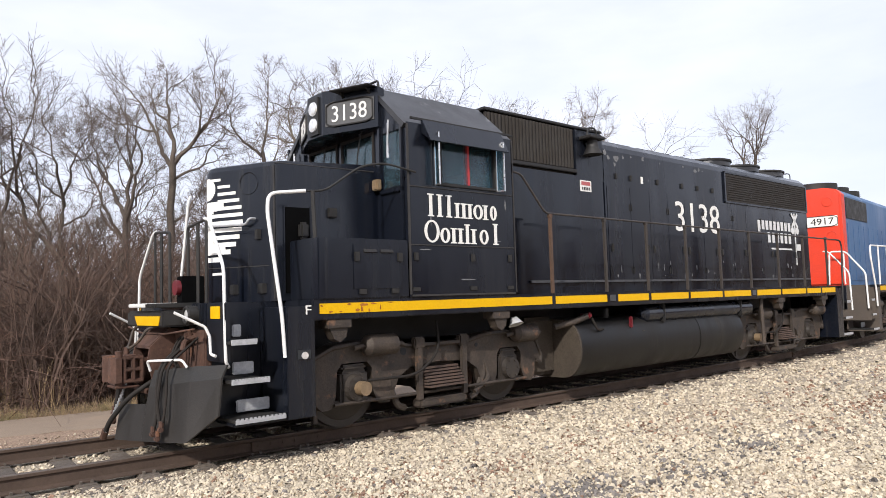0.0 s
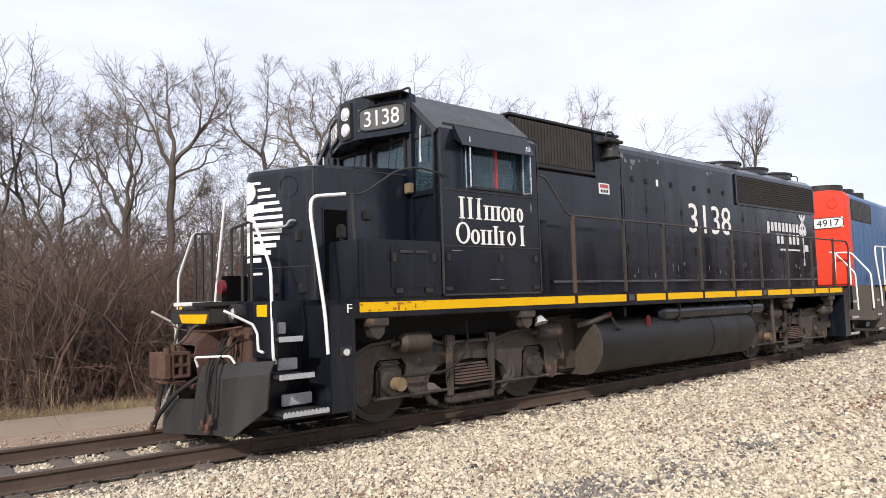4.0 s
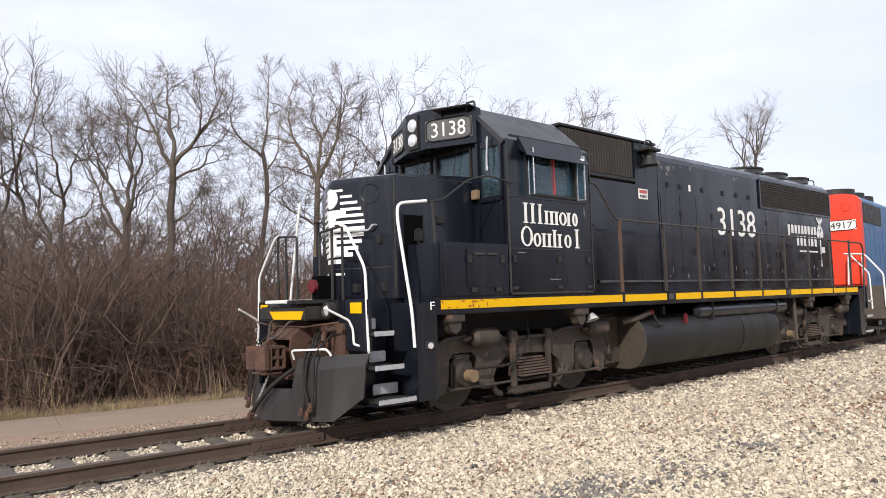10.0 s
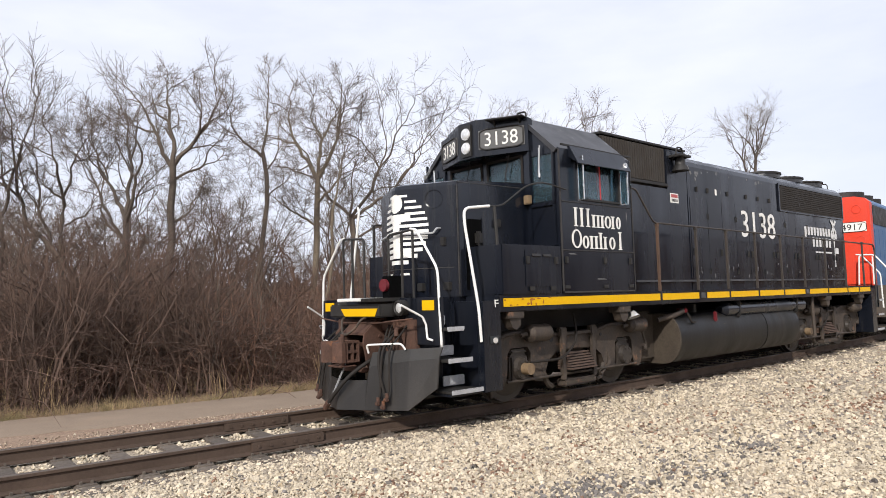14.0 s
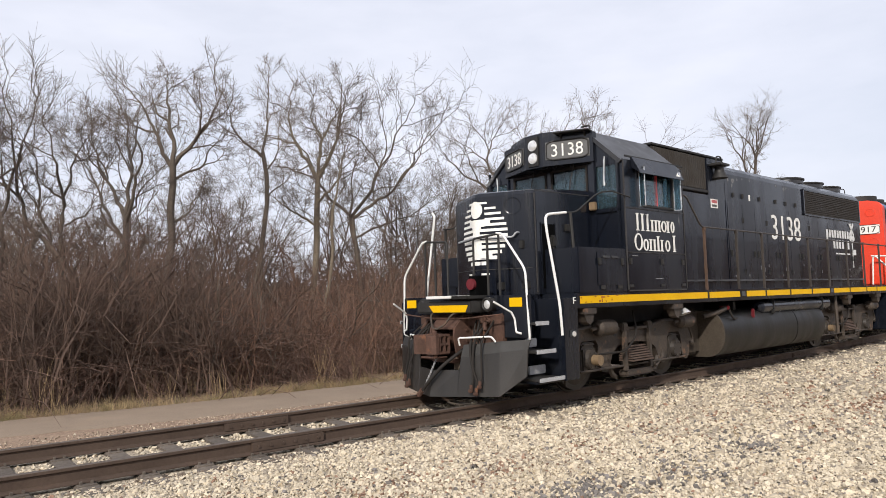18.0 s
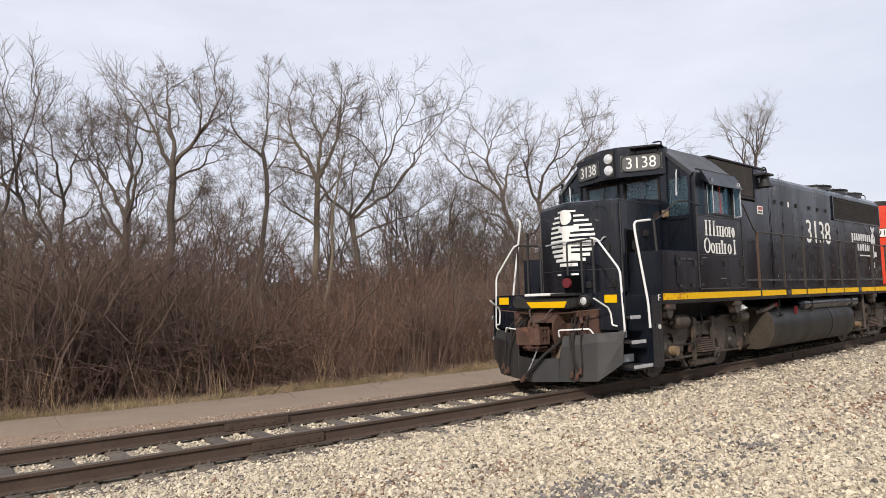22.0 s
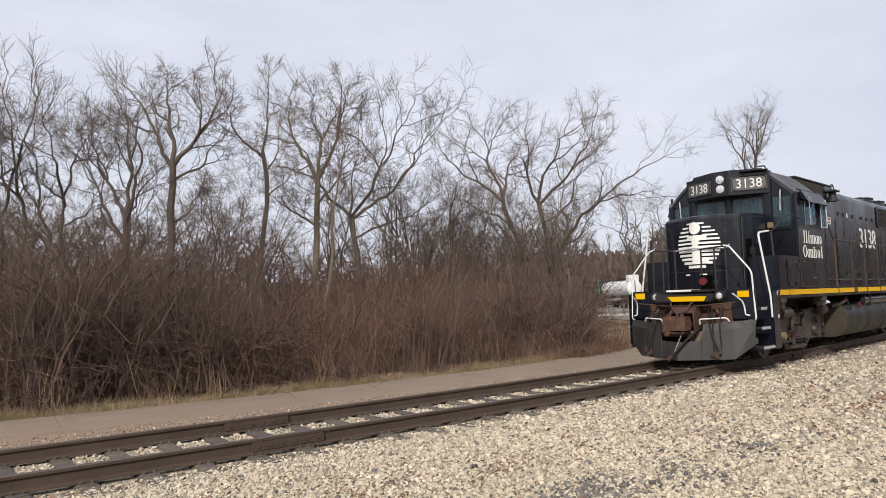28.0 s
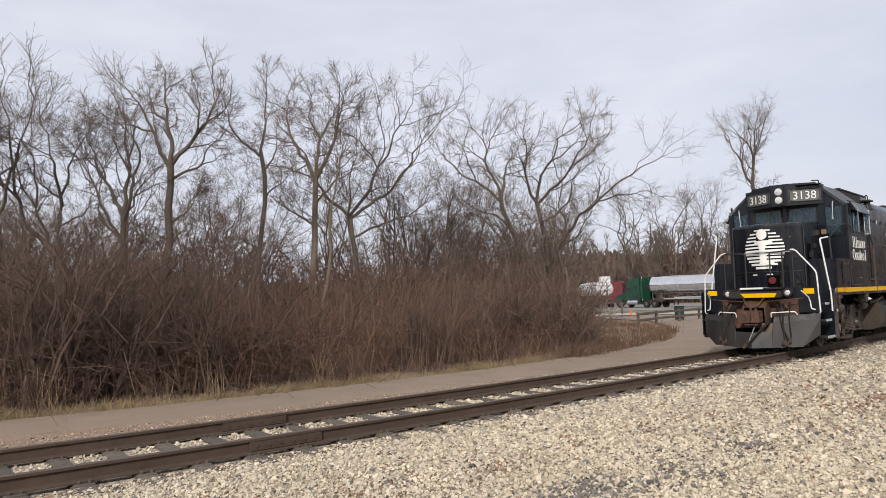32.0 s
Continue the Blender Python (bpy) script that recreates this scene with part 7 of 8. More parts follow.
def build_trailing_unit():
    """The blue unit with the red hood end, coupled behind; x forward, towards the lead unit."""
    loco = thing("locomotive", riding(4.114 + 18.05), "blue diesel locomotive with a bright red hood end, coupled behind", "locomotive")
    K, D, B, W = M["black"], M["black_dull"], M["blue"], M["white"]
    for sx in (1, -1):
        slab_part("end_platform", (min(sx * 7.3, sx * 8.3), -0.86, 1.36), (max(sx * 7.3, sx * 8.3), 0.86, 1.57), K, loco, "", 0.012)
    slab_part("centre_sill", (-7.0, -0.55, 1.0), (7.0, 0.55, 1.34), D, loco, "", 0.02)
    bm = bmesh.new()
    slab(bm, (-7.3, -1.53, 1.34), (7.3, 1.53, 1.57), 0.012)
    part("underframe", bm, K, loco, "black frame and sill")
    prof = [(-0.9, 1.57), (0.9, 1.57), (0.9, 4.16), (0.78, 4.3), (0.5, 4.37), (-0.5, 4.37), (-0.78, 4.3), (-0.9, 4.16)]
    bm = bmesh.new()
    prism(bm, prof, "x", -3.6, 7.9)
    part("long_hood", bm, B, loco, "blue painted engine hood")
    bm = bmesh.new()
    prism(bm, [(y * 1.004, 1.57 + (z - 1.57) * 1.002) for y, z in prof], "x", 7.72, 8.13)
    es = [e for e in bm.edges if all(v.co.x > 8 for v in e.verts)]
    bmesh.ops.bevel(bm, geom=es, offset=0.05, segments=2, affect="EDGES")
    end = part("hood_end", bm, M["red"], loco, "bright red hood end")
    for y, z in ((0.55, 3.96), (0.62, 2.98)):
        bm = bmesh.new()
        pipe(bm, [(8.135, y + 0.13 * math.cos(a), z + 0.13 * math.sin(a)) for a in np.linspace(0, 2 * math.pi, 21)], 0.01, 5, 0.01)
        part("round_cover_rim", bm, M["red"], end)
    bm = bmesh.new()
    slab(bm, (8.125, -0.2, 3.26), (8.14, 0.8, 3.56), 0.007)
    board = part("number_board", bm, M["letter"], loco, "white number board with dark digits")
    lettering(board, "4917", 0, 0, 0, 0.19, 0.6, D, "dark digits", 1, pose(8.142, 0.4, 3.41, 90, 0, 90))
    bm = bmesh.new()
    pipe(bm, [(8.142, 0.3 + 0.5 * math.copysign(min(1, abs(math.cos(a)) * 1.15), math.cos(a)), 3.41 + 0.15 * math.copysign(min(1, abs(math.sin(a)) * 1.3), math.sin(a))) for a in np.linspace(0, 2 * math.pi, 29)], 0.01, 5, 0.01)
    part("board_rim", bm, D, loco)
    for sy in (1, -1):
        yo = sy * 0.9
        slab_part("radiator_screen", (5.2, min(yo, yo + sy * 0.02), 3.5), (7.66, max(yo, yo + sy * 0.02), 4.1), D, loco, "black radiator screen", 0.006)
        x, k = 7.6, 0
        while x > -3.2:
            slab_part("hood_door", (x - 0.6, min(yo, yo + sy * 0.012), 1.7), (x - 0.02, max(yo, yo + sy * 0.012), 3.35), B, loco, "", 0.005)
            x -= 0.62
        pipe_part("corner_handrail", [(8.42, sy * 1.47, 0.93), (8.42, sy * 1.45, 1.9), (8.42, sy * 1.0, 2.5), (8.42, sy * 0.6, 2.52), (8.42, sy * 0.55, 1.6)], 0.024, W, loco, "white bent corner handrail", 8, 0.1)
        pipe_part("corner_handrail", [(8.42, sy * 0.95, 2.45), (8.42, sy * 0.95, 1.6)], 0.022, W, loco)
        pipe_part("stair_handrail", [(7.66, sy * 1.53, 0.97), (7.68, sy * 1.53, 1.4), (7.95, sy * 1.5, 2.35), (7.85, sy * 1.48, 2.66), (5.0, sy * 1.5, 2.71), (-7.0, sy * 1.5, 2.71)], 0.024, W, loco, "white side handrail", 8, 0.12)
        for x in (7.0, 5.9, 4.6, 3.3, 2.0, 0.7, -0.6, -1.9, -3.2, -4.5, -5.8, -7.0):
            pipe_part("handrail_post", [(x, sy * 1.5, 1.57), (x, sy * 1.5, 2.7)], 0.022, W, loco, "white handrail post")
        slab_part("sill_stripe", (-7.2, sy * 1.532 - (0.003 if sy < 0 else 0), 1.4), (7.2, sy * 1.532 + (0.003 if sy > 0 else 0), 1.53), M["yellow"], loco, "yellow sill stripe", 0.0)
        for sx in (1, -1):
            end_steps(loco, sx, sy, M["tank_end_dark"])
        slab_part("cab_side", (-5.7, min(sy * 1.5, sy * 1.55), 1.57), (-3.7, max(sy * 1.5, sy * 1.55), 3.8), B, loco)
    for x in (7.2, 5.9, 4.6):
        rod_part("radiator_fan", (x, 0, 4.36), (x, 0, 4.58), 0.62, D, loco, "round roof fan", 32)
    for sx in (1, -1):
        bm = bmesh.new()
        slab(bm, (min(sx * 8.3, sx * 8.36), -1.5, 0.6), (max(sx * 8.3, sx * 8.36), 1.5, 1.57), 0.01)
        part("end_plate", bm, M["tank_end_dark"], loco)
        bm = bmesh.new()
        slab(bm, (min(sx * 8.4, sx * 8.8), -0.08, 0.78), (max(sx * 8.4, sx * 8.8), 0.08, 0.96), 0.02)
        slab(bm, (min(sx * 8.78, sx * 9.02), -0.2, 0.72), (max(sx * 8.78, sx * 9.02), -0.02, 1.02), 0.03)
        part("coupler", bm, M["rust"], loco, "rusty knuckle coupler")
    bm = bmesh.new()
    prism(bm, [(-1.5, 1.57), (1.5, 1.57), (1.5, 3.75), (0.85, 4.4), (-0.85, 4.4), (-1.5, 3.75)], "x", -5.7, -3.7)
    part("cab", bm, B, loco)
    bm = bmesh.new()
    slab(bm, (-7.5, -0.9, 1.57), (-5.7, 0.9, 3.2), 0.08)
    part("short_hood", bm, B, loco)
    bm = bmesh.new()
    slab(bm, (-2.6, -1.3, 0.3), (2.6, 1.3, 1.15), 0.2)
    part("fuel_tank", bm, M["tank"], loco, "dusty fuel tank")
    frames = [bogie(loco, x, t, M) for x, t in ((5.182, 1.8), (-5.182, -1.8))]
    return loco, [w for _, ws in frames for w in ws]


M["tank_end_dark"] = material("dusty_dark_plates", (0.06, 0.048, 0.04), 0.8, second=(0.1, 0.08, 0.062), scale=3, grain=40, bump=0.1)
lead_unit, lead_wheels = build_locomotive()
trailing_unit, trailing_wheels = build_trailing_unit()


# ---- the road beyond the trail, with its traffic ----
M["concrete"] = material("pale_concrete", (0.42, 0.38, 0.33), 0.9, second=(0.34, 0.31, 0.27), scale=0.5, grain=20, bump=0.1)
M["road"] = material("grey_road_asphalt", (0.24, 0.22, 0.2), 0.9, second=(0.19, 0.175, 0.16), scale=0.4, grain=20, bump=0.1)
M["meadow"] = material("mown_winter_grass", (0.2, 0.17, 0.075), 0.95, second=(0.13, 0.13, 0.045), scale=0.3, grain=6, grain_amount=0.4, bump=0.4)
M["island"] = material("brown_dry_weeds", (0.165, 0.093, 0.058), 0.95, second=(0.075, 0.05, 0.034), scale=0.8, grain=8, grain_amount=0.5, bump=0.6)
M["board_wood"] = material("grey_weathered_wood", (0.14, 0.115, 0.092), 0.9, second=(0.09, 0.07, 0.056), scale=5, grain=30, bump=0.3)
M["bend_brush"] = material("pale_bare_stems", (0.15, 0.1, 0.076), 0.95, second=(0.08, 0.051, 0.04), scale=0.7, grain=6, bump=0.0, per_island=0.45)
M["green"] = material("green_truck_paint", (0.003, 0.055, 0.027), 0.2, second=(0.004, 0.04, 0.021), scale=1, grain=20, bump=0.0)
M["bin_green"] = material("dark_green_plastic", (0.012, 0.045, 0.032), 0.6, grain=20, bump=0.0)
M["orange"] = material("orange_plastic", (0.85, 0.16, 0.02), 0.6, grain=20, bump=0.0)
M["polished"] = material("polished_aluminium", (0.78, 0.78, 0.79), 0.13, 0.95, second=(0.72, 0.72, 0.73), scale=0.6, grain=2, grain_amount=0.06, bump=0.0)
M["tank_white"] = material("white_tank_paint", (0.72, 0.72, 0.7), 0.4, second=(0.6, 0.6, 0.58), scale=1.2, grain=20, bump=0.0)
M["dull_rim"] = material("dull_wheel_rim", (0.13, 0.128, 0.125), 0.5, 0.4, second=(0.06, 0.058, 0.055), scale=3, grain=20, bump=0.0)
M["truck_red"] = material("red_truck_paint", (0.14, 0.013, 0.024), 0.35, grain=20, bump=0.0)

sheet("side_road", [(6.2, 22.6), (9.2, 22.2), (13.6, 27.5), (15.4, 34.0), (17.2, 41.0), (20.5, 49.0), (27, 57), (27, 61.5), (19, 58.5), (12, 59.5), (12, 55.8), (14.0, 47.5), (12.9, 40.5), (11.2, 33.5), (9.4, 28.8)],
      -0.362, M["asphalt"], "pale asphalt side road that joins the trail", "road")
sheet("concrete_road", [(8, 62), (60, 55), (60, 61), (8, 69)], -0.372, M["concrete"], "pale concrete roadway", "road")
sheet("grass_strip", [(6, 69.05), (60, 61.05), (60, 68), (6, 78)], -0.376, M["meadow"], "mown winter grass strip", "grass")
sheet("far_road", [(-20, 112), (8, 79), (60, 68.1), (75, 80), (30, 122), (-20, 150)], -0.38, M["road"], "grey asphalt of the far road", "road")


def ellipse_tank(bm, x0, x1, ry, rz, z, n=28, dish=0.25):
    """A tank lying along x with dished ends."""
    prof = [(ry * math.cos(2 * math.pi * i / n), z + rz * math.sin(2 * math.pi * i / n)) for i in range(n)]
    rings = []
    for x, k in ((x0, 0.0), (x0 + dish * 0.1, 0.55), (x0 + dish * 0.45, 0.88), (x0 + dish, 1.0), (x1 - dish, 1.0), (x1 - dish * 0.45, 0.88), (x1 - dish * 0.1, 0.55), (x1, 0.0)):
        rings.append([bm.verts.new((x, y * max(k, 0.02), z + (zz - z) * max(k, 0.02))) for y, zz in prof])
    for a, b in zip(rings, rings[1:]):
        for i in range(n):
            bm.faces.new((a[i], a[(i + 1) % n], b[(i + 1) % n], b[i]))
    bm.faces.new(rings[0]), bm.faces.new(rings[-1])
    bmesh.ops.recalc_face_normals(bm, faces=bm.faces)


def road_wheel(parent, x, y, r=0.5, w=0.28):
    bm = bmesh.new()
    s = 1 if y > 0 else -1
    rod(bm, (0, -w / 2, 0), (0, w / 2, 0), r, sides=28)
    tyre = part("wheel", bm, M["rubber"], parent, "black rubber tyre", True)
    tyre.location = (x, y, r)
    bm = bmesh.new()
    rod(bm, (0, s * w * 0.4, 0), (0, s * (w * 0.5 + 0.012), 0), r * 0.56, r * 0.5, 20)
    rod(bm, (0, s * w * 0.5, 0), (0, s * (w * 0.5 + 0.06), 0), r * 0.2, r * 0.16, 12)
    part("rim", bm, M["dull_rim"], tyre, "dull grey wheel rim", True)
    return tyre


def build_tractor(parent, paint, x_front):
    """Cab, bonnet, frame and wheels of a lorry, its front at x_front, x forward."""
    x = x_front
    bm = bmesh.new()
    prism(bm, [(x - 0.05, 0.75), (x, 1.2), (x - 0.1, 1.65), (x - 1.75, 1.95), (x - 1.75, 0.75)], "y", -0.95, 0.95)
    bmesh.ops.bevel(bm, geom=list(bm.edges), offset=0.08, segments=2, affect="EDGES")
    part("bonnet", bm, paint, parent, "", True)
    bm = bmesh.new()
    prism(bm, [(x - 1.75, 0.85), (x - 1.75, 1.95), (x - 2.2, 2.95), (x - 2.8, 3.75), (x - 4.6, 3.9), (x - 4.6, 0.85)], "y", -1.15, 1.15)
    bmesh.ops.bevel(bm, geom=list(bm.edges), offset=0.1, segments=2, affect="EDGES")
    cab = part("cab", bm, paint, parent, "painted lorry cab with sleeper", True)
    for sy in (1, -1):
        slab_part("side_window", (x - 2.95, min(sy * 1.15, sy * 1.16), 1.98), (x - 2.2, max(sy * 1.15, sy * 1.16), 2.6), M["inside"], cab, "dark side window", 0.0)
        slab_part("sleeper_window", (x - 4.1, min(sy * 1.15, sy * 1.16), 2.3), (x - 3.5, max(sy * 1.15, sy * 1.16), 2.8), M["inside"], cab, "dark sleeper window", 0.0)
        slab_part("side_fairing", (x - 5.0, min(sy * 1.05, sy * 1.14), 1.2), (x - 4.62, max(sy * 1.05, sy * 1.14), 3.7), paint, cab, "", 0.02)
        slab_part("locker_door", (x - 4.4, min(sy * 1.15, sy * 1.158), 1.1), (x - 3.3, max(sy * 1.15, sy * 1.158), 1.6), M["inside"], cab, "dark locker door", 0.0)
        slab_part("door_line", (x - 3.05, min(sy * 1.15, sy * 1.156), 0.95), (x - 3.02, max(sy * 1.15, sy * 1.156), 2.7), M["inside"], cab, "", 0.0)
        slab_part("mirror", (x - 1.9, min(sy * 1.25, sy * 1.45), 1.95), (x - 1.8, max(sy * 1.25, sy * 1.45), 2.45), M["inside"], cab, "", 0.02)
        rod_part("exhaust_pipe", (x - 4.75, sy * 0.95, 0.9), (x - 4.75, sy * 0.95, 3.95), 0.07, M["chrome"], parent, "bright exhaust pipe", 10)
        bm = bmesh.new()
        rod(bm, (x - 2.4, sy * 0.98, 0.72), (x - 4.1, sy * 0.98, 0.72), 0.3, sides=20)
        part("fuel_tank", bm, M["polished"], parent, "polished round fuel tank", True)
        bm = bmesh.new()
        slab(bm, (x - 1.6, sy * 1.0 - 0.14, 0.95), (x - 0.35, sy * 1.0 + 0.14, 1.12), 0.05)
        part("mudguard", bm, paint, parent)
    slab_part("rear_window", (x - 4.62, -0.6, 2.3), (x - 4.59, 0.6, 2.9), M["inside"], cab, "dark rear window", 0.0)
    for ry_ in (-0.8, -0.4, 0.0, 0.4, 0.8):
        slab_part("roof_light", (x - 2.95, ry_ - 0.05, 3.77), (x - 2.85, ry_ + 0.05, 3.81), M["orange"], cab, "small amber roof light", 0.02)
    slab_part("windscreen", (x - 2.06, -0.95, 2.02), (x - 1.9, 0.95, 2.7), M["inside"], cab, "dark windscreen", 0.02)
    slab_part("bumper", (x - 0.1, -1.15, 0.35), (x + 0.08, 1.15, 0.7), M["chrome"], parent, "", 0.04)
    slab_part("chassis", (x - 7.4, -0.45, 0.7), (x - 0.3, 0.45, 0.98), M["grime"], parent, "", 0.02)
    for xx in (x - 0.95, x - 5.5, x - 6.8):
        for y in (1.0, -1.0):
            road_wheel(parent, xx, y)


def build_trailer(parent, x0, x1, mat, ry, rz, z, rear_box):
    bm = bmesh.new()
    ellipse_tank(bm, x1, x0, ry, rz, z)
    tank = part("tank", bm, mat, parent, "long shiny cylindrical tank", True)
    n = 6
    for i in range(1, n):
        bm = bmesh.new()
        xx = x1 + (x0 - x1) * i / n
        pipe(bm, [(xx, ry * 1.005 * math.cos(a), z + rz * 1.005 * math.sin(a)) for a in np.linspace(0, 2 * math.pi, 25)], 0.025, 5, 0.01)
        part("tank_band", bm, M["alloy"], tank)
    slab_part("catwalk", (x1 + 1.5, -0.25, z + rz - 0.02), (x0 - 1.5, 0.25, z + rz + 0.06), M["alloy"], parent, "", 0.01)
    slab_part("trailer_frame", (x1 + 0.3, -0.5, 0.95), (x0 - 0.4, 0.5, 1.15), M["grime"], parent, "", 0.02)
    for sy in (1, -1):
        slab_part("side_rail", (x1 + 4.0, min(sy * 1.0, sy * 1.1), 1.02), (x0 - 2.0, max(sy * 1.0, sy * 1.1), 1.12), M["alloy"], parent, "", 0.01)
        slab_part("landing_leg", (x0 - 3.2, min(sy * 0.5, sy * 0.62), 0.3), (x0 - 3.05, max(sy * 0.5, sy * 0.62), 1.0), M["grime"], parent, "", 0.01)
        slab_part("hose_tray", (x1 + 3.0, min(sy * 0.9, sy * 1.15), 1.15), (x0 - 3.4, max(sy * 0.9, sy * 1.15), 1.3), M["alloy"], parent, "", 0.03)
    for xx in (x1 + 1.1, x1 + 2.4):
        for y in (1.0, -1.0):
            road_wheel(parent, xx, y)
    slab_part("rear_bumper", (x1 - 0.1, -1.1, 0.5), (x1 + 0.1, 1.1, 0.85), M["rust"], parent, "rusty rear bumper", 0.02)
    if rear_box:
        slab_part("tail_frame", (x1 - 0.05, -1.0, 1.0), (x1 + 0.6, 1.0, 1.25), M["rust"], parent, "rusty tail frame", 0.02)
        slab_part("manhole_box", (x1 + 0.3, -0.66, z + rz - 0.3), (x1 + 1.5, 0.66, z + rz + 0.72), mat, parent, "white box on top of the tank", 0.05)
        slab_part("rear_ladder", (x1 - 0.06, -0.06, 1.0), (x1 - 0.02, 0.06, z + rz), M["inside"], parent, "", 0.01)


def build_tank_lorry(paint, tank_mat, label, rear_box, ry=0.98, rz=0.98, z=2.6):
    """A tank lorry, its front bumper at x = 0."""
    lorry = thing("tank_truck", Matrix(), label, "truck", "trucks on the far road")
    build_tractor(lorry, paint, 0.0)
    build_trailer(lorry, -5.9, -17.4, tank_mat, ry, rz, z, rear_box)
    return lorry


green_lorry = thing("tractor_truck", Matrix(), "green lorry tractor with sleeper cab", "truck", "trucks on the far road")
build_tractor(green_lorry, M["green"], 0.0)
tank_trailer = thing("tank_trailer", Matrix(), "polished aluminium tank trailer behind the green lorry", "trailer")
build_trailer(tank_trailer, 0.4, -11.4, M["polished"], 1.12, 1.05, 2.8, False)
white_lorry = build_tank_lorry(M["green"], M["tank_white"], "lorry with a white tank trailer seen from behind", True)
red_lorry = thing("box_truck", Matrix(), "dark red lorry on the far road", "truck")
build_tractor(red_lorry, M["truck_red"], 0.0)
slab_part("cargo_box", (-9.0, -1.2, 1.0), (-4.9, 1.2, 3.6), M["truck_red"], red_lorry, "dark red cargo box", 0.03)
for xx in (-8.2,):
    for y in (1.0, -1.0):
        road_wheel(red_lorry, xx, y)


def roadside():
    # wooden guard fences
    def fence(a, b, posts, h=0.85, rails=2):
        a, b = Vector((*a, -0.42)), Vector((*b, -0.42))
        fe = thing("wooden_fence", Matrix(), "low weathered wooden guard fence", "fence", "guard fences by the side road")
        for i in range(posts):
            p = a.lerp(b, i / max(1, posts - 1))
            slab_part("post", p + Vector((-0.07, -0.07, -0.1)), p + Vector((0.07, 0.07, h)), M["board_wood"], fe, "", 0.012)
        d = (b - a).normalized()
        for k in range(rails):
            bm = bmesh.new()
            m = Matrix.Translation((a + b) / 2 + Vector((0, -0.09, h * (0.88 - 0.42 * k)))) @ pose(0, 0, 0, 0, 0, math.degrees(math.atan2(d.y, d.x)))
            slab(bm, (-(b - a).length / 2 - 0.15, -0.025, -0.07), ((b - a).length / 2 + 0.15, 0.025, 0.07), 0.008, m)
            part("rail_board", bm, M["board_wood"], fe)
    fence((11.04, 39.6), (12.93, 42.4), 2)
    fence((12.95, 42.45), (19.8, 50.5), 4, 0.85, 2)
    fence((16.65, 65.0), (16.7, 65.3), 1, 1.1, 0)
    for x, y in ((17.5, 74.5), (20.2, 89.0)):
        sign = thing("sign_post", pose(x, y, -0.42), "thin bare metal sign post on the grass", "post")
        rod_part("pole", (0, 0, 0), (0, 0, 2.3), 0.04, M["board_wood"], sign)
    bin_ = thing("litter_bin", pose(16.1, 47.6, -0.36, 0, 0, 8), "dark green litter bin beside the fence", "bin")
    bm = bmesh.new()
    prism(bm, [(-0.22, 0.0), (0.22, 0.0), (0.26, 0.85), (-0.26, 0.85)], "y", -0.22, 0.22)
    part("bin_body", bm, M["bin_green"], bin_)
    slab_part("bin_lid", (-0.28, -0.26, 0.85), (0.28, 0.26, 0.93), M["bin_green"], bin_, "", 0.03)
    cone = thing("traffic_cone", pose(16.2, 60.3, -0.372), "orange traffic cone on the pale road", "traffic cone")
    slab_part("cone_base", (-0.14, -0.14, 0), (0.14, 0.14, 0.03), M["orange"], cone, "", 0.01)
    rod_part("cone_body", (0, 0, 0.04), (0, 0, 0.48), 0.1, M["orange"], cone, "", 18, 0.03)
    # brown weeds on the island between trail and side road
    rng = np.random.default_rng(31)
    tuft = [[(np.array([shoot(rng, np.array([*rng.normal(0, 0.16, 2), 0]), np.array([*rng.normal(0, 0.4, 2), 1]), rng.uniform(0.12, 0.5), 0.008, 0.003, 3, 0.2, -0.05)[0] for _ in range(10)]),
              np.tile([0.008, 0.006, 0.003], (10, 1)))] for _ in range(4)]
    n = 1100
    y = 21.5 + 24.0 * rng.random(n) ** 1.3
    lo, hi = 0.155 * y - 0.4, np.interp(y, [21.5, 24.5, 28.5, 33.0, 40.5, 46], [4.4, 6.6, 9.2, 11.0, 12.7, 10.5])
    x = lo + (hi - lo) * rng.random(n)
    planted("island_weeds", tuft, np.stack([x, y, np.full(n, -0.43), rng.uniform(0, 6.28, n), rng.uniform(0.5, 1.15, n), rng.integers(0, 4, n)], 1)[::2], M["island"], "brown dry weeds on the bank beside the side road", "weeds")
    near = np.stack([x, y, np.full(n, -0.43), rng.uniform(0, 6.28, n), rng.uniform(0.4, 1.3, n), rng.integers(0, 4, n)], 1)[1::2]
    planted("edge_weeds", tuft, near[(hi - x)[1::2] < 1.1 * rng.random(len(near)) + 0.4], M["island"], "brown weeds at the edge of the side road", "weeds")
    bush = [shrub_shoots(rng, 11, 2.9, 0.6, 5, 1.25) for _ in range(3)]
    n = 56
    cy = rng.uniform(23.5, 33.0, n)
    planted("corner_thicket", bush, np.stack([cy * (0.04 + 0.15 * rng.random(n) ** 0.8), cy, np.full(n, -0.43), rng.uniform(0, 6.28, n), rng.uniform(0.7, 1.25, n), rng.integers(0, 3, n)], 1),
            M["bend_brush"], "thicket of pale bare stems at the bend of the trail", "brush")


roadside()


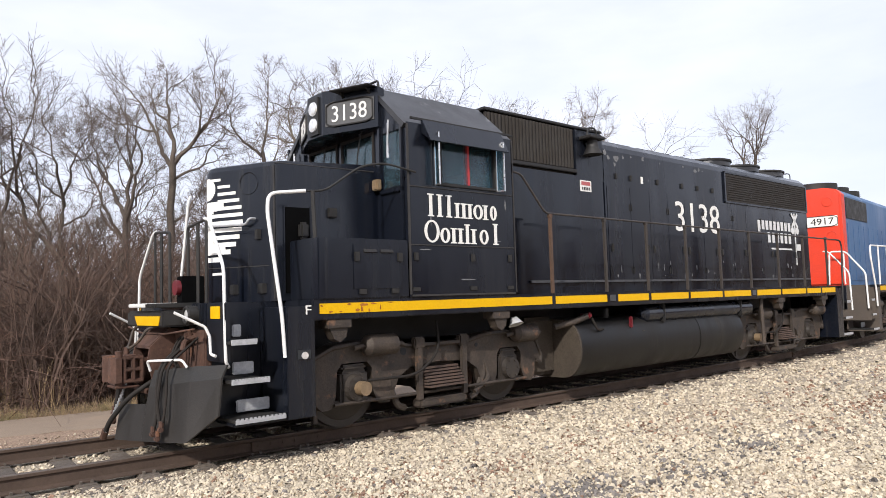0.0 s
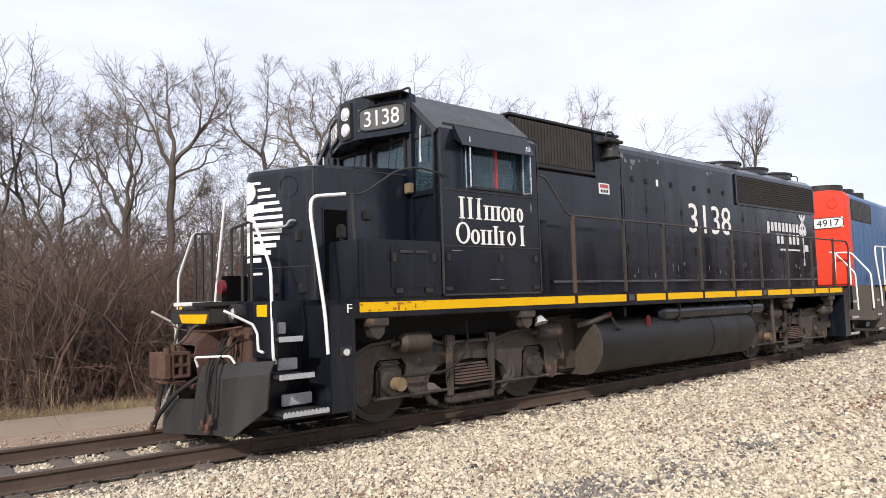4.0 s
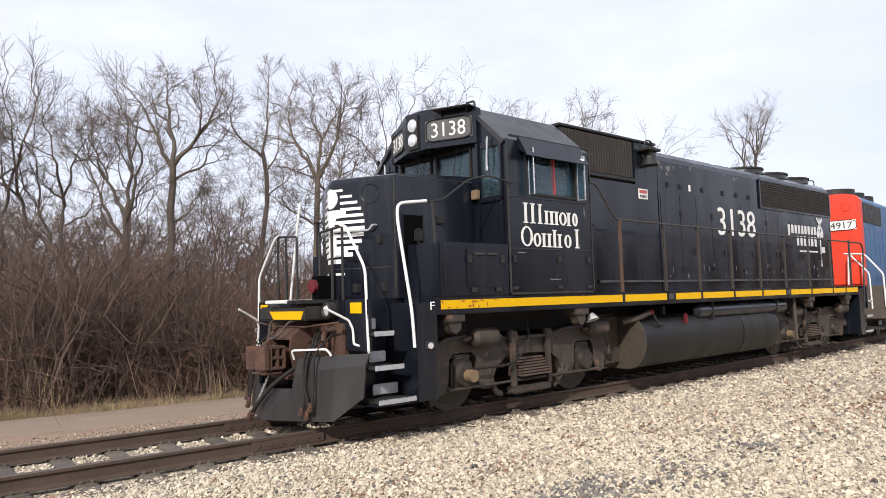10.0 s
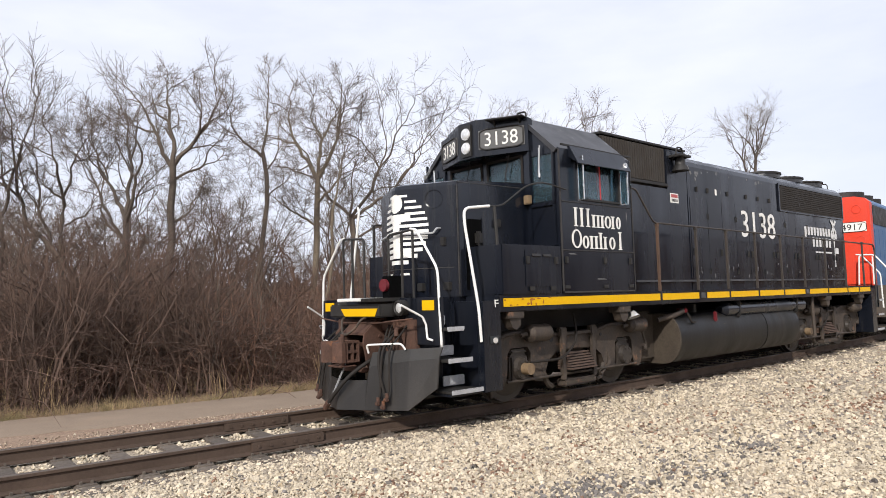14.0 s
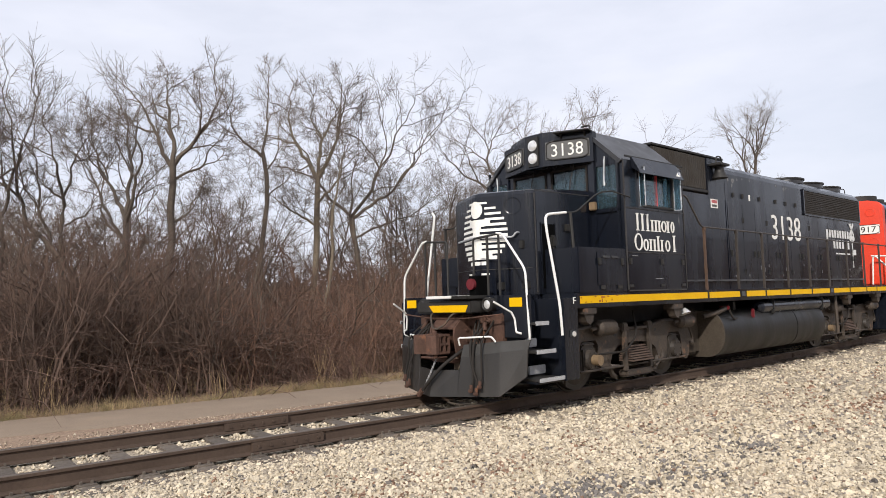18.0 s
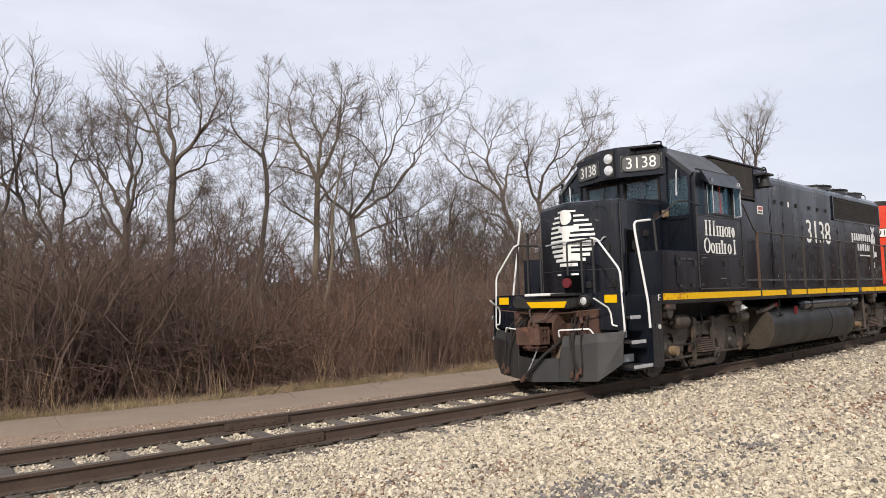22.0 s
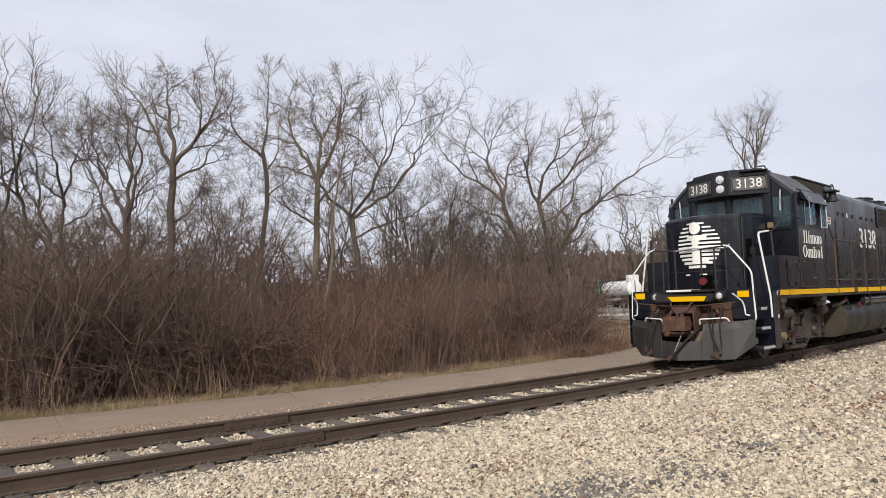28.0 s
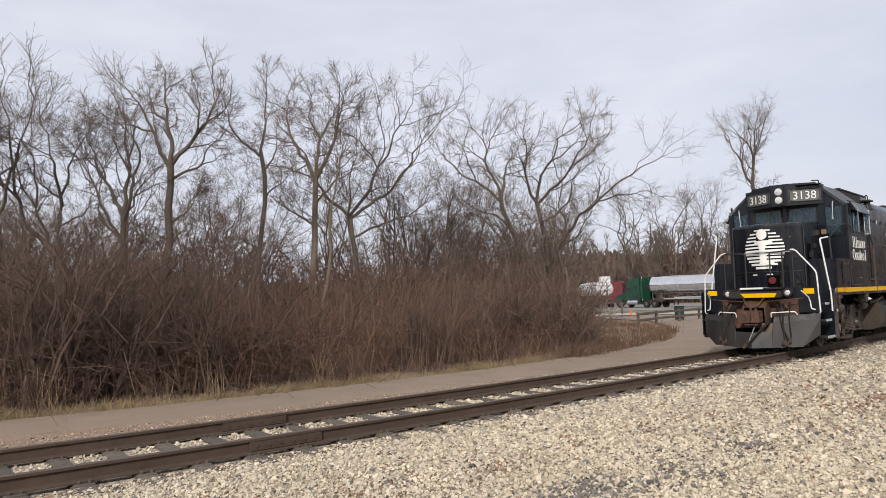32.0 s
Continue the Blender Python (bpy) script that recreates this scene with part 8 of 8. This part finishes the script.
# ---- what moves ----
def travelled(t):
    """Metres along the track of the lead unit's middle, t seconds into the shot."""
    ts = [0, 1, 2, 3, 5.5, 7, 9, 11, 13, 14.5, 16.5, 18, 20, 22, 24, 25.5, 27.5, 29, 30.5, 32]
    ss = [4.114, 4.187, 4.308, 4.454, 4.916, 5.196, 5.592, 6.029, 6.552, 7.056, 7.824, 8.459, 9.465, 10.651, 11.996, 13.129, 14.733, 16.024, 17.375, 18.75]
    slopes = np.gradient(ss, ts)
    k = int(np.clip(np.searchsorted(ts, t) - 1, 0, len(ts) - 2))
    h = ts[k + 1] - ts[k]
    u = (t - ts[k]) / h
    return ((2 * u ** 3 - 3 * u ** 2 + 1) * ss[k] + (u ** 3 - 2 * u ** 2 + u) * h * slopes[k]
            + (3 * u ** 2 - 2 * u ** 3) * ss[k + 1] + (u ** 3 - u ** 2) * h * slopes[k + 1])


def motions():
    times = [0.5 * i for i in range(65)]
    walk(lead_unit, [(t, riding(travelled(t))) for t in times])
    walk(trailing_unit, [(t, riding(travelled(t) + 18.05)) for t in times])
    for w in lead_wheels + trailing_wheels:
        rest = w.location.copy()
        walk(w, [(t, Matrix.Translation(rest) @ Matrix.Rotation(-(travelled(t) - travelled(0)) / 0.508, 4, "Y")) for t in times])
    # traffic on the far road: places of the front bumpers
    walk(white_lorry, [(t, pose(x - 1.2, y + 17.3, -0.38, 0, 0, 94)) for t, x, y in
                       ((0.0, 29.2, 76.0), (21.0, 28.6, 77.6), (25.0, 26.6, 83.0), (27.5, 24.76, 88.0), (28.5, 23.94, 90.2), (29.5, 23.25, 92.4), (30.5, 22.76, 94.4), (31.5, 22.62, 95.6), (32.0, 22.6, 95.8))])
    green_way = [(0.0, 40.26, 76.0, 130), (24.0, 34.16, 77.5, 130), (27.0, 30.72, 81.0, 129), (28.0, 29.37, 83.5, 128), (29.5, 28.2, 87.5, 126), (30.0, 27.3, 88.75, 125), (30.5, 26.15, 90.0, 124), (31.5, 24.72, 92.4, 122), (32.0, 24.28, 93.6, 121)]
    walk(green_lorry, [(t, pose(x - 0.4, y, -0.38, 0, 0, h)) for t, x, y, h in green_way])
    walk(tank_trailer, [(t, pose(x - 0.4, y, -0.38, 0, 0, h) @ pose(-6.0, 0, 0, 0, 0, 16)) for t, x, y, h in green_way])
    walk(red_lorry, [(t, pose(x, y, -0.38, 0, 0, 70)) for t, x, y in ((0.0, 22.16, 120.46), (30.4, 22.71, 120.46), (30.8, 25.6, 120.0), (31.0, 28.5, 119.5), (31.3, 30.5, 118.8), (31.6, 30.4, 118.6), (32.0, 30.3, 118.6))])


motions()
